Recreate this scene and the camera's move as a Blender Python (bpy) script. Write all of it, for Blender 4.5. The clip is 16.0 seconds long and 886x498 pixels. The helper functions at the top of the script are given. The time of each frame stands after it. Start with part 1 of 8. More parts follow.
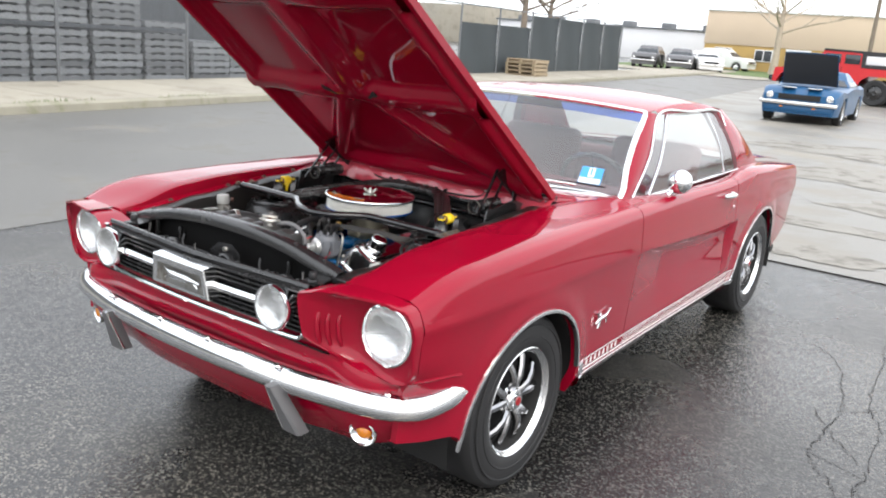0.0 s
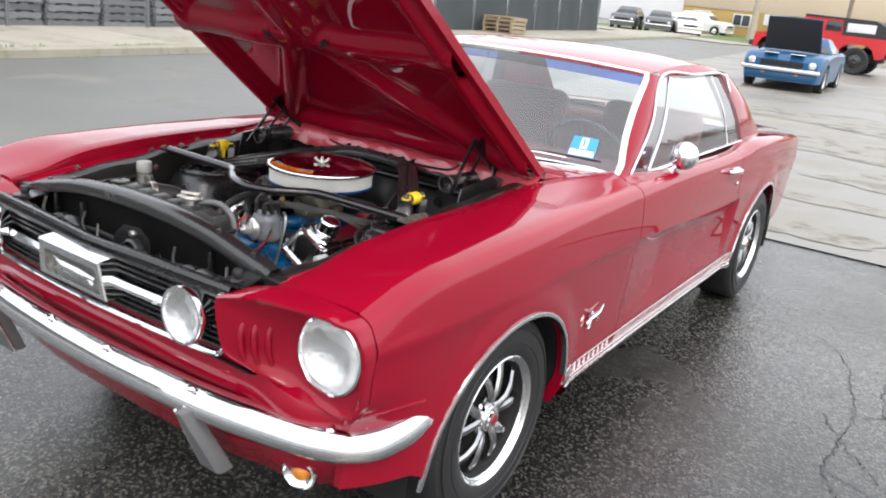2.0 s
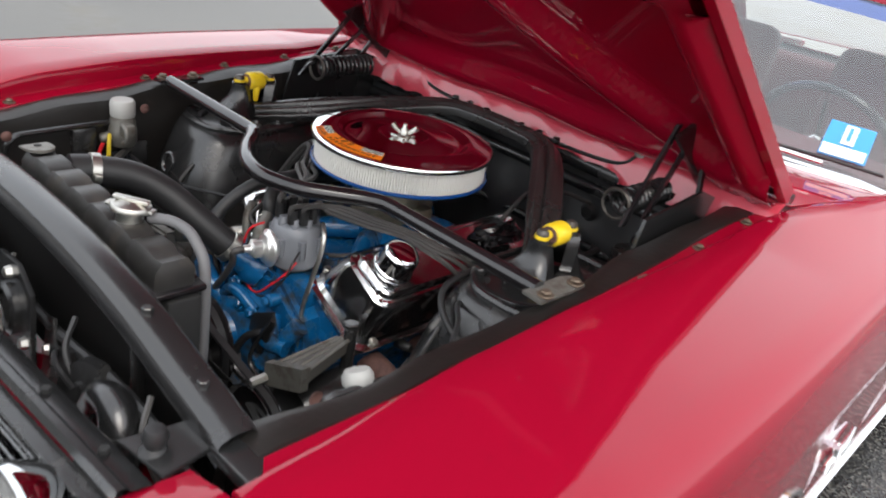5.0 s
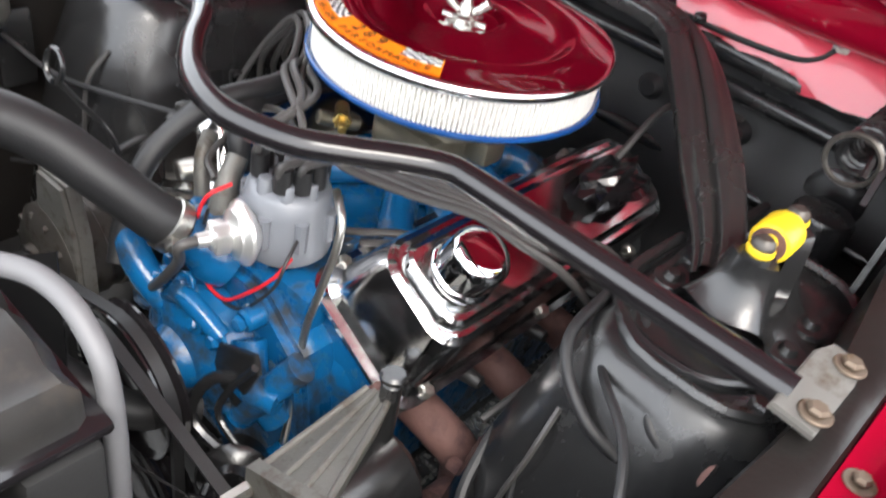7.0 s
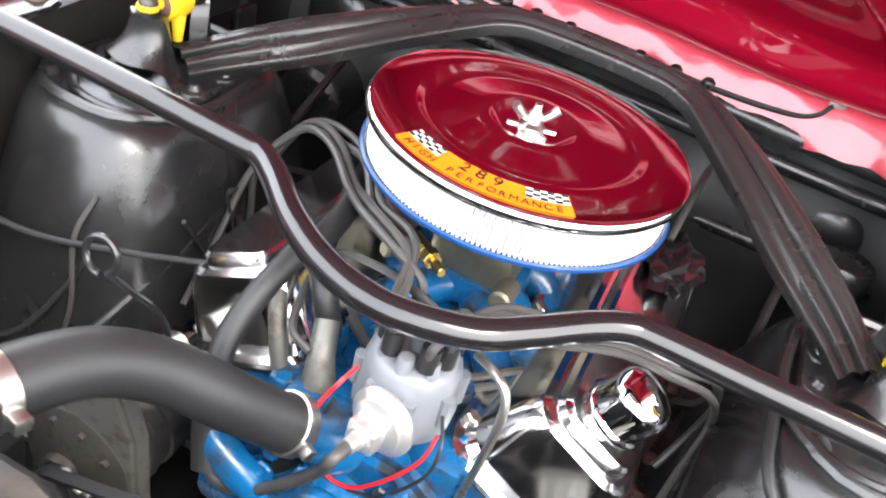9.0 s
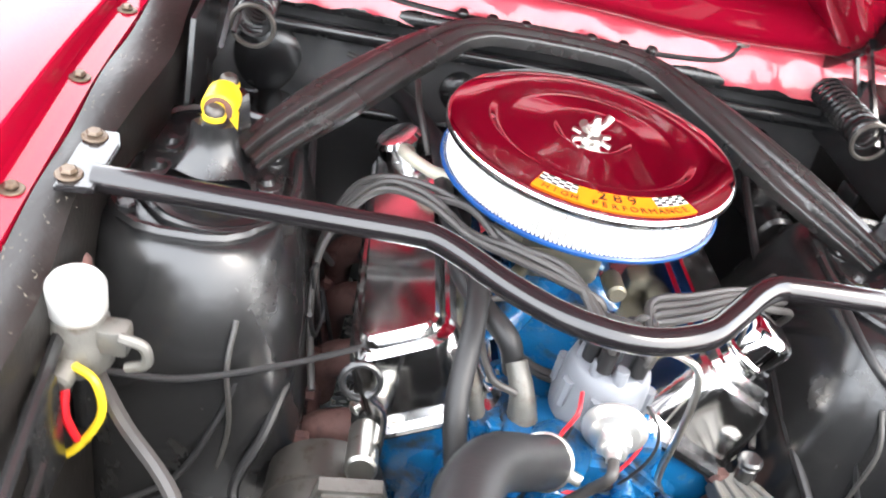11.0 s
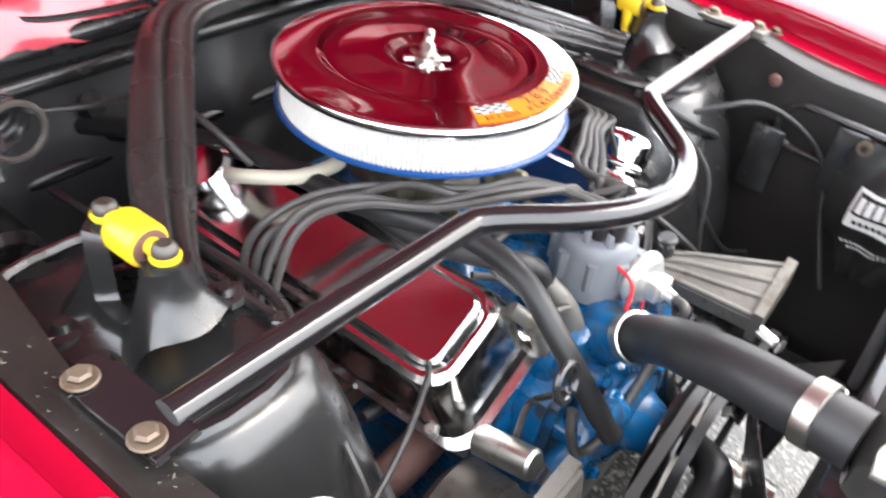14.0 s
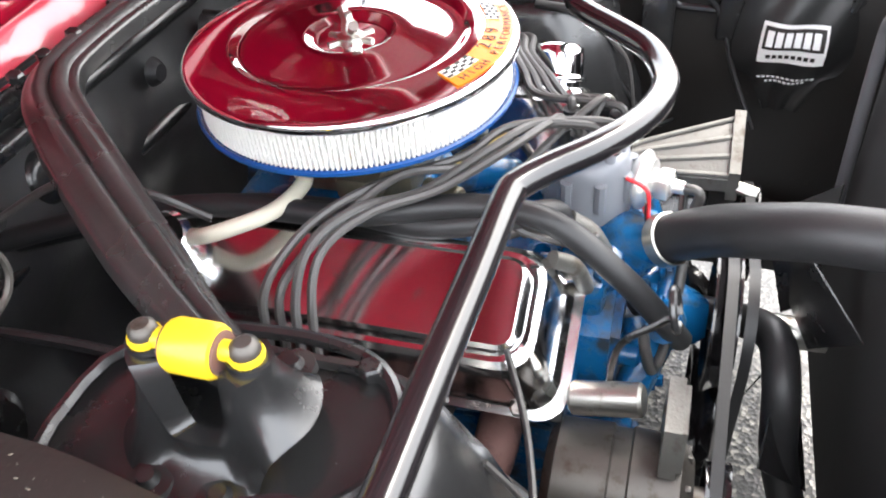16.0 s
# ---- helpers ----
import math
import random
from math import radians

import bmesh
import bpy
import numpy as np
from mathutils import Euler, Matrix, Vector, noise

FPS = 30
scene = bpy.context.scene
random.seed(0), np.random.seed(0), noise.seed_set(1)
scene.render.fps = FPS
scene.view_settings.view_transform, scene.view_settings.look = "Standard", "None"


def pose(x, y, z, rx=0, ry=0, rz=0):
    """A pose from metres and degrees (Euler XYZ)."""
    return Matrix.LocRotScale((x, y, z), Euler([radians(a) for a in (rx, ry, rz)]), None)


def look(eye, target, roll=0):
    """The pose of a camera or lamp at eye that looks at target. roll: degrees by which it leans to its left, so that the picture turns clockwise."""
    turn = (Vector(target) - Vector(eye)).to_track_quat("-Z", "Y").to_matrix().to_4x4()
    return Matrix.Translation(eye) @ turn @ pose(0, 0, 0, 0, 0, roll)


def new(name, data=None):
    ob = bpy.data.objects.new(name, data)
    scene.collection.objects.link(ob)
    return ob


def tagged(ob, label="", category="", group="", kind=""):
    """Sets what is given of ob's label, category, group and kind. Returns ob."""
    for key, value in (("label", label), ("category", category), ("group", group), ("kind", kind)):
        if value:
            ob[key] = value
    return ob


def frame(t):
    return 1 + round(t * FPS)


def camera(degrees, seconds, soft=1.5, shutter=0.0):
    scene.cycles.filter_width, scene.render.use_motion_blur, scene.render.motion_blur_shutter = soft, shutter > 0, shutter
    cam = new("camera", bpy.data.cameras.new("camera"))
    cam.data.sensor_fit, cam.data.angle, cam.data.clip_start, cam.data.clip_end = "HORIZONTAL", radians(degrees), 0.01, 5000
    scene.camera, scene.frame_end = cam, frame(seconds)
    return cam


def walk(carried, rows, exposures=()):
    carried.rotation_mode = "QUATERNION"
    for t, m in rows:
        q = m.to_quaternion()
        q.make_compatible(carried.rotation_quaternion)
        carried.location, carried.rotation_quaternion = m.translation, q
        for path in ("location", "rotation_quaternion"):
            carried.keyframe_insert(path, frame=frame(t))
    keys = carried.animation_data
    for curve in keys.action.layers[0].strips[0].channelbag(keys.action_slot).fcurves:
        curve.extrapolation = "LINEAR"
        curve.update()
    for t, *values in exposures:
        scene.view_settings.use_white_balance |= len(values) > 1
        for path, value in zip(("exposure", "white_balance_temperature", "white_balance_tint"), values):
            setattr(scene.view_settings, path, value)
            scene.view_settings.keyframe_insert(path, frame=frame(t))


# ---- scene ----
cam = camera(57.8, 16.0, soft=1.9, shutter=0.5)
PATH = [
    (0, (2.017, -2.258, 1.507), (0.898, -0.68, 0.999), 4.6),
    (0.5, (1.906, -2.22, 1.498), (0.849, -0.622, 0.926), 6.0),
    (1, (1.77, -2.173, 1.48), (0.813, -0.531, 0.857), 5.9),
    (1.5, (1.727, -2.054, 1.461), (0.769, -0.419, 0.823), 6.6),
    (2, (1.742, -1.84, 1.459), (0.702, -0.24, 0.86), 6.3),
    (2.5, (1.706, -1.712, 1.448), (0.64, -0.158, 0.78), 4.5),
    (3, (1.522, -1.584, 1.441), (0.518, -0.002, 0.741), 6.6),
    (3.5, (1.365, -1.46, 1.43), (0.442, 0.14, 0.664), 8.3),
    (4, (1.289, -1.235, 1.408), (0.203, 0.258, 0.639), 7.5),
    (4.5, (1.205, -1.076, 1.409), (-0.015, 0.285, 0.598), 8.4),
    (4.7, (1.138, -1.043, 1.395), (-0.062, 0.329, 0.571), 9.4),
    (6.8, (0.542, -0.638, 1.272), (-0.407, 0.671, 0.094), 12.7),
    (7, (0.521, -0.627, 1.241), (-0.371, 0.686, 0.023), 14.0),
    (7.5, (0.432, -0.633, 1.215), (-0.345, 0.723, -0.033), 16.7),
    (8, (0.333, -0.629, 1.218), (-0.348, 0.783, -0.023), 18.1),
    (8.5, (0.223, -0.644, 1.249), (-0.299, 0.827, -0.001), 19.1),
    (9, (0.15, -0.687, 1.269), (-0.265, 0.879, 0.096), 17.1),
    (9.5, (0.112, -0.794, 1.315), (-0.2, 0.808, 0.159), 13.4),
    (9.7, (0.075, -0.836, 1.34), (-0.212, 0.763, 0.173), 13.5),
    (11.8, (-0.455, -0.719, 1.299), (0.242, 0.784, 0.179), 14.8),
    (12, (-0.49, -0.71, 1.305), (0.303, 0.768, 0.215), 14.8),
    (12.5, (-0.648, -0.68, 1.323), (0.416, 0.635, 0.257), 13.4),
    (13, (-0.739, -0.657, 1.327), (0.499, 0.505, 0.271), 13.3),
    (13.5, (-0.71, -0.528, 1.303), (0.568, 0.53, 0.186), 8.3),
    (14, (-0.683, -0.452, 1.276), (0.643, 0.443, 0.075), 7.2),
    (14.5, (-0.678, -0.381, 1.254), (0.79, 0.131, -0.004), 7.8),
    (15, (-0.666, -0.293, 1.236), (0.854, 0.017, -0.027), 6.2),
    (15.5, (-0.674, -0.239, 1.255), (0.786, 0.199, -0.04), -1.6),
    (16, (-0.703, -0.268, 1.266), (0.725, 0.25, -0.035), -5.6),
]
EXPOSURES = [(0, 0.35), (2.0, 0.3), (3.5, 0.25), (4.7, 0.25), (7.0, 1.47), (8.0, 1.84), (9.0, 2.2), (9.5, 2.32), (11.8, 2.4), (13.5, 2.34), (14.5, 2.0), (16.0, 2.24)]
walk(cam, [(t, look(eye, target, roll)) for t, eye, target, roll in PATH], EXPOSURES)

# ---- world and sun: a bright overcast sky ----
world = bpy.data.worlds.new("overcast_sky")
scene.world = world
world.use_nodes = True
wn, wl = world.node_tree.nodes, world.node_tree.links
wn.clear()
sky = wn.new("ShaderNodeTexSky")
sky.sky_type, sky.sun_disc = "NISHITA", False
sky.sun_elevation, sky.sun_rotation = radians(50), radians(120)
sky.air_density, sky.dust_density = 1.0, 5.0
bg_sky, bg_cloud, both, w_out = wn.new("ShaderNodeBackground"), wn.new("ShaderNodeBackground"), wn.new("ShaderNodeAddShader"), wn.new("ShaderNodeOutputWorld")
bg_sky.inputs["Strength"].default_value = 0.05
w_coord, w_cloud, w_ramp = wn.new("ShaderNodeTexCoord"), wn.new("ShaderNodeTexNoise"), wn.new("ShaderNodeValToRGB")
w_cloud.inputs["Scale"].default_value, w_cloud.inputs["Detail"].default_value = 1.6, 5.0
w_ramp.color_ramp.elements[0].position, w_ramp.color_ramp.elements[1].position = 0.3, 0.7
w_ramp.color_ramp.elements[0].color, w_ramp.color_ramp.elements[1].color = (0.72, 0.76, 0.82, 1), (1.0, 1.0, 1.0, 1)
wl.new(w_coord.outputs["Generated"], w_cloud.inputs["Vector"])
wl.new(w_cloud.outputs["Fac"], w_ramp.inputs["Fac"])
wl.new(w_ramp.outputs["Color"], bg_cloud.inputs["Color"])
bg_cloud.inputs["Strength"].default_value = 1.65
wl.new(sky.outputs["Color"], bg_sky.inputs["Color"])
wl.new(bg_sky.outputs[0], both.inputs[0])
wl.new(bg_cloud.outputs[0], both.inputs[1])
wl.new(both.outputs[0], w_out.inputs["Surface"])
sun_data = bpy.data.lights.new("sun", "SUN")
sun_data.energy, sun_data.angle, sun_data.color = 0.8, radians(25), (1.0, 0.97, 0.92)
sun = new("sun", sun_data)
sun.matrix_world = look((8, -6, 14), (0, 0, 0))

# ---- materials ----


def mat(name, color, rough=0.5, metal=0.0, vary=0.12, scale=6.0, grain=0.0, grain_scale=220.0, coat=0.0, rvary=0.12, dirt=None, dirt_amount=0.45, dirt_scale=9.0, spec=0.5, by_object=0.0, by_island=0.0):
    """A surface with colour and gloss that vary at two scales, fine relief, and stains."""
    m = bpy.data.materials.new(name)
    m.use_nodes = True
    n, l = m.node_tree.nodes, m.node_tree.links
    b = n["Principled BSDF"]
    b.inputs["Metallic"].default_value = metal
    b.inputs["Coat Weight"].default_value = coat
    b.inputs["Coat Roughness"].default_value = 0.04
    b.inputs["Specular IOR Level"].default_value = spec
    tc = n.new("ShaderNodeTexCoord")
    big, fine = n.new("ShaderNodeTexNoise"), n.new("ShaderNodeTexNoise")
    big.inputs["Scale"].default_value, big.inputs["Detail"].default_value = scale, 4.0
    fine.inputs["Scale"].default_value, fine.inputs["Detail"].default_value = grain_scale, 3.0
    for q in (big, fine):
        l.new(tc.outputs["Object"], q.inputs["Vector"])
    mix = n.new("ShaderNodeMix")
    mix.data_type = "RGBA"
    dark, light = [max(0, c * (1 - vary)) for c in color], [min(1, c * (1 + vary)) for c in color]
    mix.inputs[6].default_value, mix.inputs[7].default_value = (*dark, 1), (*light, 1)
    l.new(big.outputs["Fac"], mix.inputs[0])
    out = mix.outputs[2]
    for amount, source in ((by_object, "o"), (by_island, "i")):
        if amount:
            info = n.new("ShaderNodeObjectInfo" if source == "o" else "ShaderNodeNewGeometry")
            hsv, mr = n.new("ShaderNodeHueSaturation"), n.new("ShaderNodeMapRange")
            mr.inputs["To Min"].default_value, mr.inputs["To Max"].default_value = 1 - amount, 1 + amount
            l.new(info.outputs["Random" if source == "o" else "Random Per Island"], mr.inputs["Value"])
            l.new(mr.outputs["Result"], hsv.inputs["Value"])
            l.new(out, hsv.inputs["Color"])
            out = hsv.outputs["Color"]
    rough_from = None
    if dirt:
        stain, ramp, mix2 = n.new("ShaderNodeTexNoise"), n.new("ShaderNodeValToRGB"), n.new("ShaderNodeMix")
        stain.inputs["Scale"].default_value, stain.inputs["Detail"].default_value, stain.inputs["Roughness"].default_value = dirt_scale, 6.0, 0.65
        l.new(tc.outputs["Object"], stain.inputs["Vector"])
        ramp.color_ramp.elements[0].position, ramp.color_ramp.elements[1].position = 1 - dirt_amount - 0.06, 1 - dirt_amount + 0.1
        l.new(stain.outputs["Fac"], ramp.inputs["Fac"])
        mix2.data_type = "RGBA"
        l.new(ramp.outputs["Color"], mix2.inputs[0])
        l.new(out, mix2.inputs[6])
        mix2.inputs[7].default_value = (*dirt, 1)
        out = mix2.outputs[2]
        rough_from = ramp.outputs["Color"]
    l.new(out, b.inputs["Base Color"])
    mr = n.new("ShaderNodeMapRange")
    mr.inputs["To Min"].default_value, mr.inputs["To Max"].default_value = max(0.02, rough * (1 - rvary)), min(1, rough * (1 + rvary))
    l.new(big.outputs["Fac"], mr.inputs["Value"])
    if rough_from:
        add = n.new("ShaderNodeMath")
        add.operation, add.use_clamp = "MULTIPLY_ADD", True
        l.new(rough_from, add.inputs[0])
        add.inputs[1].default_value = 0.25
        l.new(mr.outputs["Result"], add.inputs[2])
        l.new(add.outputs[0], b.inputs["Roughness"])
    else:
        l.new(mr.outputs["Result"], b.inputs["Roughness"])
    if grain:
        bump = n.new("ShaderNodeBump")
        bump.inputs["Strength"].default_value, bump.inputs["Distance"].default_value = grain, 0.002
        l.new(fine.outputs["Fac"], bump.inputs["Height"])
        l.new(bump.outputs["Normal"], b.inputs["Normal"])
    return m


def glass_mat(name, tint, gloss):
    """Thin glazing: clear, with the mirror gloss of its angle."""
    m = bpy.data.materials.new(name)
    m.use_nodes = True
    n, l = m.node_tree.nodes, m.node_tree.links
    n.clear()
    out, mix, tr, gl, lw = (n.new("ShaderNode" + k) for k in ("OutputMaterial", "MixShader", "BsdfTransparent", "BsdfGlossy", "LayerWeight"))
    power, gain = n.new("ShaderNodeMath"), n.new("ShaderNodeMapRange")
    tr.inputs["Color"].default_value, gl.inputs["Roughness"].default_value, lw.inputs["Blend"].default_value = (*tint, 1), 0.03, 0.5
    gl.inputs["Color"].default_value = (0.98, 0.98, 0.98, 1)
    # gloss rises towards grazing from its value straight on, alike from both sides of the thin pane
    power.operation, power.inputs[1].default_value = "POWER", 5.0
    gain.inputs["To Min"].default_value, gain.inputs["To Max"].default_value = ((gloss - 1) / (gloss + 1)) ** 2, 1.0
    l.new(lw.outputs["Facing"], power.inputs[0])
    l.new(power.outputs[0], gain.inputs["Value"])
    l.new(gain.outputs["Result"], mix.inputs[0])
    l.new(tr.outputs[0], mix.inputs[1])
    l.new(gl.outputs[0], mix.inputs[2])
    l.new(mix.outputs[0], out.inputs["Surface"])
    return m


def asphalt_mat():
    m = bpy.data.materials.new("wet_asphalt")
    m.use_nodes = True
    n, l = m.node_tree.nodes, m.node_tree.links
    b, tc = n["Principled BSDF"], n.new("ShaderNodeTexCoord")
    b.inputs["Specular IOR Level"].default_value = 0.58

    def noise_node(scale, detail=4.0, rough=0.5):
        q = n.new("ShaderNodeTexNoise")
        q.inputs["Scale"].default_value, q.inputs["Detail"].default_value, q.inputs["Roughness"].default_value = scale, detail, rough
        l.new(tc.outputs["Object"], q.inputs["Vector"])
        return q

    def ramp(src, p0, p1, c0, c1):
        r = n.new("ShaderNodeValToRGB")
        r.color_ramp.elements[0].position, r.color_ramp.elements[1].position = p0, p1
        r.color_ramp.elements[0].color, r.color_ramp.elements[1].color = (*c0, 1), (*c1, 1)
        l.new(src, r.inputs["Fac"])
        return r.outputs["Color"]

    def blend(fac, a, bb, mode="MIX"):
        q = n.new("ShaderNodeMix")
        q.data_type, q.blend_type = "RGBA", mode
        if isinstance(fac, float):
            q.inputs[0].default_value = fac
        else:
            l.new(fac, q.inputs[0])
        for k, v in ((6, a), (7, bb)):
            if isinstance(v, tuple):
                q.inputs[k].default_value = (*v, 1)
            else:
                l.new(v, q.inputs[k])
        return q.outputs[2]

    cells = n.new("ShaderNodeTexVoronoi")
    cells.inputs["Scale"].default_value = 130.0
    l.new(tc.outputs["Object"], cells.inputs["Vector"])
    stones = n.new("ShaderNodeSeparateColor")
    l.new(cells.outputs["Color"], stones.inputs["Color"])
    speck = ramp(stones.outputs[0], 0.62, 1.0, (0.018, 0.018, 0.018), (0.145, 0.139, 0.124))
    patches = ramp(noise_node(0.45, 5.0).outputs["Fac"], 0.42, 0.62, (0.75, 0.75, 0.76), (1.35, 1.33, 1.28))
    base = blend(1.0, speck, patches, "MULTIPLY")
    l.new(base, b.inputs["Base Color"])
    wet = noise_node(0.8, 5.0, 0.6)
    mr = n.new("ShaderNodeMapRange")
    mr.inputs["From Min"].default_value, mr.inputs["From Max"].default_value = 0.3, 0.7
    mr.inputs["To Min"].default_value, mr.inputs["To Max"].default_value = 0.14, 0.38
    l.new(wet.outputs["Fac"], mr.inputs["Value"])
    l.new(mr.outputs["Result"], b.inputs["Roughness"])
    bump, bump2 = n.new("ShaderNodeBump"), n.new("ShaderNodeBump")
    bump.inputs["Strength"].default_value, bump.inputs["Distance"].default_value = 0.35, 0.003
    l.new(cells.outputs["Distance"], bump.inputs["Height"])
    bump2.inputs["Strength"].default_value, bump2.inputs["Distance"].default_value = 0.3, 0.01
    l.new(noise_node(14.0, 3.0).outputs["Fac"], bump2.inputs["Height"])
    l.new(bump.outputs["Normal"], bump2.inputs["Normal"])
    l.new(bump2.outputs["Normal"], b.inputs["Normal"])
    return m


RED = mat("candy_red_paint", (0.27, 0.0025, 0.018), rough=0.30, metal=0.0, vary=0.06, scale=2.5, coat=1.0, grain=0.02, grain_scale=900, spec=0.0)
RED.node_tree.nodes["Principled BSDF"].inputs["Coat IOR"].default_value = 1.43
# Body red made paler, with the cowl's sky glare put into it.
RED_IN = mat("red_with_glare", (0.56, 0.055, 0.085), rough=0.26, vary=0.14, scale=5, coat=1.0, grain=0.08, grain_scale=60, dirt=(0.20, 0.02, 0.03), dirt_amount=0.28, dirt_scale=12)
CHROME = mat("chrome", (0.86, 0.87, 0.88), rough=0.06, metal=1.0, vary=0.03, scale=9, rvary=0.5)
SPOKE = mat("satin_argent_metal", (0.42, 0.42, 0.43), rough=0.22, metal=1.0, vary=0.08, scale=14, rvary=0.4)
CHROME_WORN = mat("worn_chrome", (0.82, 0.82, 0.82), rough=0.14, metal=1.0, vary=0.05, scale=12, rvary=0.5, dirt=(0.16, 0.10, 0.05), dirt_amount=0.33, dirt_scale=22)
ALU = mat("cast_aluminium", (0.18, 0.175, 0.16), rough=0.5, metal=0.55, vary=0.2, scale=25, grain=0.25, grain_scale=300, dirt=(0.10, 0.08, 0.06), dirt_amount=0.4, dirt_scale=30)
STEEL = mat("zinc_steel", (0.55, 0.54, 0.50), rough=0.35, metal=1.0, vary=0.15, scale=30, dirt=(0.16, 0.10, 0.05), dirt_amount=0.35, dirt_scale=40)
BLACK_SATIN = mat("satin_black_paint", (0.015, 0.015, 0.0155), rough=0.25, vary=0.3, scale=5, grain=0.10, grain_scale=160, rvary=0.35, spec=0.8, dirt=(0.036, 0.034, 0.031), dirt_amount=0.36, dirt_scale=11)
BLACK_GLOSS = mat("gloss_black_paint", (0.010, 0.009, 0.010), rough=0.17, vary=0.15, scale=10, coat=0.5, rvary=0.3)
RUBBER = mat("black_rubber", (0.016, 0.016, 0.017), rough=0.48, vary=0.2, scale=25, grain=0.12, grain_scale=420, rvary=0.2)
# A slightly lighter black than the satin paint.
BRACE = mat("brace_black_paint", (0.024, 0.0235, 0.023), rough=0.27, vary=0.25, scale=7, grain=0.12, grain_scale=140, rvary=0.3, spec=0.8, dirt=(0.044, 0.043, 0.041), dirt_amount=0.33, dirt_scale=26)
OILY = mat("oily_dark_steel", (0.085, 0.078, 0.07), rough=0.4, metal=0.6, vary=0.25, scale=40, dirt=(0.05, 0.035, 0.025), dirt_amount=0.4, dirt_scale=50)
RAIL = mat("grimy_black_paint", (0.014, 0.0125, 0.0115), rough=0.33, vary=0.3, scale=8, grain=0.2, grain_scale=120, rvary=0.35, spec=0.45, dirt=(0.05, 0.043, 0.036), dirt_amount=0.30, dirt_scale=45)
BULKHEAD = mat("dull_black_bulkhead", (0.030, 0.030, 0.031), rough=0.36, vary=0.3, scale=6, grain=0.2, grain_scale=60, rvary=0.4, spec=0.9, dirt=(0.06, 0.056, 0.050), dirt_amount=0.36, dirt_scale=14)
TANK = mat("tank_black_paint", (0.026, 0.025, 0.024), rough=0.36, vary=0.25, scale=20, rvary=0.4, grain=0.3, grain_scale=60, spec=0.36, dirt=(0.05, 0.042, 0.035), dirt_amount=0.4, dirt_scale=18)
TYRE = mat("tyre_rubber", (0.018, 0.018, 0.019), rough=0.58, vary=0.2, scale=14, grain=0.15, grain_scale=260, dirt=(0.05, 0.048, 0.044), dirt_amount=0.35, dirt_scale=14)
WIRE = mat("grey_wire_jacket", (0.055, 0.052, 0.050), rough=0.42, vary=0.2, scale=40)
BLUE = mat("engine_blue_paint", (0.004, 0.095, 0.25), rough=0.24, vary=0.3, scale=22, grain=0.35, grain_scale=120, coat=0.2, dirt=(0.02, 0.025, 0.032), dirt_amount=0.46, dirt_scale=24)
BLUE_RIM = mat("blue_enamel", (0.008, 0.06, 0.22), rough=0.25, vary=0.1, scale=12)
CAP_GREY = mat("grey_distributor_plastic", (0.165, 0.175, 0.195), rough=0.33, vary=0.08, scale=30)
WHITE_PAPER = mat("white_filter_paper", (0.74, 0.73, 0.69), rough=0.9, vary=0.05, scale=40)
WHITE_PLASTIC = mat("white_plastic", (0.38, 0.38, 0.365), rough=0.4, vary=0.06, scale=30)
YELLOW = mat("yellow_urethane", (0.78, 0.55, 0.02), rough=0.35, vary=0.1, scale=30, dirt=(0.25, 0.15, 0.03), dirt_amount=0.3, dirt_scale=40)
ORANGE = mat("orange_sticker", (0.90, 0.22, 0.01), rough=0.3, vary=0.03)
INK = mat("black_ink", (0.015, 0.012, 0.010), rough=0.5, vary=0.1)
WHITE_INK = mat("white_ink", (0.82, 0.82, 0.80), rough=0.45, vary=0.04)
STICKER_BLUE = mat("blue_sticker", (0.05, 0.32, 0.68), rough=0.35, vary=0.05)
RUST = mat("rusty_iron", (0.13, 0.065, 0.055), rough=0.75, vary=0.35, scale=30, grain=0.5, grain_scale=160, dirt=(0.06, 0.03, 0.03), dirt_amount=0.45, dirt_scale=20)
BRASS = mat("dull_brass", (0.15, 0.115, 0.085), rough=0.5, metal=0.6, vary=0.25, scale=40, dirt=(0.10, 0.06, 0.03), dirt_amount=0.4, dirt_scale=50)
DARK = mat("dark_underbody", (0.012, 0.012, 0.012), rough=0.8, vary=0.3, scale=6, grain=0.2)
TRIM_GREY = mat("bumper_guard_rubber", (0.13, 0.13, 0.135), rough=0.5, vary=0.1, scale=10)
GLASS = glass_mat("car_glass", (0.92, 0.95, 0.94), 2.2)
SIDE_GLASS = glass_mat("side_window_glass", (0.86, 0.90, 0.89), 2.6)
LENS = glass_mat("lamp_glass", (0.96, 0.97, 0.98), 1.6)
GLASS_TINT = glass_mat("tinted_band_glass", (0.16, 0.30, 0.95), 1.8)
AMBER = mat("amber_lens", (0.62, 0.20, 0.015), rough=0.2, vary=0.1, coat=0.6)
VINYL = mat("dark_red_vinyl", (0.09, 0.012, 0.016), rough=0.5, vary=0.15, scale=8, grain=0.2)
RED_WIRE = mat("red_wire_jacket", (0.55, 0.012, 0.02), rough=0.4, vary=0.1)
YELLOW_WIRE = mat("yellow_wire_jacket", (0.62, 0.46, 0.02), rough=0.45, vary=0.1)
TAN = mat("aged_white_tube", (0.55, 0.52, 0.42), rough=0.5, vary=0.12, scale=30)
# Near-black standing in for the shade inside the well behind the grille.
WELL = mat("shaded_well_black", (0.007, 0.007, 0.007), rough=0.7, vary=0.3, scale=8, spec=0.15)
RED_CAP = mat("red_centre_cap", (0.28, 0.01, 0.015), rough=0.3, vary=0.1)
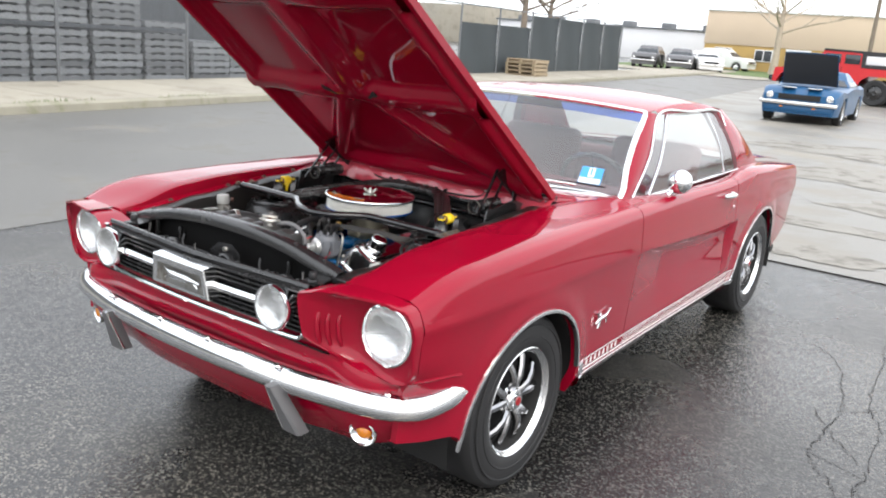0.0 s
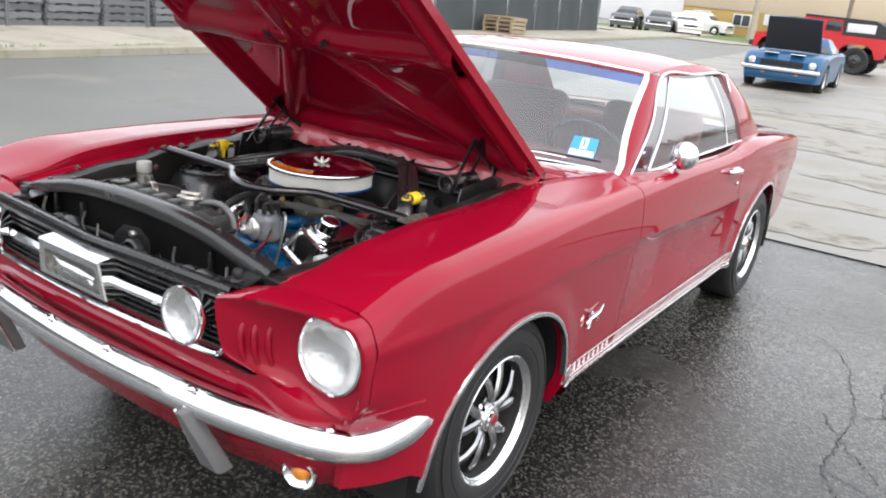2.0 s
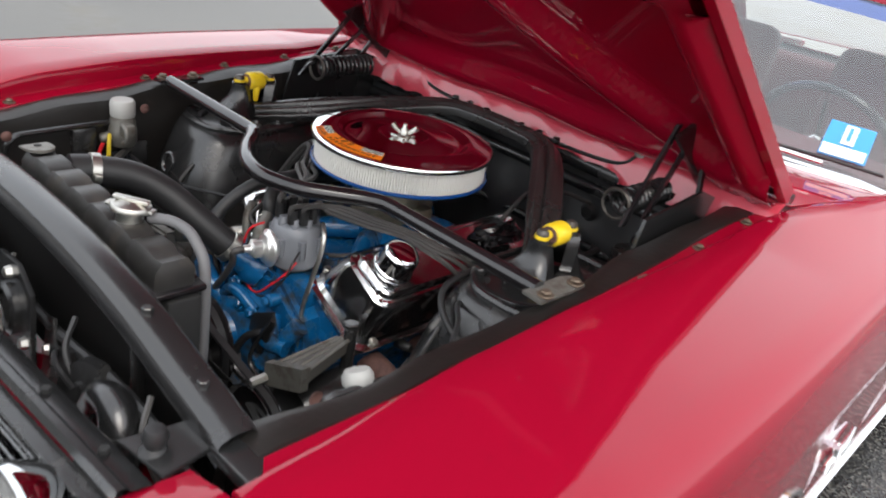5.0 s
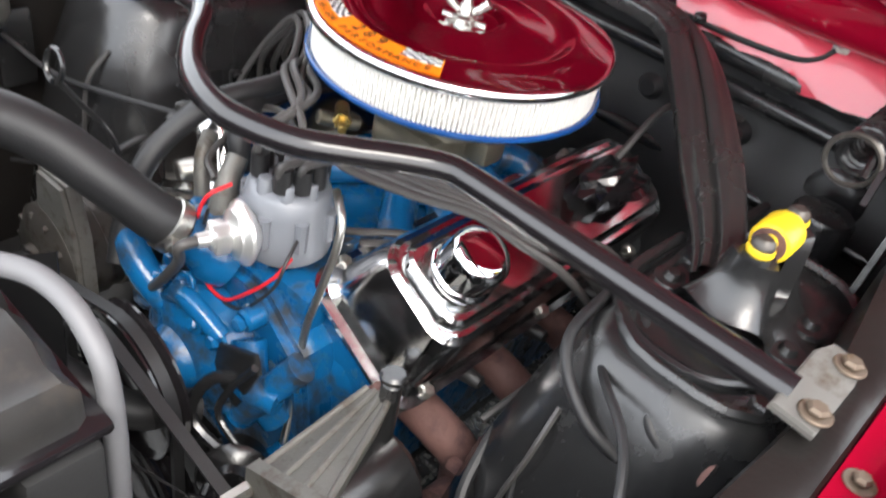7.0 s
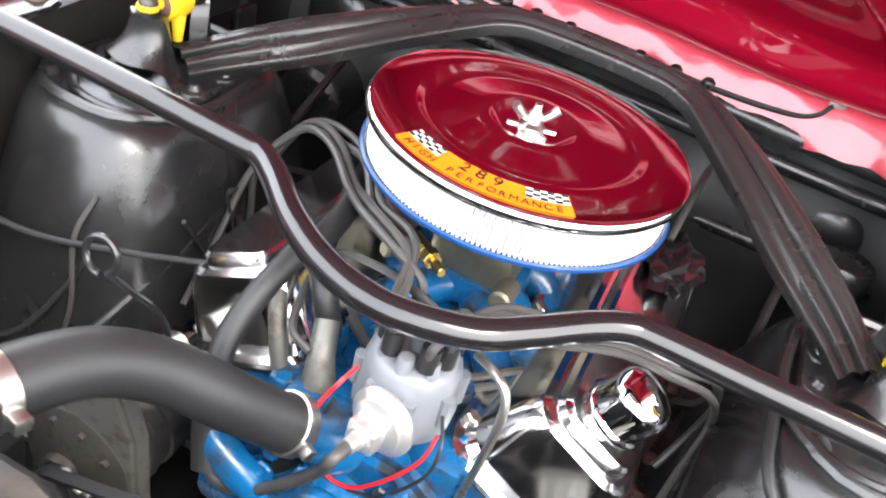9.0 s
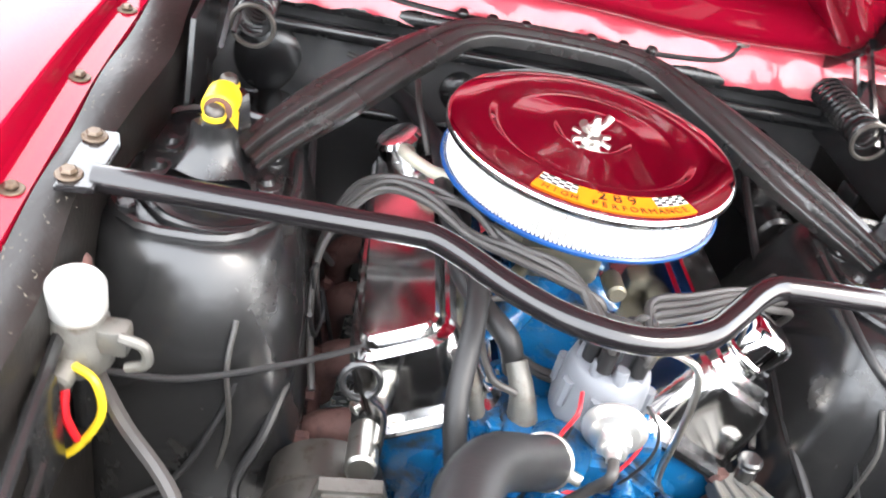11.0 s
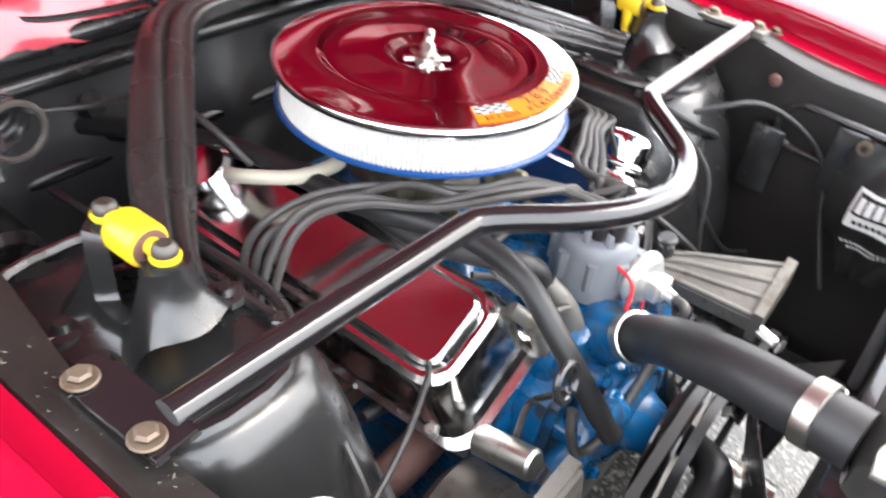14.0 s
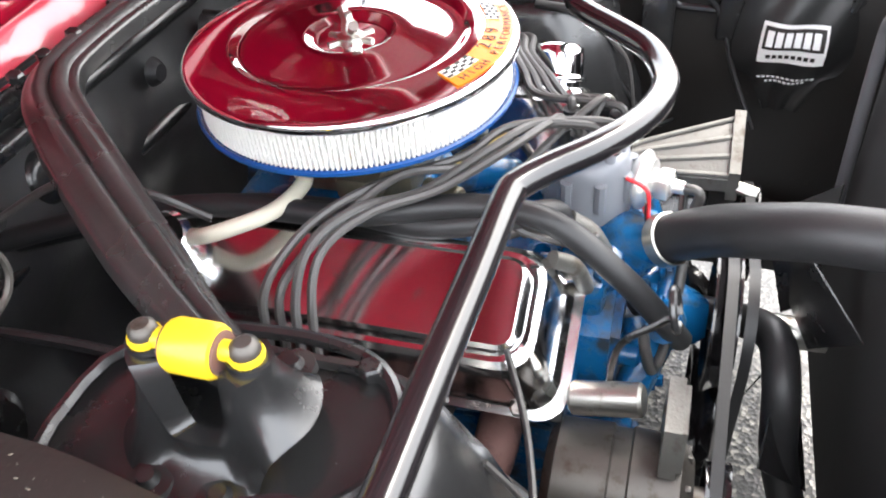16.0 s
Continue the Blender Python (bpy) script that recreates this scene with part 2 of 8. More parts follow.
CARB = mat("gold_zinc_carburettor", (0.22, 0.20, 0.15), rough=0.4, metal=0.7, vary=0.3, scale=40, grain=0.3)
PALE_CRUMB = mat("dry_leaf_crumbs", (0.11, 0.095, 0.075), rough=0.8, vary=0.4, scale=90)
REFLECTOR = mat("silvered_reflector", (0.72, 0.72, 0.71), rough=0.24, metal=0.8, vary=0.04, scale=30, grain=0.9, grain_scale=75)
ASPHALT = asphalt_mat()

# ---- mesh helpers ----


def V(*a):
    return Vector(a)


def part(name, bm, material, parent, label="", smooth=True, angle=40):
    """One mesh object from a bmesh, under a thing or a part."""
    me = bpy.data.meshes.new(name)
    bm.normal_update()
    bm.to_mesh(me)
    bm.free()
    for m in material if isinstance(material, (list, tuple)) else (material,):
        me.materials.append(m)
    if smooth:
        for p in me.polygons:
            p.use_smooth = True
        me.set_sharp_from_angle(angle=radians(angle))
    ob = new(name, me)
    ob.parent = parent
    if label:
        tagged(ob, label)
    return ob


def thing(name, label, category, group="", kind="", at=(0, 0, 0), turn=0):
    ob = new(name)
    ob.empty_display_size = 0.1
    ob.matrix_basis = pose(*at, 0, 0, turn)
    return tagged(ob, label, category, group, kind)


def spline(pts, steps=8):
    """A smooth line through the points."""
    p = [Vector(q) for q in pts]
    p = [p[0] * 2 - p[1]] + p + [p[-1] * 2 - p[-2]]
    out = []
    for i in range(1, len(p) - 2):
        a, b, c, d = p[i - 1 : i + 3]
        for k in range(steps):
            t = k / steps
            out.append(0.5 * (2 * b + (c - a) * t + (2 * a - 5 * b + 4 * c - d) * t * t + (3 * b - a - 3 * c + d) * t**3))
    return out + [p[-2]]


def loft(rings, closed=False, bm=None, cap=False, m=None):
    """A skin over rings of points; closed: each ring joins up."""
    bm = bm or bmesh.new()
    rows = [[bm.verts.new(m @ Vector(p) if m else p) for p in r] for r in rings]
    for a, b in zip(rows, rows[1:]):
        for i in range(len(a) if closed else len(a) - 1):
            j = (i + 1) % len(a)
            try:
                bm.faces.new((a[i], a[j], b[j], b[i]))
            except ValueError:
                pass
    if cap:
        for r in (rows[0], rows[-1]):
            bm.faces.new(r)
    return bm


def clean(bm, dist=1e-5, flip=None):
    bmesh.ops.remove_doubles(bm, verts=bm.verts, dist=dist)
    bmesh.ops.recalc_face_normals(bm, faces=bm.faces)
    return bm


def tube(pts, r, seg=10, bm=None, smooth=6, cap=True, radii=None):
    """A round rod along a smooth line. radii: a radius for each given point."""
    line = spline(pts, smooth) if smooth and len(pts) > 2 else [Vector(p) for p in pts]
    n = len(line)
    rr = [r] * n if radii is None else [float(np.interp(i / (n - 1) * (len(radii) - 1), range(len(radii)), radii)) for i in range(n)]
    up, rings = None, []
    for i, p in enumerate(line):
        d = (line[min(i + 1, n - 1)] - line[max(i - 1, 0)]).normalized()
        if up is None:
            up = d.orthogonal().normalized()
        up = (up - d * up.dot(d)).normalized()
        side = d.cross(up)
        rings.append([p + (up * math.cos(a) + side * math.sin(a)) * rr[i] for a in (2 * math.pi * k / seg for k in range(seg))])
    return clean_n(loft(rings, True, bm, cap))


def clean_n(bm):
    bmesh.ops.recalc_face_normals(bm, faces=bm.faces)
    return bm


def axis_matrix(p, d, up=(0, 0, 1)):
    """A frame at p whose z runs along d."""
    z = Vector(d).normalized()
    x = Vector(up).cross(z)
    x = V(1, 0, 0) if x.length < 1e-4 else x.normalized()
    y = z.cross(x)
    return Matrix(((x.x, y.x, z.x, p[0]), (x.y, y.y, z.y, p[1]), (x.z, y.z, z.z, p[2]), (0, 0, 0, 1)))


def lathe(profile, m=Matrix(), seg=32, bm=None, start=0.0, sweep=2 * math.pi):
    """A turned shape from (radius, height) pairs about z."""
    full = abs(sweep - 2 * math.pi) < 1e-6
    n = seg if full else seg + 1
    rings = [[m @ Vector((r * math.cos(start + sweep * k / seg), r * math.sin(start + sweep * k / seg), z)) for k in range(n)] for r, z in profile]
    bm = loft(rings, full, bm)
    bmesh.ops.remove_doubles(bm, verts=bm.verts, dist=1e-6)
    return clean_n(bm)


def cyl(p0, p1, r, r1=None, seg=20, bevel=0.0, bm=None):
    p0, p1 = Vector(p0), Vector(p1)
    h, r1 = (p1 - p0).length, r if r1 is None else r1
    b = min(bevel, r * 0.6, h * 0.4)
    prof = [(0, 0), (r - b, 0), (r, b), (r1, h - b), (r1 - b, h), (0, h)] if b else [(0, 0), (r, 0), (r1, h), (0, h)]
    return lathe(prof, axis_matrix(p0, p1 - p0), seg, bm)


def box(c, s, bevel=0.004, m=None, bm=None, seg=2):
    """A block of size s about c with rounded edges."""
    own = bmesh.new()
    bmesh.ops.create_cube(own, size=1.0)
    bmesh.ops.scale(own, vec=s, verts=own.verts)
    if bevel:
        bmesh.ops.bevel(own, geom=own.edges, offset=min(bevel, min(s) * 0.45), segments=seg, profile=0.5, affect="EDGES")
    bmesh.ops.translate(own, vec=c, verts=own.verts)
    if m:
        bmesh.ops.transform(own, matrix=m, verts=own.verts)
    return join(bm, own)


def join(bm, other):
    if bm is None:
        return other
    me = bpy.data.meshes.new("join")
    other.to_mesh(me)
    other.free()
    bm.from_mesh(me)
    bpy.data.meshes.remove(me)
    return bm


def plate(poly, depth, m=None, bevel=0.0, bm=None):
    """A flat plate: a polygon in x, y, raised by depth along z."""
    own = bmesh.new()
    low = [own.verts.new((x, y, 0)) for x, y in poly]
    top = [own.verts.new((x, y, depth)) for x, y in poly]
    own.faces.new(low[::-1])
    own.faces.new(top)
    for i in range(len(poly)):
        j = (i + 1) % len(poly)
        own.faces.new((low[i], low[j], top[j], top[i]))
    if bevel:
        bmesh.ops.bevel(own, geom=[e for e in own.edges if abs(e.verts[0].co.z - e.verts[1].co.z) < 1e-6 and e.verts[0].co.z > depth / 2], offset=bevel, segments=2, affect="EDGES")
    clean_n(own)
    if m:
        bmesh.ops.transform(own, matrix=m, verts=own.verts)
    return join(bm, own)


def mirror(bm):
    bmesh.ops.scale(bm, vec=(-1, 1, 1), verts=bm.verts)
    bmesh.ops.reverse_faces(bm, faces=bm.faces)
    return bm


def moved(bm, x, y, z):
    bmesh.ops.translate(bm, vec=(x, y, z), verts=bm.verts)
    return bm


def sheet(fn, nu, nv, thick=0.0, u=(0, 1), v=(0, 1)):
    """A grid fn(u, v) -> point, with an inner skin when thick."""
    us, vs = np.linspace(*u, nu), np.linspace(*v, nv)
    bm = loft([[fn(a, b) for a in us] for b in vs])
    clean_n(bm)
    if thick:
        bmesh.ops.solidify(bm, geom=bm.faces, thickness=thick)
    return bm


def text_mesh(words, size, m, parent, material, name, depth=0.0004, label=""):
    c = bpy.data.curves.new(name, "FONT")
    c.body, c.size, c.extrude, c.align_x, c.align_y = words, size, depth, "CENTER", "CENTER"
    o = bpy.data.objects.new(name, c)
    me = bpy.data.meshes.new_from_object(o)
    bpy.data.objects.remove(o)
    bpy.data.curves.remove(c)
    bm = bmesh.new()
    bm.from_mesh(me)
    bpy.data.meshes.remove(me)
    bmesh.ops.transform(bm, matrix=m, verts=bm.verts)
    return part(name, bm, material, parent, label, smooth=False)


def table(pairs):
    xs, ys = zip(*pairs)
    return lambda q: float(np.interp(q, xs, ys))


def smooth_table(pairs):
    xs, ys = (np.array(a, float) for a in zip(*pairs))
    d = np.gradient(ys, xs)

    def f(q):
        i = int(np.clip(np.searchsorted(xs, q) - 1, 0, len(xs) - 2))
        h = xs[i + 1] - xs[i]
        t = float(np.clip((q - xs[i]) / h, 0, 1))
        return float((2 * t**3 - 3 * t**2 + 1) * ys[i] + (t**3 - 2 * t**2 + t) * h * d[i] + (3 * t**2 - 2 * t**3) * ys[i + 1] + (t**3 - t**2) * h * d[i + 1])

    return f

# ---- ground ----


def ground_z(x, y):
    """The lot is level round the coupe and rises gently away from it."""
    return max(0.0, math.hypot(x, y) - 8) * 0.012


rings = [[(r * math.cos(t), r * math.sin(t), ground_z(r * math.cos(t), r * math.sin(t))) for t in (2 * math.pi * k / 72 for k in range(72))] for r in (0.01, 2, 4, 6, 8, 9, 10, 12, 15, 19, 24, 30, 40, 55, 80, 120, 200, 400, 900)]
ground = part("ground", clean(loft(rings, True)), ASPHALT, None)
tagged(ground, "wet dark asphalt of a parking lot and street", "ground", kind="structure")

# ---- the red coupe: body ----
car = thing("red_car", "red two-door notchback coupe with its hood raised", "car")

shoulder_z = smooth_table([(-0.80, 0.793), (-0.65, 0.822), (-0.55, 0.858), (-0.45, 0.878), (-0.3, 0.886), (-0.15, 0.891), (0, 0.895), (0.3, 0.900), (0.6, 0.904), (0.9, 0.906), (1.3, 0.906), (2.0, 0.902), (2.15, 0.906), (2.4, 0.925), (2.8, 0.915), (3.3, 0.880), (3.75, 0.840)])
shoulder_x = smooth_table([(-0.80, 0.790), (-0.65, 0.803), (-0.55, 0.814), (-0.45, 0.819), (-0.3, 0.820), (0, 0.820), (0.15, 0.817), (0.3, 0.812), (0.6, 0.804), (0.9, 0.799), (1.5, 0.793), (2.1, 0.79), (2.6, 0.785), (3.3, 0.755), (3.75, 0.715)])
crease_z = smooth_table([(-0.80, 0.745), (-0.6, 0.745), (0.67, 0.728), (2.1, 0.680), (2.4, 0.69), (3.75, 0.70)])
inner_x = smooth_table([(-0.80, 0.552), (-0.66, 0.550), (-0.4, 0.570), (0, 0.585), (0.46, 0.600), (0.6, 0.630), (0.9, 0.69), (1.1, 0.715), (2.3, 0.715), (2.6, 0.66), (3.75, 0.60)])
crown = smooth_table([(-0.80, 0.004), (-0.65, 0.003), (-0.55, -0.018), (-0.4, -0.022), (-0.2, -0.016), (0, -0.006), (0.25, 0.010), (0.46, 0.026), (0.75, 0.030), (1.1, 0.006), (1.5, 0.005), (3.75, 0.006)])
shelf = table([(-0.66, -0.03), (-0.50, -0.016), (-0.36, 0.0), (-0.18, 0.010), (0.45, 0.012), (0.7, 0.0)])
cove = table([(0.78, 0.0), (1.15, 1.0), (1.95, 1.0), (2.12, 0.9), (2.16, 0.0)])
bottom_z = table([(-0.80, 0.43), (-0.66, 0.40), (-0.45, 0.375), (-0.415, 0.33), (0.345, 0.235), (2.3, 0.235), (3.2, 0.30), (3.75, 0.42)])
ridge_slope = smooth_table([(-0.80, 0.45), (0.6, 0.40), (1.3, 0.15), (3.75, 0.1)])
ARCHES = ((-0.035, 0.385, 0.345), (2.735, 0.40, 0.355))
HUB_Z = 0.315


def lower_edge(y):
    z = bottom_z(y)
    for yc, a, b in ARCHES:
        q = (y - yc) / a
        if abs(q) < 1:
            z = max(z, HUB_Z + b * math.sqrt(1 - q * q))
    return z


def side_x(y, z):
    """How far out the body's side lies at a station and height."""
    zs, zc, cv, w = shoulder_z(y), crease_z(y), cove(y), ridge_slope(y)
    xs = shoulder_x(y) - 0.028 * w
    flare = 0.0
    for yc, a, b in ARCHES:
        d = math.hypot((y - yc) / (a + 0.09), (z - HUB_Z) / (b + 0.09))
        flare = max(flare, 0.011 * max(0.0, 1 - abs(d - 0.84) / 0.16))
    o = 0.028 * w
    rows = [(zs, 0), (zs - 0.006, 0.011 + 0.4 * o), (zs - 0.016, 0.020 + 0.7 * o), (zs - 0.036, 0.027 + 0.95 * o), (zs - 0.09, 0.033 + o), (zc + 0.014, 0.037 + o), (zc, 0.038 + o), (zc - 0.010, 0.035 - 0.012 * cv + o), (zc - 0.05, 0.030 - 0.030 * cv + o), (0.55, 0.021 - 0.026 * cv + o), (0.45, 0.013 - 0.012 * cv + o), (0.36, 0.008 + o), (0.29, -0.004 + o), (0.235, -0.035 + o)]
    rows = sorted((float(a), b) for a, b in rows)
    nose = max(0.0, (-0.44 - y) / 0.21) ** 2 * 0.045 * min(1.0, max(0.0, (0.63 - z) / 0.07))
    return xs + float(np.interp(z, [r[0] for r in rows], [r[1] for r in rows])) + flare - nose


def side_panel(y0, y1, top_inner=True, lip=0.045):
    """Half of the body's side between two stations: top, shoulder and flank down to the sill or the wheel arch."""
    ys = list(np.arange(y0, y1, 0.03)) + [y1]
    for yc, a, _ in ARCHES:
        for sgn in (-1, 1):
            ys += [yc + sgn * a * math.sin(k) for k in np.linspace(0.2, 1.5707, 26)] + [yc + sgn * (a + 0.002)]
    ys = sorted({round(float(y), 4) for y in ys if y0 <= y <= y1})
    rings = []
    for n, y in enumerate(ys):
        zs, xs, xi, zb = shoulder_z(y), shoulder_x(y) - 0.028 * ridge_slope(y), inner_x(y), lower_edge(y)
        zi = zs + max(crown(y), shelf(y))
        ring = []
        if lip:
            ring.append((xi, y, zi - lip))
        ring += [(xi - 0.001, y, zi - 0.010), (xi + 0.002, y, zi - 0.003), (xi + 0.009, y, zi), (xi + (xs - xi) * 0.25, y, zi + (zs + 0.005 - zi) * 0.24), (xi + (xs - xi) * 0.55, y, zi + (zs + 0.005 - zi) * 0.58), (xs - 0.034, y, zs + 0.0052), (xs - 0.012, y, zs + 0.0036)]
        levels = [zs, zs - 0.003, zs - 0.006, zs - 0.011, zs - 0.018, zs - 0.030, zs - 0.045, zs - 0.065, zs - 0.09, crease_z(y) + 0.03, crease_z(y) + 0.014, crease_z(y), crease_z(y) - 0.010, crease_z(y) - 0.03, crease_z(y) - 0.05]
        low = levels[-1]
        levels += [low + (0.235 - low) * k / 14 for k in range(1, 15)]
        for z in levels:
            z = max(z, zb)
            ring.append((side_x(y, z), y, z))
        ring.append((ring[-1][0] - 0.03, y, ring[-1][2] + 0.002))
        if n in (0, len(ys) - 1):
            inset = [(p[0] - 0.02 if i > 6 else p[0], y, p[2] - (0.02 if i < 8 else 0)) for i, p in enumerate(ring)]
            rings += [inset, ring] if n == 0 else [ring, inset]
        else:
            rings.append(ring)
    return clean(loft(rings))


for s in (1, -1):
    side = (lambda b: b) if s > 0 else mirror
    fender = part("front_fender", side(side_panel(-0.65, 0.797)), RED, car)
    door = part("door", side(side_panel(0.803, 2.098, lip=0.03)), RED, car)
    quarter = part("rear_quarter_panel", side(side_panel(2.104, 3.71, lip=0.03)), RED, car)
    for y in (0.80, 2.101):
        part("seam_backing", side(box((side_x(y, 0.6) - 0.055, y, 0.56), (0.05, 0.05, 0.54), 0.004)), DARK, car)
    # bright arch mouldings and sill stripes
    for owner, (yc, a, b) in zip((fender, quarter), ARCHES):
        lo = 0.03 if owner is quarter else 0.12
        line = [(yc - a * math.cos(k), HUB_Z + b * math.sin(k)) for k in np.linspace(-0.02, math.pi - lo, 40)]
        rings = []
        for y, z in line:
            x = side_x(y, z + 0.004)
            c = V(0, y - yc, z - HUB_Z).normalized()
            p = V(x, y, z)
            rings.append([p + c * r + V(o, 0, 0) for r, o in ((-0.005, -0.012), (-0.005, 0.004), (0.002, 0.006), (0.008, 0.004), (0.009, -0.004))])
        part("arch_moulding", side(clean_n(loft(rings))), CHROME, owner)
    sill_y = np.linspace(0.375, 2.325, 40)
    rings = [[(side_x(y, z) + o, y, z) for z, o in ((0.262, 0.0), (0.262, 0.010), (0.275, 0.016), (0.300, 0.014), (0.303, 0.0))] for y in sill_y]
    part("rocker_moulding", side(clean_n(loft(rings))), CHROME, car, "bright metal rocker moulding")
    for zc_, hh, ya in ((0.361, 0.0035, 0.42), (0.313, 0.0035, 0.42), (0.349, 0.0022, 0.80), (0.337, 0.0022, 0.80), (0.325, 0.0022, 0.80)):
        rings = [[(side_x(y, zc_ + q) + 0.0025, y, zc_ + q) for q in (-hh, hh)] for y in np.linspace(ya, 2.30, 40)]
        part("side_stripe", side(clean_n(loft(rings))), WHITE_INK, car, "thin white side stripe")
    # unreadable small letters in the stripe, chrome bars at its front end
    for k in range(8):
        y = 0.46 + k * 0.040
        part("stripe_letter_bar", side(box((side_x(y, 0.337) + 0.001, y, 0.337), (0.003, 0.011, 0.022), 0)), WHITE_INK, car)
    for k in range(3):
        y = 0.372 + 0.016 * k
        part("stripe_end_bar", side(box((side_x(y, 0.337) + 0.002, y, 0.337), (0.008, 0.009, 0.062), 0.002)), CHROME, car)
    # the badge behind the front wheel: a running shape over a three-part bar
    bx = side_x(0.50, 0.515) + 0.008
    bm = tube([(bx, 0.435, 0.500), (bx + 0.003, 0.475, 0.522), (bx + 0.003, 0.535, 0.525), (bx, 0.590, 0.545)], 0.008, 8, radii=[0.004, 0.010, 0.008, 0.003])
    tube([(bx, 0.462, 0.520), (bx, 0.448, 0.552)], 0.008, 8, bm)
    tube([(bx, 0.480, 0.515), (bx, 0.462, 0.470)], 0.006, 8, bm)
    tube([(bx, 0.535, 0.520), (bx, 0.560, 0.482)], 0.005, 8, bm)
    box((bx - 0.003, 0.488, 0.505), (0.007, 0.016, 0.072), 0.002, bm=bm)
    bmesh.ops.scale(bm, vec=(1, 0.80, 0.80), space=Matrix.Translation((-bx, -0.505, -0.512)), verts=bm.verts)
    part("fender_badge", side(bm), CHROME, fender, "small chrome running-shape badge")
    # wheel wells and the tub
    for yc, a, b in ARCHES:
        prof = [[(x, yc - (a + 0.01) * math.cos(k), HUB_Z + (b + 0.01) * math.sin(k)) for k in np.linspace(-0.25, math.pi + 0.25, 24)] for x in (0.545, 0.795)]
        bm = loft(prof)
        bm.faces.new([v for v in bm.verts if abs(v.co.x - 0.545) < 1e-4])
        part("wheel_well", side(clean_n(bm)), DARK, car)
    # front light housing: a face round the lamp, ringed by the fender's end
    LX, LY, LZ = 0.726, -0.664, 0.714
    outline = [(0.482, 0.660), (0.474, 0.730), (0.474, 0.797), (0.552, 0.817), (0.65, 0.823), (0.75, 0.824), (0.790, 0.820)]
    outline += [(side_x(-0.65, z) - 0.001, z) for z in (0.812, 0.80, 0.78, 0.76, 0.74, 0.70, 0.65, 0.62)] + [(0.815, 0.590), (0.76, 0.580), (0.65, 0.600), (0.56, 0.630)]

    def at_angle(t):
        """Where the outline is met at an angle about the lamp."""
        d = V(math.cos(t), math.sin(t))
        best = 0.3
        for (x0, z0), (x1, z1) in zip(outline, outline[1:] + outline[:1]):
            e, w = V(x1 - x0, z1 - z0), V(x0 - LX, z0 - LZ)
            den = d.x * e.y - d.y * e.x
            if abs(den) > 1e-9:
                k, q = (w.x * e.y - w.y * e.x) / den, (w.x * d.y - w.y * d.x) / den
                if k > 0 and -1e-6 <= q <= 1 + 1e-6:
                    best = k
                    break
        return V(LX + d.x * best, LZ + d.y * best)

    lip_top = table([(0.45, -0.778), (0.55, -0.752), (0.65, -0.738), (0.75, -0.716), (0.82, -0.698), (0.87, -0.684)])
    lip_low = table([(0.45, -0.752), (0.55, -0.720), (0.65, -0.690), (0.75, -0.678), (0.87, -0.664)])

    def face_y(x, z):
        k = min(1.0, max(0.0, (z - 0.60) / 0.21))
        return lip_low(x) + (lip_top(x) - lip_low(x)) * k

    angles = np.linspace(0, 2 * math.pi, 97)[:-1]
    rings = []
    edge = [at_angle(t) for t in angles]
    rings.append([(LX + 0.080 * math.cos(t), LY + 0.03, LZ + 0.080 * math.sin(t)) for t in angles])
    rings.append([(LX + 0.089 * math.cos(t), LY + 0.002, LZ + 0.089 * math.sin(t)) for t in angles])
    for f, push in ((0.12, 0.05), (0.45, 0.15), (0.75, 0.35), (0.88, 0.80), (0.94, 1.0)):
        ring = []
        for t, e in zip(angles, edge):
            x0, z0 = LX + 0.090 * math.cos(t), LZ + 0.090 * math.sin(t)
            x, z = x0 + (e.x - x0) * f, z0 + (e.y - z0) * f
            gill = min(1.0, max(0.0, (0.635 - x) / 0.09))
            q = min(push, 0.72) + (1 - min(push, 0.72)) * gill * 0.80
            ring.append((x, (LY + 0.002) * (1 - q) + face_y(x, z) * q, z))
        rings.append(ring)
    rings.append([(e.x + (LX - e.x) * 0.015, face_y(e.x, e.y) + 0.003, e.y + (LZ - e.y) * 0.03) for e in edge])
    rings.append([(e.x, face_y(e.x, e.y) + 0.010, e.y) for e in edge])
    rings.append([(e.x if e.x > 0.52 else e.x + 0.004, -0.653, e.y) for e in edge])
    housing = part("headlight_housing", side(clean_n(loft(rings, True))), RED, car, angle=50)
    # the brow over the lamp, a plate that carries the fender's line forward
    brow = [(0.585, 0.8265), (0.65, 0.8285), (0.72, 0.829)] + [(shoulder_x(-0.65) - 0.028 - 0.012, 0.8255), (shoulder_x(-0.65) - 0.028, 0.8195)] + [(side_x(-0.65, z) + 0.002, z) for z in (0.814, 0.806, 0.79, 0.77, 0.74, 0.70, 0.66, 0.63, 0.60)]
    rings = []
    for k, inset in ((0.35, 0.010), (0.0, 0.008), (0.0, 0.0), (0.06, -0.001), (0.5, 0.0), (1.0, 0.0)):
        ring = []
        for x, z in brow:
            d = V(x - LX, z - LZ).normalized() * inset
            y0 = face_y(x, z) - 0.006
            ring.append((x - d.x, y0 + (-0.656 - y0) * k, z - d.y))
        rings.append(ring)
    part("headlight_brow", side(clean_n(loft(rings))), RED, housing, angle=35)
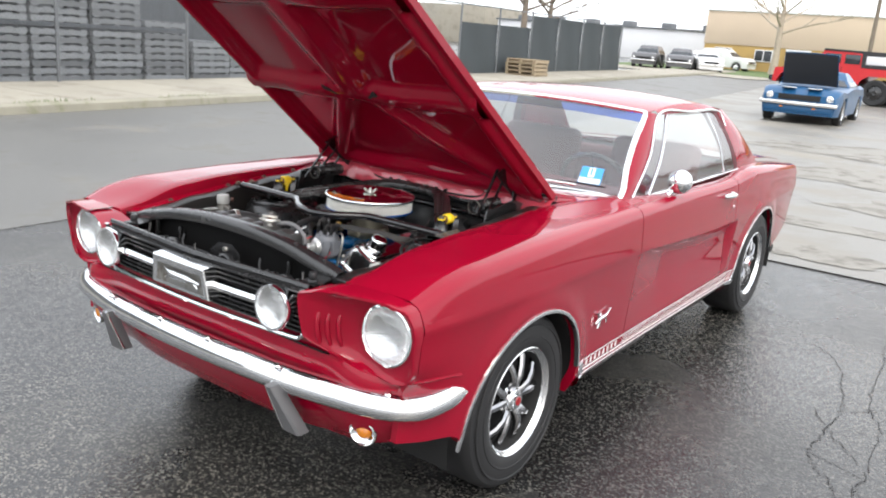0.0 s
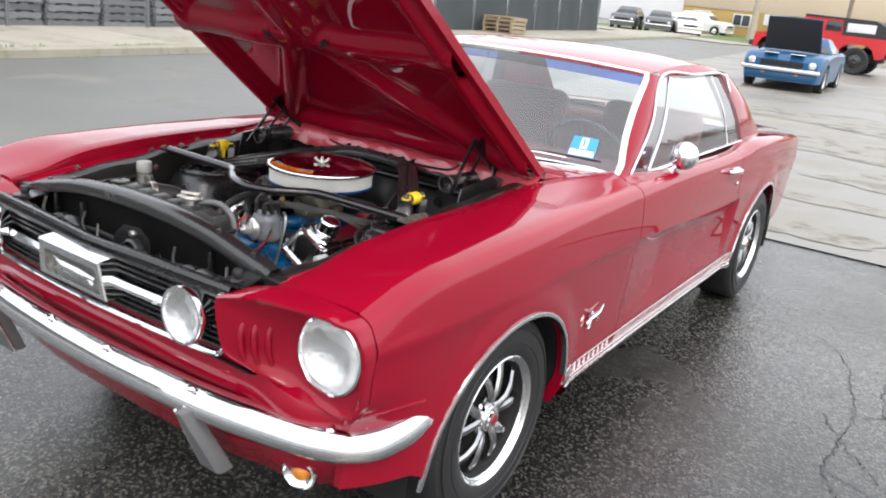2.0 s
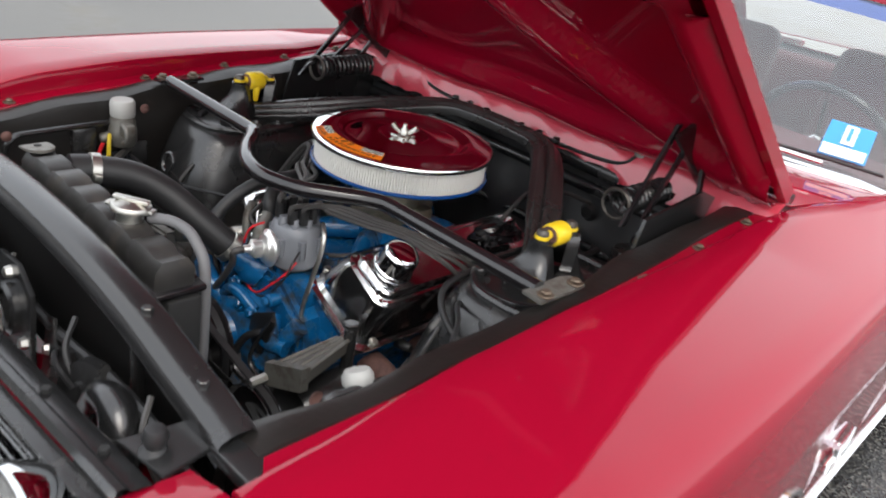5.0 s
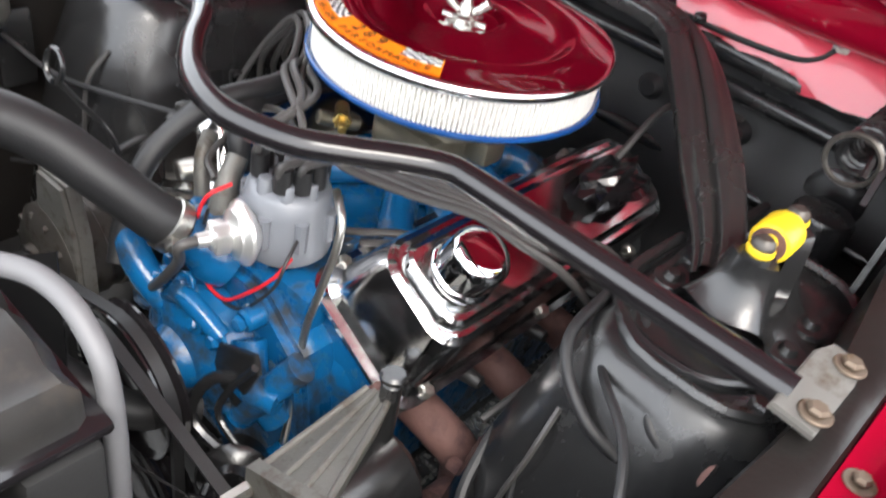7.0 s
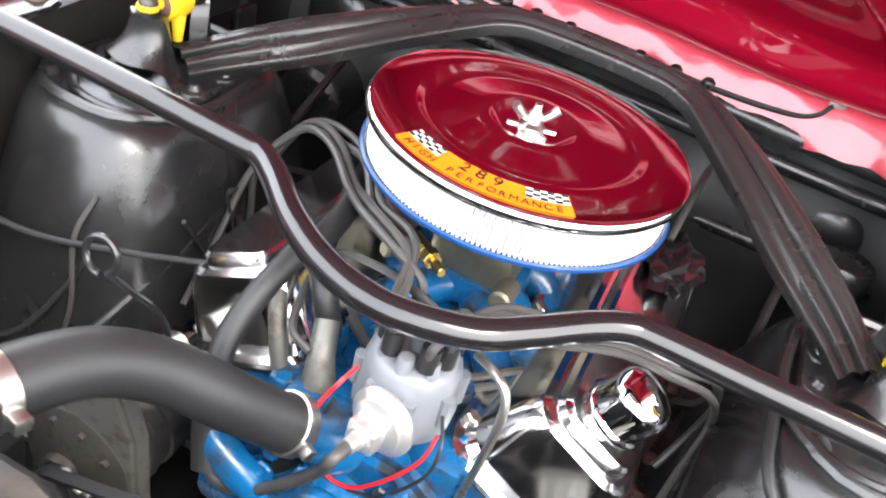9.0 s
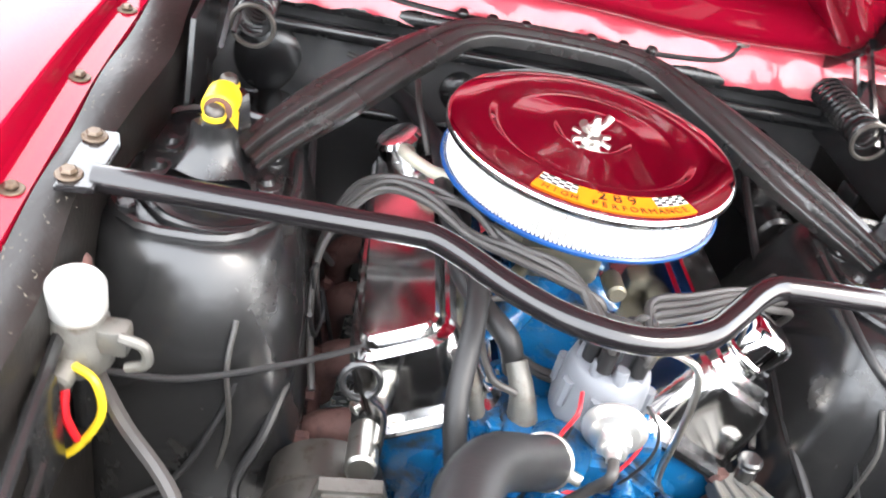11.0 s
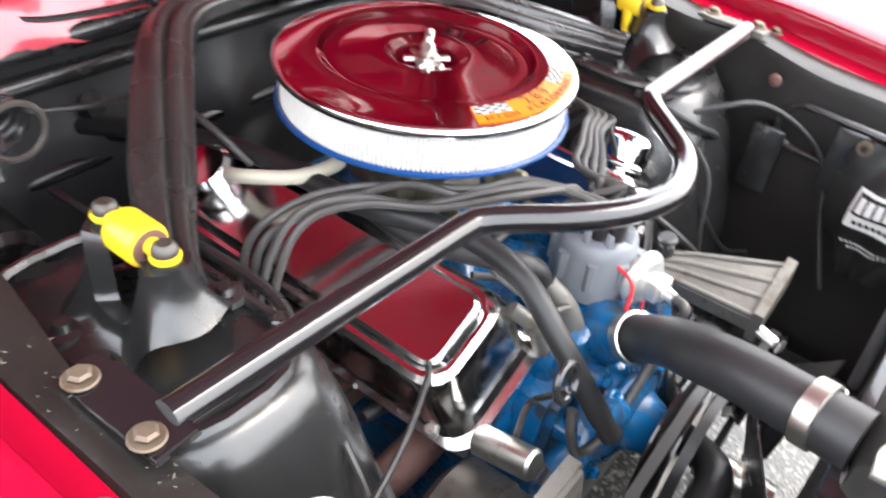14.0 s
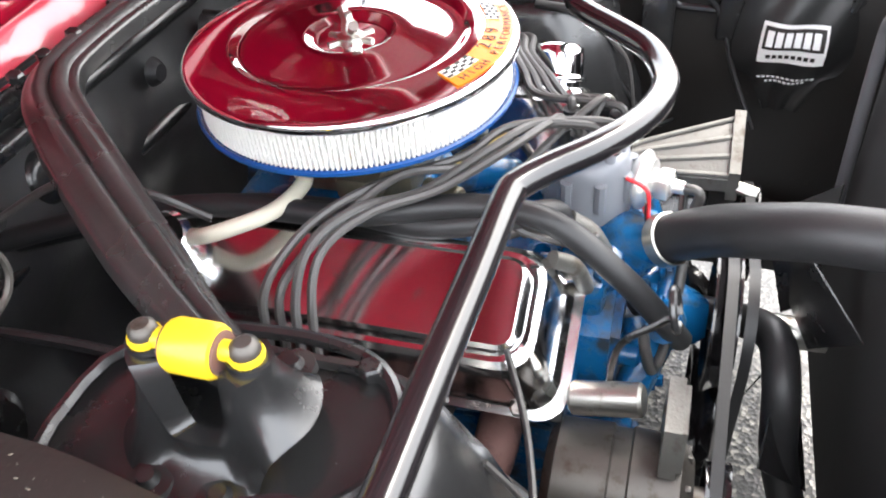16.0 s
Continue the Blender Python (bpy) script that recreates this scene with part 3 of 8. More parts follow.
    for k in range(3):
        x = 0.532 + k * 0.026
        gill = min(1.0, max(0.0, (0.635 - x) / 0.09)) * 0.86 * 0.85 + 0.15
        y = (LY + 0.002) * (1 - gill) + face_y(x, 0.69) * gill
        part("gill", side(tube([(x, y + 0.008, 0.650), (x - 0.002, y - 0.003, 0.68), (x - 0.004, y - 0.005, 0.72), (x - 0.004, y + 0.004, 0.745)], 0.007, 8)), RED, housing)
    crease = [(side_x(y, z) + 0.001, y, z) for y, z in ((-0.64, 0.592), (-0.58, 0.590), (-0.52, 0.584), (-0.46, 0.575))]
    part("crease_line", side(tube(crease, 0.0045, 6)), RED, fender)
    lm = axis_matrix((LX, LY, LZ), (0.02, -1, 0.02))
    lamp = part("headlight", side(lathe([(0.0, -0.035), (0.03, -0.033), (0.055, -0.024), (0.075, -0.008), (0.083, 0.002)], lm, 40)), REFLECTOR, car, "round clear sealed-beam headlight")
    part("headlight_rim", side(lathe([(0.080, -0.01), (0.080, 0.006), (0.083, 0.010), (0.088, 0.008), (0.090, 0.0), (0.090, -0.02)], lm, 48)), CHROME, lamp)
    dome = [(0.082 * math.sin(k), 0.026 * math.cos(k)) for k in np.linspace(0, math.pi / 2, 9)]
    ob = part("headlight_lens", side(lathe(dome, lm, 40)), LENS, lamp)
    ob.visible_shadow = False
    # turn signal in the lower valance
    sig = part("turn_signal", side(lathe([(0, -0.006), (0.024, -0.004), (0.034, 0.004), (0.038, 0.012), (0.042, 0.010), (0.043, 0.0), (0.036, -0.02)], axis_matrix((0.668, -0.672, 0.408), (0.25, -1, -0.12)), 28)), CHROME, car)
    part("signal_lens", side(lathe([(0, 0.016), (0.012, 0.014), (0.021, 0.006), (0.024, 0.0)], axis_matrix((0.668, -0.672, 0.408), (0.25, -1, -0.12)), 24)), AMBER, sig)

# nose: stone tray under the grille, lower valance
nose_y = smooth_table([(-0.86, -0.42), (-0.82, -0.60), (-0.74, -0.70), (-0.5, -0.745), (0, -0.762), (0.5, -0.745), (0.74, -0.70), (0.82, -0.60), (0.86, -0.42)])


def tray(u, v):
    x = -0.80 + 1.6 * u
    zt = 0.664 - 0.080 * max(0, (abs(x) - 0.45) / 0.35)
    z = zt + (0.50 - zt) * v
    back = 0.03 - 0.055 * math.sin(v * math.pi * 0.6)
    y = nose_y(x) + 0.035 + back * 0.6 + 0.05 * v * v
    if v < 0.01:
        return (x, y + 0.09, zt + 0.02)
    return (x, y, z)


part("front_tray", sheet(tray, 49, 9), RED, car)


def valance(u, v):
    x = -0.80 + 1.6 * u
    z = 0.49 - 0.165 * v + 0.055 * abs(x / 0.8) ** 3 * v
    return (x * (1 - 0.02 * v), nose_y(x) + 0.030 + 0.075 * v**1.6, z)


part("front_valance", sheet(valance, 49, 9, 0.004), RED, car)

# front bumper: a slim curved blade with a shelf behind, bent round the nose
half_plan = [(0.836, -0.415), (0.846, -0.47), (0.848, -0.53), (0.840, -0.595), (0.815, -0.645), (0.765, -0.690), (0.66, -0.733), (0.45, -0.778), (0.2, -0.800)]
plan = spline([V(*p, 0) for p in half_plan] + [V(0, -0.805, 0)] + [V(-x, y, 0) for x, y in half_plan[::-1]], 6)
rings = []
for i, p in enumerate(plan):
    d = (plan[min(i + 1, len(plan) - 1)] - plan[max(i - 1, 0)]).normalized()
    out = V(-d.y, d.x, 0) if V(-d.y, d.x, 0).dot(V(p.x, p.y + 0.2, 0)) > 0 else V(d.y, -d.x, 0)
    e = min(i, len(plan) - 1 - i) / 7
    k = 0.30 + 0.70 * min(1, e) ** 0.5
    sec = [(-0.062, 0.030), (-0.040, 0.038), (-0.022, 0.037), (-0.010, 0.030), (-0.001, 0.019), (0.005, 0.004), (0.007, -0.010), (0.004, -0.022), (-0.005, -0.033), (-0.018, -0.039), (-0.034, -0.041)]
    rings.append([p + out * o + V(0, 0, 0.524 - 0.012 * (p.x / 0.8) ** 2 + h * k) for o, h in sec])
bumper = part("front_bumper", clean_n(loft(rings)), CHROME, car, "chrome front bumper with grey-faced guards")
for s in (1, -1):
    top, low = V(s * 0.416, -0.800, 0.510), V(s * 0.446, -0.735, 0.352)
    rings = []
    for k in (0, 0.12, 0.5, 0.9, 1.0):
        c, w, dp = top.lerp(low, k), 0.013 + 0.026 * k, 0.030
        rings.append([c + V(-w, dp, 0), c + V(-w, -0.002, -0.002), c + V(-w * 0.75, -0.010, -0.004), c + V(w * 0.75, -0.010, -0.004), c + V(w, -0.002, -0.002), c + V(w, dp, 0)])
    guard = part("bumper_guard", clean_n(loft(rings, True, None, True)), TRIM_GREY, bumper, "grey wedge-shaped bumper guard")
    part("guard_edge", tube([top + V(-s * 0.014, -0.006, 0), top.lerp(low, 0.5) + V(-s * 0.027, -0.006, 0), low + V(-s * 0.038, -0.004, 0)], 0.004, 6), CHROME, guard)
for x, y, z in ((-0.417, -0.773, 0.560), (-0.12, -0.787, 0.563), (0.12, -0.787, 0.563), (0.417, -0.773, 0.560), (0.746, -0.668, 0.549), (-0.746, -0.668, 0.549)):
    part("bumper_bolt", cyl((x, y, z - 0.006), (x, y - 0.003, z + 0.006), 0.011, seg=12, bevel=0.003), CHROME, bumper)

# grille
grille = part("grille", sheet(lambda u, v: (-0.475 + 0.95 * u, -0.735 + 0.02 * (2 * u - 1) ** 2 - 0.018 * v, 0.655 + 0.145 * v), 25, 4), DARK, car, "black horizontal-bar grille with chrome centre emblem")


def grille_y(x, z):
    return -0.742 + 0.02 * (x / 0.475) ** 2 - 0.018 * (z - 0.655) / 0.145


for k in range(9):
    z = 0.666 + k * 0.0155
    bm = loft([[(x, grille_y(x, z) - o, z + h) for o, h in ((-0.006, 0.004), (0.010, 0.003), (0.010, -0.002), (-0.006, -0.003))] for x in np.linspace(-0.47, 0.47, 19)], True)
    part("grille_bar", clean_n(bm), BLACK_SATIN, grille)
bm = tube([(-0.478, grille_y(0.478, 0.80) - 0.008, 0.80), (-0.485, grille_y(0.478, 0.7) - 0.012, 0.70), (-0.465, grille_y(0.478, 0.65) - 0.012, 0.652), (-0.40, grille_y(0.4, 0.65) - 0.014, 0.646), (-0.2, grille_y(0.2, 0.65) - 0.016, 0.646), (0, grille_y(0, 0.65) - 0.018, 0.646), (0.2, grille_y(0.2, 0.65) - 0.016, 0.646), (0.40, grille_y(0.4, 0.65) - 0.014, 0.646), (0.465, grille_y(0.478, 0.65) - 0.012, 0.652), (0.485, grille_y(0.478, 0.7) - 0.012, 0.70), (0.478, grille_y(0.478, 0.80) - 0.008, 0.80)], 0.0075, 8)
part("grille_moulding", bm, CHROME, grille)
for x0, x1 in ((-0.36, -0.13), (0.13, 0.36)):
    bm = loft([[(x, grille_y(x, 0.73) - o, 0.735 + h) for o, h in ((0.0, 0.012), (0.030, 0.012), (0.036, 0.0), (0.030, -0.012), (0.0, -0.012))] for x in np.linspace(x0, x1, 8)], True, None, True)
    part("grille_crossbar", clean_n(bm), CHROME, grille)
frame_m = pose(0, -0.79, 0.735, 96, 0, 0)
outer, inner = [(-0.14, -0.046), (0.14, -0.046), (0.125, 0.052), (-0.125, 0.052)], [(-0.118, -0.034), (0.118, -0.034), (0.106, 0.028), (-0.106, 0.028)]
rings = [[frame_m @ V(x, y, -0.03) for x, y in outer], [frame_m @ V(x, y, 0.012) for x, y in outer], [frame_m @ V(x * 0.98, y * 0.95, 0.016) for x, y in outer], [frame_m @ V(x, y, 0.014) for x, y in inner], [frame_m @ V(x, y, -0.02) for x, y in inner]]
corral = part("grille_emblem_frame", clean_n(loft(rings, True)), CHROME, grille, angle=25)
bm = tube([(-0.085, -0.792, 0.742), (-0.035, -0.797, 0.733), (0.03, -0.797, 0.732), (0.085, -0.792, 0.727)], 0.016, 10, radii=[0.004, 0.015, 0.013, 0.004])
for x, q in ((-0.05, -0.03), (0.05, 0.03)):
    tube([(x, -0.795, 0.730), (x + q, -0.795, 0.712)], 0.004, 8, bm)
part("emblem_backing", plate([(-0.118, -0.034), (0.118, -0.034), (0.106, 0.028), (-0.106, 0.028)], 0.004, frame_m @ pose(0, 0, -0.006)), ALU, corral)
part("grille_emblem", bm, CHROME, corral)
for s in (1, -1):
    m = axis_matrix((s * 0.405, -0.785, 0.738), (0, -1, 0.03))
    fog = part("fog_lamp", lathe([(0, -0.06), (0.035, -0.058), (0.055, -0.035), (0.064, -0.005), (0.068, 0.004), (0.066, 0.012), (0.060, 0.012), (0.058, 0.004)], m, 40), CHROME, car, "chrome round fog lamp in the grille")
    part("fog_reflector", lathe([(0.058, 0.004), (0.045, -0.006), (0.03, -0.012), (0, -0.016)], m, 32), REFLECTOR, fog)
    ob = part("fog_lens", lathe([(0, 0.020), (0.025, 0.018), (0.045, 0.013), (0.060, 0.008)], m, 32), LENS, fog)
    ob.visible_shadow = False

# hood, raised on its hinges
HOOD_M = pose(0, 0.455, 0.955, 0, 0, 0) @ pose(0, 0, 0, -36.5, 0, 0)
HOOD_L = 1.20


def hood_w(d):
    return 0.60 - 0.055 * d / HOOD_L


def hood_top(u, v):
    x, d = u * hood_w(v * HOOD_L), v * HOOD_L
    nosed = 0.05 * (1 - u * u) * max(0, (v - 0.85) / 0.15)
    return HOOD_M @ V(x, -d - nosed, 0.018 * (1 - u * u) + 0.008 * math.exp(-((abs(u) - 0.0) / 0.08) ** 2) - 0.05 * max(0, (v - 0.93) / 0.07) ** 2)


hood = part("hood", sheet(hood_top, 41, 33, 0.003, u=(-1, 1)), RED, car, "raised red hood with a ribbed inner frame")


def hood_in(u, v):
    """The pressed inner panel: a rim, a centre web and crossing ribs stand down from sunk panels."""
    x, d = u * (hood_w(v * HOOD_L) - 0.012), 0.012 + v * (HOOD_L - 0.03)
    rib = max(math.exp(-(((abs(u) - 0.93) / 0.05) ** 4)), math.exp(-(((v - 0.03) / 0.035) ** 4)), math.exp(-(((v - 0.95) / 0.05) ** 4)), math.exp(-(((v - 0.50) / 0.045) ** 4)))
    rib = max(rib, math.exp(-(((abs(u) - (0.10 + 0.75 * max(0, 0.50 - v) / 0.50)) / 0.085) ** 4)) * (1 if v < 0.5 else 0), math.exp(-((u / 0.16) ** 4)) * (1 if v > 0.5 else 0))
    return HOOD_M @ V(x, -d, -0.004 - 0.040 * rib - 0.008 * math.sin(u * 4) ** 2)


part("hood_inner_panel", sheet(hood_in, 101, 91, 0, u=(-1, 1)), RED, hood, angle=60)
for s in (1, -1):
    ed = [[HOOD_M @ V(s * hood_w(d), -d, z + 0.002) for z in (0.004, -0.012, -0.022)] + [HOOD_M @ V(s * (hood_w(d) - 0.014), -d, -0.024)] for d in np.linspace(0, HOOD_L, 16)]
    part("hood_edge", clean_n(loft(ed)), RED, hood)
    for k in (0.105,):
        tri_m = HOOD_M @ pose(s * k, -0.60, -0.047, 0, 0, 0)
        part("hood_slot", plate([(-0.035, 0.0), (0.035, 0.0), (0.0 + s * 0.02, -0.05)], 0.004, tri_m), DARK, hood)

# cowl, windscreen and roof
GLASS_BASE = lambda u: V(u * 0.70, 0.70 + 0.13 * u * u, 0.930 - 0.008 * u * u)
GLASS_TOP = lambda u: V(u * 0.585, 1.24 + 0.03 * u * u, 1.268 - 0.022 * u * u)
part("cowl_panel", sheet(lambda u, v: V(u * 0.60, 0.47, 0.938 - 0.008 * u * u).lerp(GLASS_BASE(u) + V(0, -0.01, 0.0), v) + V(0, 0, 0.006 * math.sin(v * math.pi)), 25, 7, 0.003, u=(-1, 1)), RED, car)
screen = part("windscreen", sheet(lambda u, v: GLASS_BASE(u).lerp(GLASS_TOP(u), v) + V(0, -0.03, 0.02) * math.sin(v * math.pi), 25, 13, u=(-1.0, 1.0), v=(0.0, 0.86)), GLASS, car)
screen.visible_shadow = False
band = part("windscreen_tint_band", sheet(lambda u, v: GLASS_BASE(u).lerp(GLASS_TOP(u), v) + V(0, -0.03, 0.02) * math.sin(v * math.pi), 25, 4, u=(-1.0, 1.0), v=(0.86, 1.0)), GLASS_TINT, screen, "blue tinted band along the screen's top")
band.visible_shadow = False
edge = [GLASS_BASE(u) for u in np.linspace(-1, 1, 17)] + [GLASS_BASE(1).lerp(GLASS_TOP(1), k) + V(0, -0.03, 0.02) * math.sin(k * math.pi) for k in (0.3, 0.6, 0.95)] + [GLASS_TOP(u) for u in np.linspace(0.97, -0.97, 13)] + [GLASS_BASE(-1).lerp(GLASS_TOP(-1), k) + V(0, -0.03, 0.02) * math.sin(k * math.pi) for k in (0.95, 0.6, 0.3)] + [GLASS_BASE(-1)]
part("windscreen_moulding", tube(edge, 0.013, 8, smooth=3), CHROME, screen, "bright windscreen surround")


def roof_fn(u, v):
    f = GLASS_TOP(u) + V(0, 0.008, 0.006)
    r = V(u * 0.570, 2.44 - 0.06 * u * u, 1.262 - 0.026 * u * u)
    p = f.lerp(r, v)
    return p + V(0, 0, 0.044 * math.sin(v * math.pi) ** 0.8 - 0.006 * u**8)


roof = part("roof", sheet(roof_fn, 33, 21, 0.004, u=(-1, 1)), RED, car)
DECK = lambda u: V(u * 0.64, 2.90 - 0.04 * u * u, 0.955 - 0.02 * u * u)
rear_glass = part("rear_window", sheet(lambda u, v: V(u * 0.52, 2.435, 1.252 - 0.026 * u * u).lerp(DECK(u * 0.9), v), 15, 7, u=(-1, 1)), LENS, car)
rear_glass.visible_shadow = False
for s in (1, -1):
    side = (lambda b: b) if s > 0 else mirror
    # the side window's opening: front and rear edges between belt and roof
    bot0, bot1, top0, top1 = V(0.716, 0.905, 0.908), V(0.724, 2.335, 0.928), V(0.604, 1.355, 1.238), V(0.604, 2.165, 1.234)

    def pane(u, v):
        return bot0.lerp(bot1, u).lerp(top0.lerp(top1, u), v) + V(0.02 * math.sin(v * math.pi), 0, 0)

    def screen_edge(k):
        return GLASS_BASE(1).lerp(GLASS_TOP(1), k) + V(0, -0.03, 0.02) * math.sin(k * math.pi)

    # windscreen pillar fills from the screen's edge to the side window
    rings = []
    for k in np.linspace(-0.02, 1.0, 11):
        a, b = screen_edge(k), pane(0, max(0, k)) + V(0, -0.012, 0.002)
        rings.append([a + V(-0.02, 0.02, -0.01), a, a.lerp(b, 0.3) + V(0.010, -0.010, 0.006), a.lerp(b, 0.7) + V(0.014, -0.004, 0.006), b + V(0.004, 0, 0), b + V(-0.03, 0.0, -0.005)])
    part("windscreen_pillar", side(clean_n(loft(rings, True, None, True))), RED, car)
    # rail between the roof's edge and the window's top
    rings = []
    for k in np.linspace(-0.02, 1.02, 17):
        y = 1.37 + 0.80 * k
        r = roof_fn(1.0, (y - 1.278) / (2.38 - 1.278))
        b = V(0.604, y, 1.242 - 0.004 * k)
        rings.append([V(r.x - 0.02, y, r.z - 0.012), V(r.x, y, r.z + 0.001), V(r.x, y, r.z).lerp(b, 0.5) + V(0.008, 0, 0.002), b + V(0.006, 0, 0), b + V(-0.03, 0, -0.004)])
    part("roof_rail", side(clean_n(loft(rings))), RED, car)
    # roof pillar at the back
    rings = []
    for k in np.linspace(0, 1, 12):
        a = top1.lerp(bot1, k) + V(0.004, 0.012, 0.004)
        b = V(0.572, 2.385, 1.240).lerp(V(0.690, 2.860, 0.915), k)
        c = V(0.515, 2.44, 1.240).lerp(V(0.61, 2.90, 0.935), k)
        bulge = V(0.026, 0, 0.010) * math.sin(k * math.pi)
        rings.append([a + V(-0.04, 0, 0), a + bulge * 0.5, a.lerp(b, 0.35) + bulge + V(0.006, 0, 0.004), a.lerp(b, 0.7) + bulge + V(0.006, 0, 0.004), b + bulge * 0.6, b.lerp(c, 0.5), c])
    part("roof_pillar", side(clean_n(loft(rings))), RED, car)
    # side window: glass, vent, drip rail and belt mouldings
    win = part("side_window", side(sheet(lambda u, v: pane(0.135 + 0.70 * u + 0.0 * v, v), 9, 9, v=(0.0, 1.0))), SIDE_GLASS, car)
    vent = part("vent_window", side(sheet(lambda u, v: pane(0.012 + 0.113 * u, v), 4, 7)), SIDE_GLASS, car)
    rearq = part("rear_quarter_window", side(sheet(pane, 4, 7, u=(0.85, 0.97))), SIDE_GLASS, car)
    for o in (win, vent, rearq):
        o.visible_shadow = False
    rail = [bot0 + V(0.008, -0.010, 0.0), bot0.lerp(top0, 0.5) + V(0.030, -0.010, 0.004), top0 + V(0.012, -0.004, 0.008), top0.lerp(top1, 0.5) + V(0.014, 0, 0.010), top1 + V(0.012, 0.010, 0.006), top1.lerp(bot1, 0.25) + V(0.024, 0.012, 0.004)]
    part("drip_rail", side(tube(rail, 0.0055, 8)), CHROME, roof, "bright drip rail over the side window")
    part("window_frame_post", side(tube([pane(0.13, k) + V(0.002, 0, 0) for k in (0, 0.25, 0.5, 0.75, 1)], 0.006, 8)), CHROME, vent)
    part("window_frame_post", side(tube([pane(0.843, k) for k in (0, 0.5, 1)], 0.005, 8)), CHROME, rearq)
    part("belt_moulding", side(tube([bot0 + V(0.004, 0, -0.004), bot0.lerp(bot1, 0.5) + V(0.008, 0, -0.004), bot1 + V(0.004, 0, -0.002)], 0.006, 8)), CHROME, car)
    part("window_jamb", side(clean_n(loft([[top1.lerp(bot1, k) + V(0.02 * math.sin(k * math.pi) + o, q, 0) for o, q in ((0.006, 0.010), (0.000, -0.035), (-0.06, -0.05))] for k in np.linspace(0, 1, 7)]))), VINYL, car)
    part("door_card", side(sheet(lambda u, v: V(0.690, 0.95 + 1.40 * u, 0.40 + 0.50 * v), 6, 4, 0.01)), VINYL, car)
    # pull handle
    hx = side_x(1.95, 0.835)
    bm = tube([(hx, 1.845, 0.838), (hx + 0.022, 1.85, 0.842), (hx + 0.030, 1.90, 0.842), (hx + 0.030, 1.96, 0.838), (hx + 0.018, 1.99, 0.834)], 0.010, 10, radii=[0.009, 0.012, 0.013, 0.012, 0.010])
    lathe([(0, 0.02), (0.014, 0.018), (0.017, 0.0)], axis_matrix((hx, 1.995, 0.832), (1, 0, 0)), 16, bm)
    part("door_handle", side(bm), CHROME, car, "chrome door handle")
    part("door_lock", side(cyl((side_x(2.03, 0.75) - 0.002, 2.035, 0.765), (side_x(2.03, 0.75) + 0.006, 2.035, 0.765), 0.010, seg=14, bevel=0.003)), CHROME, car)
    # screen-wiper
    base = V(0.30 if s > 0 else -0.12, 0.60, 0.955)
    bm = tube([base, base + V(0.14, 0.050, 0.018), base + V(0.26, 0.095, 0.014)], 0.0045, 8)
    cyl(base + V(0, 0, -0.02), base + V(0, 0, 0.012), 0.014, 0.010, 14, 0.003, bm)
    wip = part("wiper", bm, CHROME_WORN, car)
    part("wiper_blade", tube([base + V(0.10, 0.075, 0.016), base + V(0.22, 0.105, 0.020), base + V(0.36, 0.165, 0.012)], 0.004, 6), RUBBER, wip)

# door mirror on the driver's side
mir = part("door_mirror", tube([(0.752, 1.205, 0.890), (0.768, 1.215, 0.912), (0.785, 1.225, 0.935), (0.796, 1.230, 0.955)], 0.012, 10, radii=[0.020, 0.012, 0.009, 0.012]), CHROME, car, "round chrome door mirror")
mm = axis_matrix((0.800, 1.235, 0.968), (-0.30, 1, 0.03))
part("mirror_shell", lathe([(0, -0.050), (0.020, -0.047), (0.038, -0.034), (0.050, -0.014), (0.055, 0.004), (0.055, 0.010), (0.051, 0.012)], mm, 32), CHROME, mir)
part("mirror_glass", lathe([(0, 0.010), (0.051, 0.010)], mm, 32), CHROME, mir)

# deck, tail and rear bumper
part("boot_lid", sheet(lambda u, v: V(u * (0.64 - 0.03 * v), 2.90 + 0.78 * v - 0.05 * u * u * (1 - v), 0.958 - 0.05 * v - 0.02 * u * u - 0.02 * v**4), 21, 11, 0.004, u=(-1, 1)), RED, car)
part("tail_panel", sheet(lambda u, v: V(u * 0.70, 3.70 - 0.03 * u * u, 0.82 - 0.36 * v), 13, 7, 0.01, u=(-1, 1)), RED, car)
rings = [[V(x * 0.86, 3.72 - 0.20 * abs(x / 0.84) ** 6, 0.48) + V(0, o, h) for o, h in ((0, 0.05), (0.03, 0.045), (0.035, 0), (0.025, -0.04), (0, -0.05))] for x in np.linspace(-0.84, 0.84, 31)]
part("rear_bumper", clean_n(loft(rings)), CHROME, car)
for s in (1, -1):
    for k in range(3):
        part("tail_lamp", box((s * (0.52 + 0.055 * k), 3.705, 0.68), (0.038, 0.03, 0.13), 0.008), RED_CAP, car)

# underside and inner shell
part("floor_pan", box((0, 2.1, 0.26), (1.42, 3.0, 0.05), 0.01), DARK, car)
part("firewall", sheet(lambda u, v: V(-0.62 + 1.24 * u, 0.425 - 0.012 * math.sin(u * 22) ** 2 + 0.012 * math.cos(v * 14) + 0.05 * (1 - v) ** 2, 0.30 + 0.585 * v), 61, 31, 0.006), BULKHEAD, car, "black firewall behind the engine")

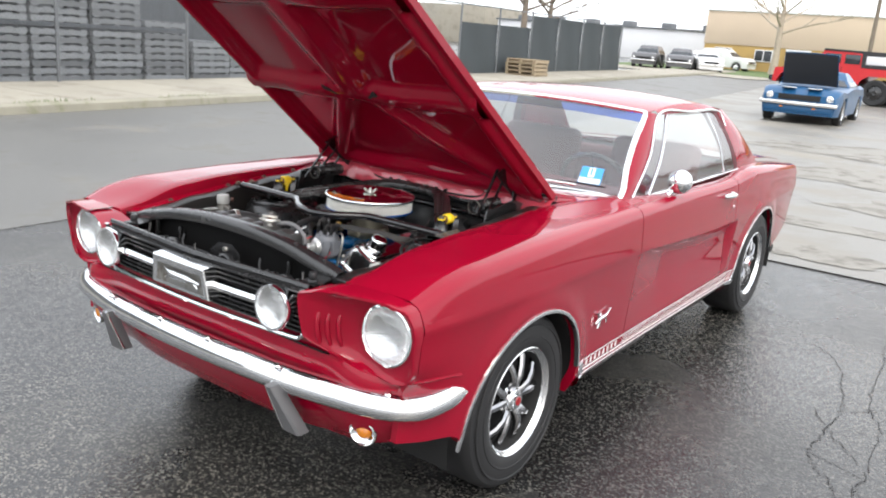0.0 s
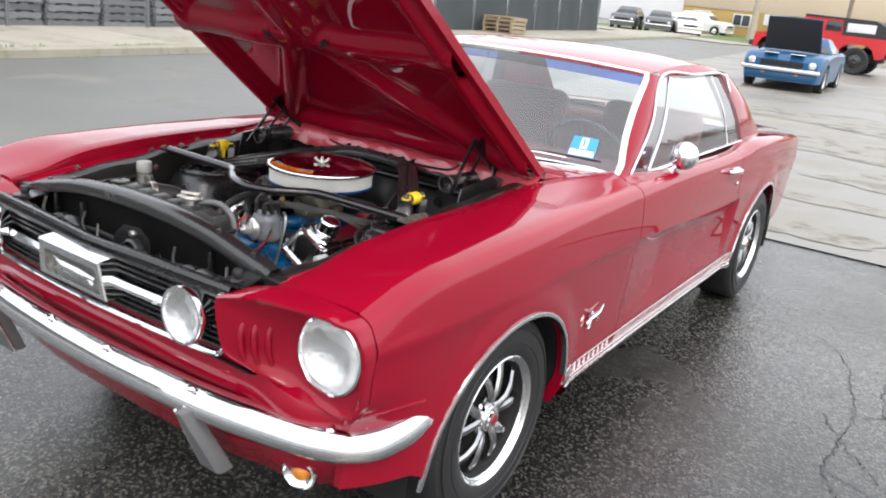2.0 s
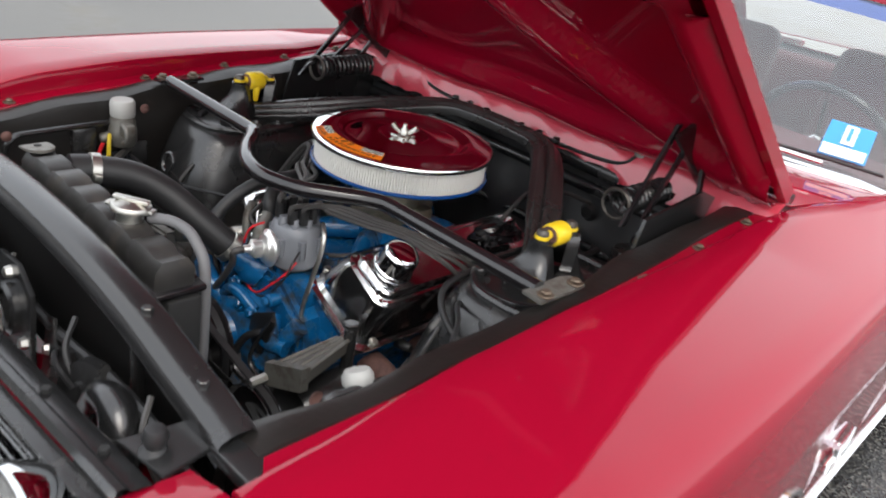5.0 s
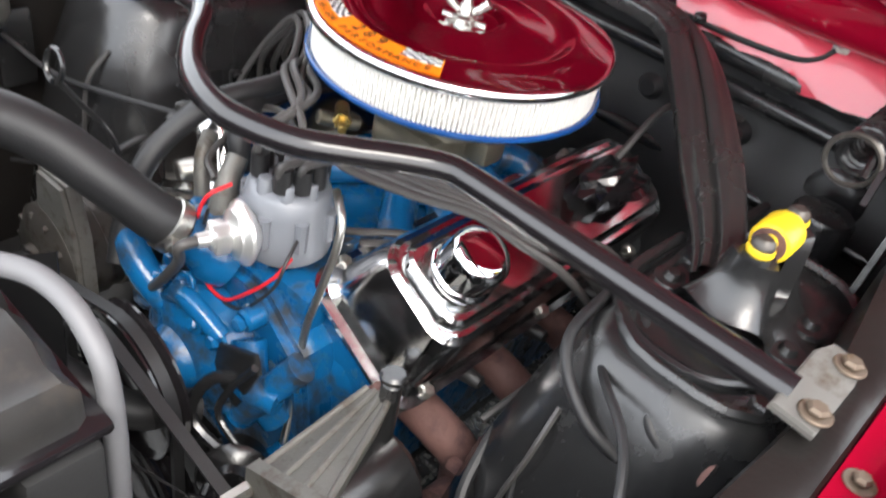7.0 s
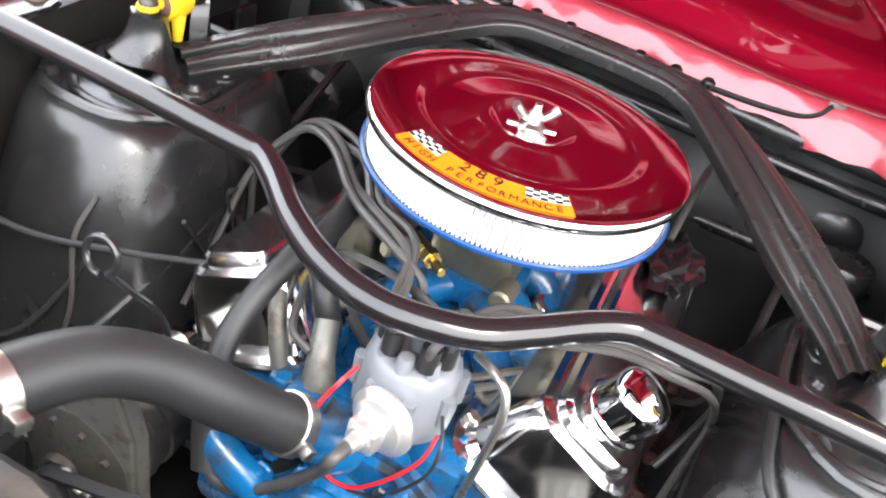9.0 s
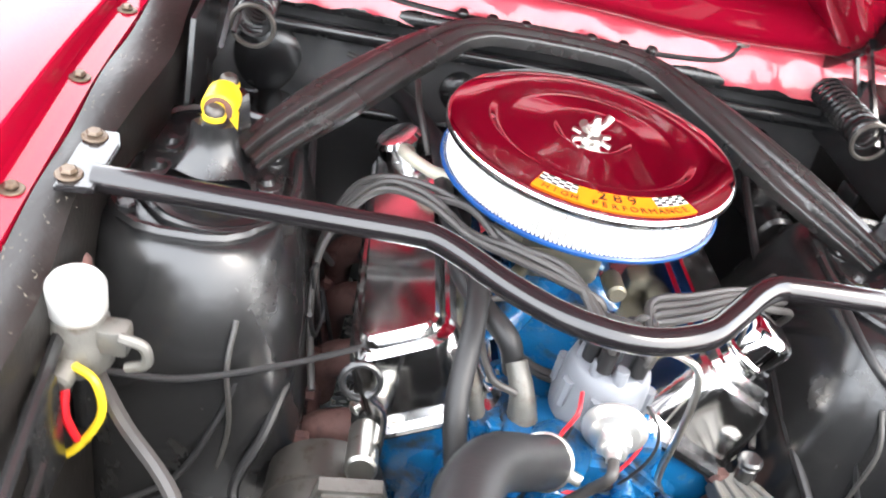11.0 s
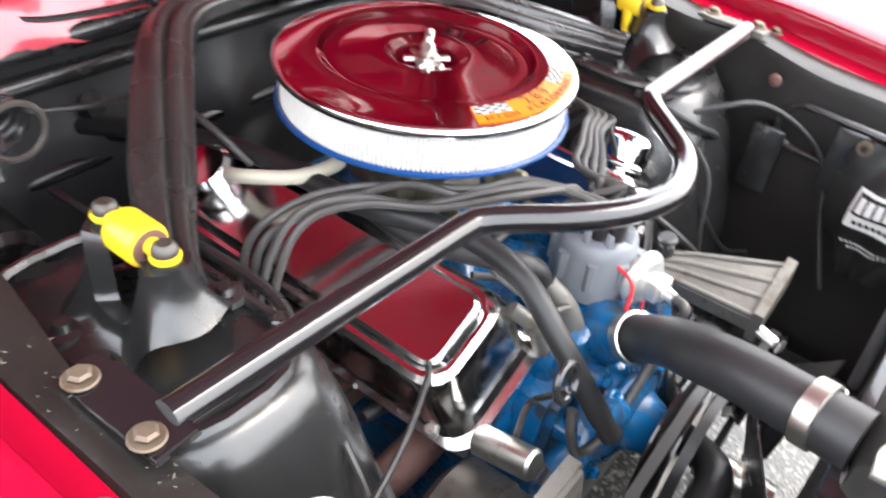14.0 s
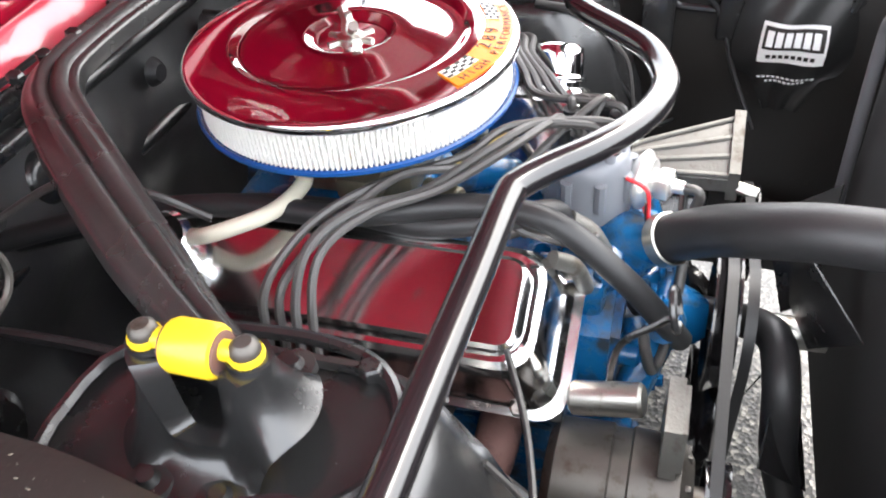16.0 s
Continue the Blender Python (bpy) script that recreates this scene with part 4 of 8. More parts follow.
# cabin
seat_bm = lambda x, y: box((x, y, 0.50), (0.50, 0.52, 0.16), 0.05, seg=3)
for x in (0.36, -0.36):
    seat = part("front_seat", seat_bm(x, 1.72), VINYL, car, "dark red vinyl bucket seat")
    part("seat_back", box((0, 0, 0), (0.50, 0.12, 0.56), 0.05, pose(x, 1.99, 0.78, -14, 0, 0), seg=3), VINYL, seat)
part("rear_seat", box((0, 0, 0), (1.2, 0.14, 0.5), 0.05, pose(0, 2.62, 0.66, -18, 0, 0), seg=3), VINYL, car)
part("parcel_shelf", box((0, 2.82, 0.885), (1.15, 0.30, 0.02), 0.006), DARK, car)
part("dashboard", sheet(lambda u, v: V(-0.66 + 1.32 * u, 0.88 + 0.22 * (1 - (2 * u - 1) ** 2 * 0.2) * min(1, v * 2), 0.925 - 0.02 * (v > 0.5) - 0.25 * max(0, v - 0.5)), 13, 9, 0.01), VINYL, car)
wheel_m = axis_matrix((0.36, 1.33, 0.86), (0, 0.85, 0.45))
bm = bmesh.new()
ringp = [wheel_m @ V(0.19 * math.cos(k), 0.19 * math.sin(k), 0) for k in np.linspace(0, 2 * math.pi, 33)]
tube(ringp, 0.012, 8, bm, smooth=0)
steer = part("steering_wheel", bm, BLACK_SATIN, car)
bm = None
for k in (90, 210, 330):
    bm = tube([wheel_m @ V(0, 0, -0.03), wheel_m @ V(0.185 * math.cos(radians(k)), 0.185 * math.sin(radians(k)), 0)], 0.010, 6, bm, smooth=0)
lathe([(0, 0.0), (0.04, -0.01), (0.05, -0.04)], wheel_m, 20, bm)
part("steering_spoke", bm, CHROME_WORN, steer)
part("steering_column", cyl((0.36, 1.31, 0.845), (0.36, 0.9, 0.62), 0.03), VINYL, steer)
# inspection sticker inside the screen's lower corner
gp = lambda u, v: GLASS_BASE(u).lerp(GLASS_TOP(u), v) + V(0, -0.03, 0.02) * math.sin(v * math.pi) + V(0, -0.003, 0.002)
stick = part("windscreen_sticker", sheet(gp, 4, 4, u=(0.742, 0.877), v=(0.085, 0.25)), STICKER_BLUE, screen, "blue and white inspection sticker")
gp2 = lambda u, v: gp(u, v) + V(0, -0.003, 0.002)
part("sticker_field", sheet(gp2, 2, 2, u=(0.747, 0.872), v=(0.090, 0.138)), WHITE_INK, stick)
part("sticker_field", sheet(gp2, 2, 2, u=(0.792, 0.830), v=(0.150, 0.240)), WHITE_INK, stick)
gp3 = lambda u, v: gp2(u, v) + V(0, -0.003, 0.002)
part("sticker_bar", sheet(gp3, 2, 2, u=(0.806, 0.817), v=(0.165, 0.228)), STICKER_BLUE, stick)

# wheels


def road_wheel(yc, s):
    hub = V(0.700, yc, HUB_Z)
    side = (lambda b: b) if s > 0 else mirror
    m = axis_matrix(hub, (1, 0, 0))
    rim_m = m @ Matrix.Diagonal((0.93, 0.93, 1, 1))
    tyre = [(0.176, -0.095), (0.205, -0.115), (0.265, -0.125), (0.298, -0.115), (0.311, -0.100), (0.315, -0.080), (0.315, 0.055), (0.311, 0.075), (0.298, 0.090), (0.265, 0.100), (0.222, 0.099), (0.200, 0.094), (0.191, 0.086)]
    w = part("wheel", side(lathe([(0.192, -0.085), (0.192, 0.080), (0.188, 0.074), (0.186, -0.03)], rim_m, 64)), DARK, car, "styled steel wheel with chrome spokes and trim ring")
    part("trim_ring", side(lathe([(0.189, 0.074), (0.191, 0.082), (0.196, 0.086), (0.200, 0.087), (0.204, 0.092), (0.208, 0.095), (0.212, 0.093), (0.214, 0.086)], rim_m, 72)), CHROME, w)
    part("tyre", side(lathe(tyre, m, 72)), TYRE, w, "black tyre, wet from the road", angle=30)
    bm = None
    for r0 in (0.232, 0.272):
        bm = lathe([(r0, 0.098), (r0 + 0.002, 0.1015), (r0 + 0.006, 0.1015), (r0 + 0.008, 0.0985)], m, 72, bm)
    part("sidewall_ring", side(bm), TYRE, w)
    part("brake_drum", side(lathe([(0, 0.0), (0.10, 0.0), (0.125, -0.005), (0.135, -0.03)], rim_m, 40)), DARK, w)
    for k in range(5):
        a = radians(90 + 72 * k)
        bm = None
        for sgn in (-1, 1):
            rings = []
            for r, wd, z in ((0.036, 0.015, 0.060), (0.060, 0.0155, 0.073), (0.095, 0.015, 0.078), (0.135, 0.0145, 0.073), (0.170, 0.015, 0.062), (0.190, 0.017, 0.056)):
                aa = a + sgn * (0.12 + 0.20 * max(0, r - 0.036) / 0.150)
                d, t = V(math.cos(aa), math.sin(aa), 0), V(-math.sin(aa), math.cos(aa), 0)
                rings.append([rim_m @ (d * r + t * w_ + V(0, 0, z + q)) for w_, q in ((-wd, -0.018), (-wd, -0.006), (-wd * 0.5, 0.001), (wd * 0.5, 0.001), (wd, -0.006), (wd, -0.018))])
            bm = loft(rings, True, bm, True)
        web = [[rim_m @ V(r * math.cos(a + q), r * math.sin(a + q), z) for q in (-0.16, 0.0, 0.16)] for r, z in ((0.036, 0.054), (0.070, 0.062), (0.095, 0.058))]
        loft(web, False, bm)
        part("wheel_spoke", side(clean_n(bm)), SPOKE, w)
    part("spoke_plate", side(lathe([(0.03, 0.030), (0.07, 0.022), (0.10, 0.012), (0.186, 0.004)], rim_m, 40)), DARK, w)
    part("wheel_hub", side(lathe([(0.045, 0.034), (0.045, 0.070), (0.040, 0.076), (0.030, 0.078), (0.028, 0.084), (0.0, 0.086)], rim_m, 32)), CHROME, w)
    part("hub_cap_centre", side(lathe([(0.018, 0.084), (0.016, 0.0875), (0, 0.089)], rim_m, 24)), RED_CAP, w)
    for k in range(5):
        a = radians(54 + 72 * k)
        part("lug_nut", side(cyl(rim_m @ V(0.058 * math.cos(a), 0.058 * math.sin(a), 0.032), rim_m @ V(0.058 * math.cos(a), 0.058 * math.sin(a), 0.055), 0.010, seg=6, bevel=0.002)), CHROME, w)


for yc_ in (0.0, 2.743):
    for s_ in (1, -1):
        road_wheel(yc_, s_)

# ---- engine bay ----
bay_edge = smooth_table([(-0.80, 0.812), (-0.65, 0.824), (-0.3, 0.860), (0, 0.887), (0.25, 0.908), (0.46, 0.928), (0.75, 0.934)])
for s in (1, -1):
    side = (lambda b: b) if s > 0 else mirror
    # inner apron: wall, top rail and the fender's red bolted flange
    rail_x = lambda y: inner_x(y) - 0.008
    rail_z = lambda y: bay_edge(y) - 0.016 + 0.003 * math.sin(y * 31)
    rings = []
    for y in np.linspace(-0.60, 0.43, 36):
        x, z = rail_x(y), rail_z(y)
        w = 0.070 + 0.006 * math.sin(y * 17) + 0.008 * math.sin(y * 7)
        bend = 0.06 * max(0, -0.25 - y)
        rings.append([(x - 0.022, y, z - 0.006), (x - 0.026, y, z + 0.002), (x - w + 0.02, y, z + 0.003 + 0.002 * math.sin(y * 43)), (x - w, y, z - 0.004), (x - w - 0.004, y, z - 0.02), (x - w - 0.004 - bend, y, z - 0.10), (x - w - 0.006 - bend, y, z - 0.22), (x - w - 0.02 - bend, y, 0.36)])
    apron = part("inner_apron", side(clean_n(loft(rings))), RAIL, car, "black painted inner fender apron")
    rings = [[(inner_x(y) + 0.004, y, shoulder_z(y) - 0.030), (inner_x(y) + 0.002, y, bay_edge(y) - 0.008), (inner_x(y) - 0.003, y, bay_edge(y) - 0.012), (inner_x(y) - 0.012, y, bay_edge(y) - 0.0128), (inner_x(y) - 0.030, y, bay_edge(y) - 0.014), (inner_x(y) - 0.032, y, bay_edge(y) - 0.022)] for y in np.linspace(-0.62, 0.44, 30)]
    part("fender_flange", side(clean_n(loft(rings))), RED, car)
    for y in (-0.44, -0.16, 0.035, 0.20, 0.36):
        c = V(inner_x(y) - 0.016, y, bay_edge(y) - 0.0135)
        bm = cyl(c, c + V(0, 0, 0.002), 0.0115, seg=18, bevel=0.001)
        cyl(c + V(0, 0, 0.002), c + V(0, 0, 0.008), 0.0068, seg=6, bevel=0.002, bm=bm)
        part("fender_bolt", side(bm), BRASS, car)
    for y, xo, zz in ((-0.33, 0.012, 0.74), (-0.22, 0.012, 0.70), (0.27, 0.010, 0.74)):
        bm = box((rail_x(y) - 0.082, y, zz), (0.016, 0.05, 0.11), 0.007)
        part("apron_rib", side(bm), BLACK_SATIN, apron)
    tower_side = lambda b, side=side: side(moved(b, -0.014, -0.003, 0.012))
    hinge_side = lambda b, side=side: side(moved(b, -0.022, -0.006, 0.006))
    # shock tower
    rings = []
    for z, x0, x1, y0, y1, r in ((0.30, 0.30, 0.55, -0.25, 0.26, 0.09), (0.45, 0.285, 0.55, -0.235, 0.25, 0.09), (0.60, 0.300, 0.545, -0.205, 0.22, 0.085), (0.70, 0.320, 0.54, -0.175, 0.195, 0.08), (0.765, 0.335, 0.535, -0.145, 0.17, 0.075), (0.785, 0.345, 0.53, -0.132, 0.158, 0.07), (0.793, 0.36, 0.52, -0.118, 0.145, 0.06), (0.794, 0.39, 0.48, -0.06, 0.09, 0.03)):
        ring = []
        for cx, cy, a0 in ((x1 - r, y1 - r, 0), (x0 + r, y1 - r, 90), (x0 + r, y0 + r, 180), (x1 - r, y0 + r, 270)):
            ring += [(cx + r * math.cos(radians(a0 + k)), cy + r * math.sin(radians(a0 + k)), z) for k in (0, 22, 45, 68, 90)]
        rings.append(ring)
    tower = part("shock_tower", tower_side(clean_n(loft(rings, True, None, True))), BLACK_SATIN, car, "black shock tower with yellow bushing on top", angle=50)
    lip = [(V(x, y, 0.796)) for x, y, z in rings[-2]]
    part("tower_lip", tower_side(tube(lip + [lip[0]], 0.006, 6, smooth=0)), BLACK_SATIN, tower)
    # cap that holds the shock: a saddle with two ears, open towards the engine and the fender
    cx, cy = 0.430, 0.016
    rings = []
    for f in (0.0, 0.04, 0.16, 0.32, 0.5, 0.68, 0.84, 0.95, 1.0, 1.0):
        ring, inner = [], len(rings) == 9
        for k in range(72):
            a = 2 * math.pi * k / 72
            ear = min(1.0, max(0.0, (abs(math.sin(a)) - 0.38) / 0.40))
            top = 0.020 + 0.056 * ear * ear * (3 - 2 * ear)
            arch = max(0.0, 1 - ((abs(math.sin(a)) - 0.92) / 0.24) ** 2) if math.sin(a) < 0 else 0.0
            foot = 0.030 * math.sqrt(arch) if arch > 0 else 0.0
            spread = (1 - f) ** 2.4
            out = 1 + 0.16 * spread * max(0, math.cos(2 * a)) ** 2
            rx, ry = (0.033 + 0.030 * spread) * out, (0.052 + 0.024 * spread)
            k_in = 0.52 if inner else 1.0
            ring.append((cx + rx * k_in * math.cos(a), cy + ry * k_in * math.sin(a), 0.797 + foot + (top - foot) * f - (0.002 if inner else 0)))
        rings.append(ring)
    cap = part("shock_cap", tower_side(clean_n(loft(rings, True))), BLACK_SATIN, tower, angle=50)
    for a in (-25, 25, 155, 205):
        p = V(cx + 0.064 * math.cos(radians(a)), cy + 0.064 * math.sin(radians(a)), 0.797)
        part("cap_foot", tower_side(lathe([(0, 0.012), (0.006, 0.012), (0.009, 0.006), (0.017, 0.005), (0.019, 0.0)], axis_matrix(p, (0, 0, 1)), 14)), BLACK_SATIN, tower)
    for yy in (-0.0375, 0.0375):
        bm = plate([(0.012 * math.cos(q), 0.016 * math.sin(q)) for q in np.linspace(0, 2 * math.pi, 21)[:-1]], 0.005, pose(cx, cy + yy, 0.8725), 0.0015)
        part("ear_pad", tower_side(bm), BLACK_SATIN, tower)
        bm = lathe([(0, 0.010), (0.006, 0.010), (0.0095, 0.007), (0.0105, 0.002), (0.0105, 0.0)], axis_matrix((cx, cy + yy, 0.882), (0, 0, 1)), 16)
        part("bushing_bolt", tower_side(bm), OILY, tower)
    bush = lathe([(0, -0.019), (0.013, -0.019), (0.0175, -0.0175), (0.0190, -0.014), (0.0190, 0.014), (0.0175, 0.0175), (0.013, 0.019), (0, 0.019)], axis_matrix((cx, cy, 0.877), (0, 1, 0)), 28)
    for yy in (-1, 1):
        tube([(cx, cy + yy * 0.014, 0.880), (cx, cy + yy * 0.030, 0.880)], 0.0075, 12, bush, smooth=0)
        lathe([(0.0070, -0.003), (0.0115, -0.003), (0.0125, 0.0), (0.0115, 0.003), (0.0070, 0.003)], axis_matrix((cx, cy + yy * 0.0375, 0.880), (0, 0, 1)), 18, bush)
    tube([(cx - 0.010, cy, 0.866), (cx - 0.012, cy - 0.002, 0.850), (cx - 0.013, cy - 0.003, 0.836)], 0.007, 10, bush, radii=[0.009, 0.007, 0.005])
    for yy in (-0.0195, 0.0195):
        part("bushing_washer", tower_side(lathe([(0.006, -0.001), (0.0150, -0.001), (0.0150, 0.001), (0.006, 0.001)], axis_matrix((cx, cy + yy, 0.877), (0, 1, 0)), 20)), RUST, tower)
    part("shock_bushing", tower_side(bush), YELLOW, tower, "yellow urethane shock bushing")
    part("tower_bead", tower_side(tube([(0.345, 0.06, 0.800), (0.340, -0.02, 0.797), (0.356, -0.075, 0.797), (0.400, -0.105, 0.797), (0.455, -0.100, 0.797), (0.495, -0.060, 0.797)], 0.006, 8)), BLACK_SATIN, tower)
    for x, y in ((0.362, -0.07), (0.365, 0.10), (0.50, -0.09)):
        part("tower_bolt", tower_side(cyl((x, y, 0.792), (x, y, 0.806), 0.010, seg=6, bevel=0.002)), BLACK_SATIN, tower)
    # end plate of the cross bar
    m = pose(0.515, -0.110, 0.868, 0, 4, 0)
    pl = part("bar_end_plate", side(plate([(-0.022, -0.052), (0.012, -0.052), (0.014, 0.020), (0.012, 0.052), (-0.014, 0.052), (-0.022, 0.03)], 0.006, m, 0.0015)), BLACK_GLOSS if s < 0 else ALU, car)
    for yy in (-0.034, 0.036):
        p = m @ V(0.004, yy, 0.006)
        bm = cyl(p, p + V(0, 0, 0.003), 0.0125, seg=18, bevel=0.001)
        cyl(p + V(0, 0, 0.003), p + V(0, 0, 0.0085), 0.0085, seg=6, bevel=0.003, bm=bm)
        part("plate_bolt", side(bm), BRASS, pl)
    # hood hinge: plates, links and a coil spring
    hinge = part("hood_hinge", hinge_side(plate([(0.14, 0.80), (0.42, 0.80), (0.43, 0.90), (0.36, 0.925), (0.17, 0.905)], 0.006, pose(0.500, 0, 0, 90, 0, 90))), BLACK_SATIN, car, "black hood hinge with coil spring")
    for a, b in (((0.468, 0.165, 0.880), (0.452, 0.300, 1.040)), ((0.474, 0.225, 0.885), (0.456, 0.350, 1.005)), ((0.50, 0.36, 0.90), (0.47, 0.40, 0.985))):
        bm = loft([[V(*p) + V(o, q, 0) for o, q in ((-0.003, -0.007), (0.003, -0.007), (0.003, 0.007), (-0.003, 0.007))] for p in (a, b)], True, None, True)
        part("hinge_link", hinge_side(clean_n(bm)), BLACK_GLOSS, hinge)
    m = HOOD_M @ pose(0.462, -0.06, -0.045, 90, 0, 90)
    part("hinge_plate", hinge_side(plate([(-0.13, -0.01), (0.06, -0.01), (0.05, 0.045), (-0.02, 0.060), (-0.09, 0.050)], 0.008, m)), BLACK_SATIN, hinge)
    coil = [(0.438 + 0.021 * math.cos(t), 0.195 + 0.15 * t / (2 * math.pi * 12), 0.905 + 0.021 * math.sin(t)) for t in np.linspace(0, 2 * math.pi * 12, 150)]
    part("hinge_spring", hinge_side(tube([(0.455, 0.165, 0.90), (0.452, 0.185, 0.915)] + coil, 0.0036, 6, smooth=0)), BLACK_SATIN, hinge)
    part("spring_ring", hinge_side(tube([(0.436 + 0.026 * math.cos(t), 0.184, 0.904 + 0.026 * math.sin(t)) for t in np.linspace(0, 6.28, 25)], 0.003, 6, smooth=0)), OILY, hinge)

# red cowl lip over the firewall, its seal, washer line and clips
rag = lambda u: 0.006 * math.sin(u * 23) + 0.004 * math.sin(u * 61 + 1)


def cowl_lip(u, v):
    y = float(np.interp(v, (0, 0.12, 0.45, 0.62, 0.80, 1), (0.402, 0.404, 0.418, 0.428, 0.446, 0.472)))
    z = float(np.interp(v, (0, 0.12, 0.45, 0.62, 0.80, 1), (0.868, 0.876, 0.914, 0.931, 0.942, 0.947)))
    dent = 0.0022 * math.sin(u * 19 + v * 5) + 0.0016 * math.sin(u * 41 + 2 + v * 9)
    return V(u * 0.60, y + dent - 0.01 * (1 - v) * u * u, z + rag(u) * (1 - v) * 0.6)


lip_ob = part("cowl_lip", sheet(cowl_lip, 81, 9, 0.002, u=(-1, 1)), RED_IN, car, "red cowl edge with masked black border")
part("cowl_seal", tube([(-0.60, 0.462, 0.945), (-0.3, 0.472, 0.952), (0, 0.475, 0.954), (0.3, 0.472, 0.952), (0.60, 0.462, 0.945)], 0.010, 8), RUBBER, car)
for s in (1, -1):
    part("washer_line", tube([(s * 0.30, 0.424, 0.922), (s * 0.285, 0.414, 0.905), (s * 0.25, 0.408, 0.896), (s * 0.16, 0.402, 0.892), (s * 0.06, 0.402, 0.893)], 0.004, 6), RUBBER, lip_ob)
    bm = box((s * 0.305, 0.428, 0.925), (0.022, 0.012, 0.020), 0.003)
    cyl((s * 0.305, 0.422, 0.930), (s * 0.312, 0.404, 0.942), 0.005, seg=10, bevel=0.001, bm=bm)
    part("washer_clip", bm, STEEL, lip_ob)
for k, x in enumerate((-0.145, -0.10, -0.05, 0.05, 0.10, 0.145)):
    part("brace_bolt", cyl((x, 0.366, 0.904), (x, 0.364, 0.914), 0.009, seg=6, bevel=0.002), BLACK_SATIN, car)

# export brace: two ribbed arms from the towers to the cowl, one pressing
mid = [V(0.386, -0.004, 0.836), V(0.366, 0.040, 0.841), V(0.318, 0.112, 0.856), V(0.235, 0.225, 0.881), V(0.170, 0.306, 0.896), V(0.134, 0.336, 0.901), V(0.092, 0.350, 0.904), V(0.0, 0.355, 0.905)]
mid = spline(mid + [V(-p.x, p.y, p.z) for p in mid[-2::-1]], 6)
rings = []
for i, p in enumerate(mid):
    d = (mid[min(i + 1, len(mid) - 1)] - mid[max(i - 1, 0)]).normalized()
    flat = d.cross(V(0, 0, 1)).normalized()
    flat = flat if flat.y > 0 else -flat
    rise = flat.cross(d) if flat.cross(d).z > 0 else -flat.cross(d)
    ends = abs(p.x) / 0.386
    lean = radians(30) * min(1, max(0, (ends - 0.40) / 0.5))
    across, up = flat * math.cos(lean) + rise * math.sin(lean), rise * math.cos(lean) - flat * math.sin(lean)
    w = 0.026 + 0.006 * min(1, max(0, (ends - 0.25) / 0.3)) - 0.010 * max(0, ends - 0.8) / 0.2
    sec = [(-1.0, -0.018), (-0.985, -0.004), (-0.95, 0.0), (-0.80, 0.0015), (-0.66, 0.001), (-0.52, 0.0065), (-0.40, 0.0085), (-0.24, 0.0085), (-0.12, 0.006), (0.0, 0.0015), (0.12, 0.006), (0.24, 0.0085), (0.40, 0.0085), (0.52, 0.0065), (0.66, 0.001), (0.82, 0.0), (0.95, -0.002), (0.985, -0.005), (1.0, -0.016)]
    rings.append([p + across * w * a + up * b for a, b in sec])
brace = part("tower_brace", clean_n(loft(rings)), BRACE, car, "black ribbed export brace", angle=60)

# cross bar from fender to fender, bent round the distributor
bar = [(-0.500, -0.137), (-0.39, -0.139), (-0.28, -0.142), (-0.200, -0.144), (-0.178, -0.149), (-0.150, -0.170), (-0.110, -0.206), (-0.062, -0.237), (-0.012, -0.252), (0.030, -0.249), (0.075, -0.231), (0.108, -0.202), (0.146, -0.163), (0.174, -0.142), (0.20, -0.137), (0.29, -0.136), (0.39, -0.135), (0.500, -0.134)]
bar = [(x, y, 0.8705) for x, y in bar]
part("cross_bar", tube(bar, 0.0135, 16, smooth=6), BLACK_GLOSS, car, "gloss black tubular cross bar")

# radiator, its tank and the support ahead of it
sup_z = smooth_table([(-0.50, 0.818), (-0.47, 0.828), (-0.38, 0.848), (-0.30, 0.866), (-0.2, 0.879), (0, 0.888), (0.2, 0.879), (0.30, 0.866), (0.38, 0.848), (0.47, 0.828), (0.50, 0.818)])
rings = [[(x, -0.602 + o, sup_z(x) + h) for o, h in ((-0.026, -0.030), (-0.026, -0.006), (-0.022, -0.001), (-0.010, 0.004), (0.012, 0.004), (0.020, 0.000), (0.024, -0.006), (0.024, -0.045))] for x in np.linspace(-0.49, 0.49, 41)]
support = part("radiator_support", clean_n(loft(rings)), BLACK_SATIN, car, "black radiator support bar")
for s in (1, -1):
    part("support_end", box((s * 0.515, -0.600, 0.806), (0.075, 0.060, 0.018), 0.004), BLACK_SATIN, support)
    for x in (0.30, 0.42):
        part("support_bolt", cyl((s * x, -0.604, sup_z(x)), (s * x, -0.604, sup_z(x) + 0.010), 0.007, seg=6, bevel=0.001), BLACK_SATIN, support)
frame_ob = part("radiator_frame", sheet(lambda u, v: V(-0.54 + 1.08 * u, -0.585, sup_z(-0.49 + 0.98 * u) - 0.045 - 0.45 * v), 21, 5, 0.008), WELL, car)
for x in (-0.40, -0.27, 0.27, 0.40):
    part("frame_rib", box((x, -0.600, 0.66), (0.012, 0.016, 0.30), 0.004), BLACK_SATIN, frame_ob)
rad = part("radiator", box((0, -0.512, 0.595), (0.45, 0.05, 0.45), 0.006), DARK, car, "black radiator with ribbed top tank")
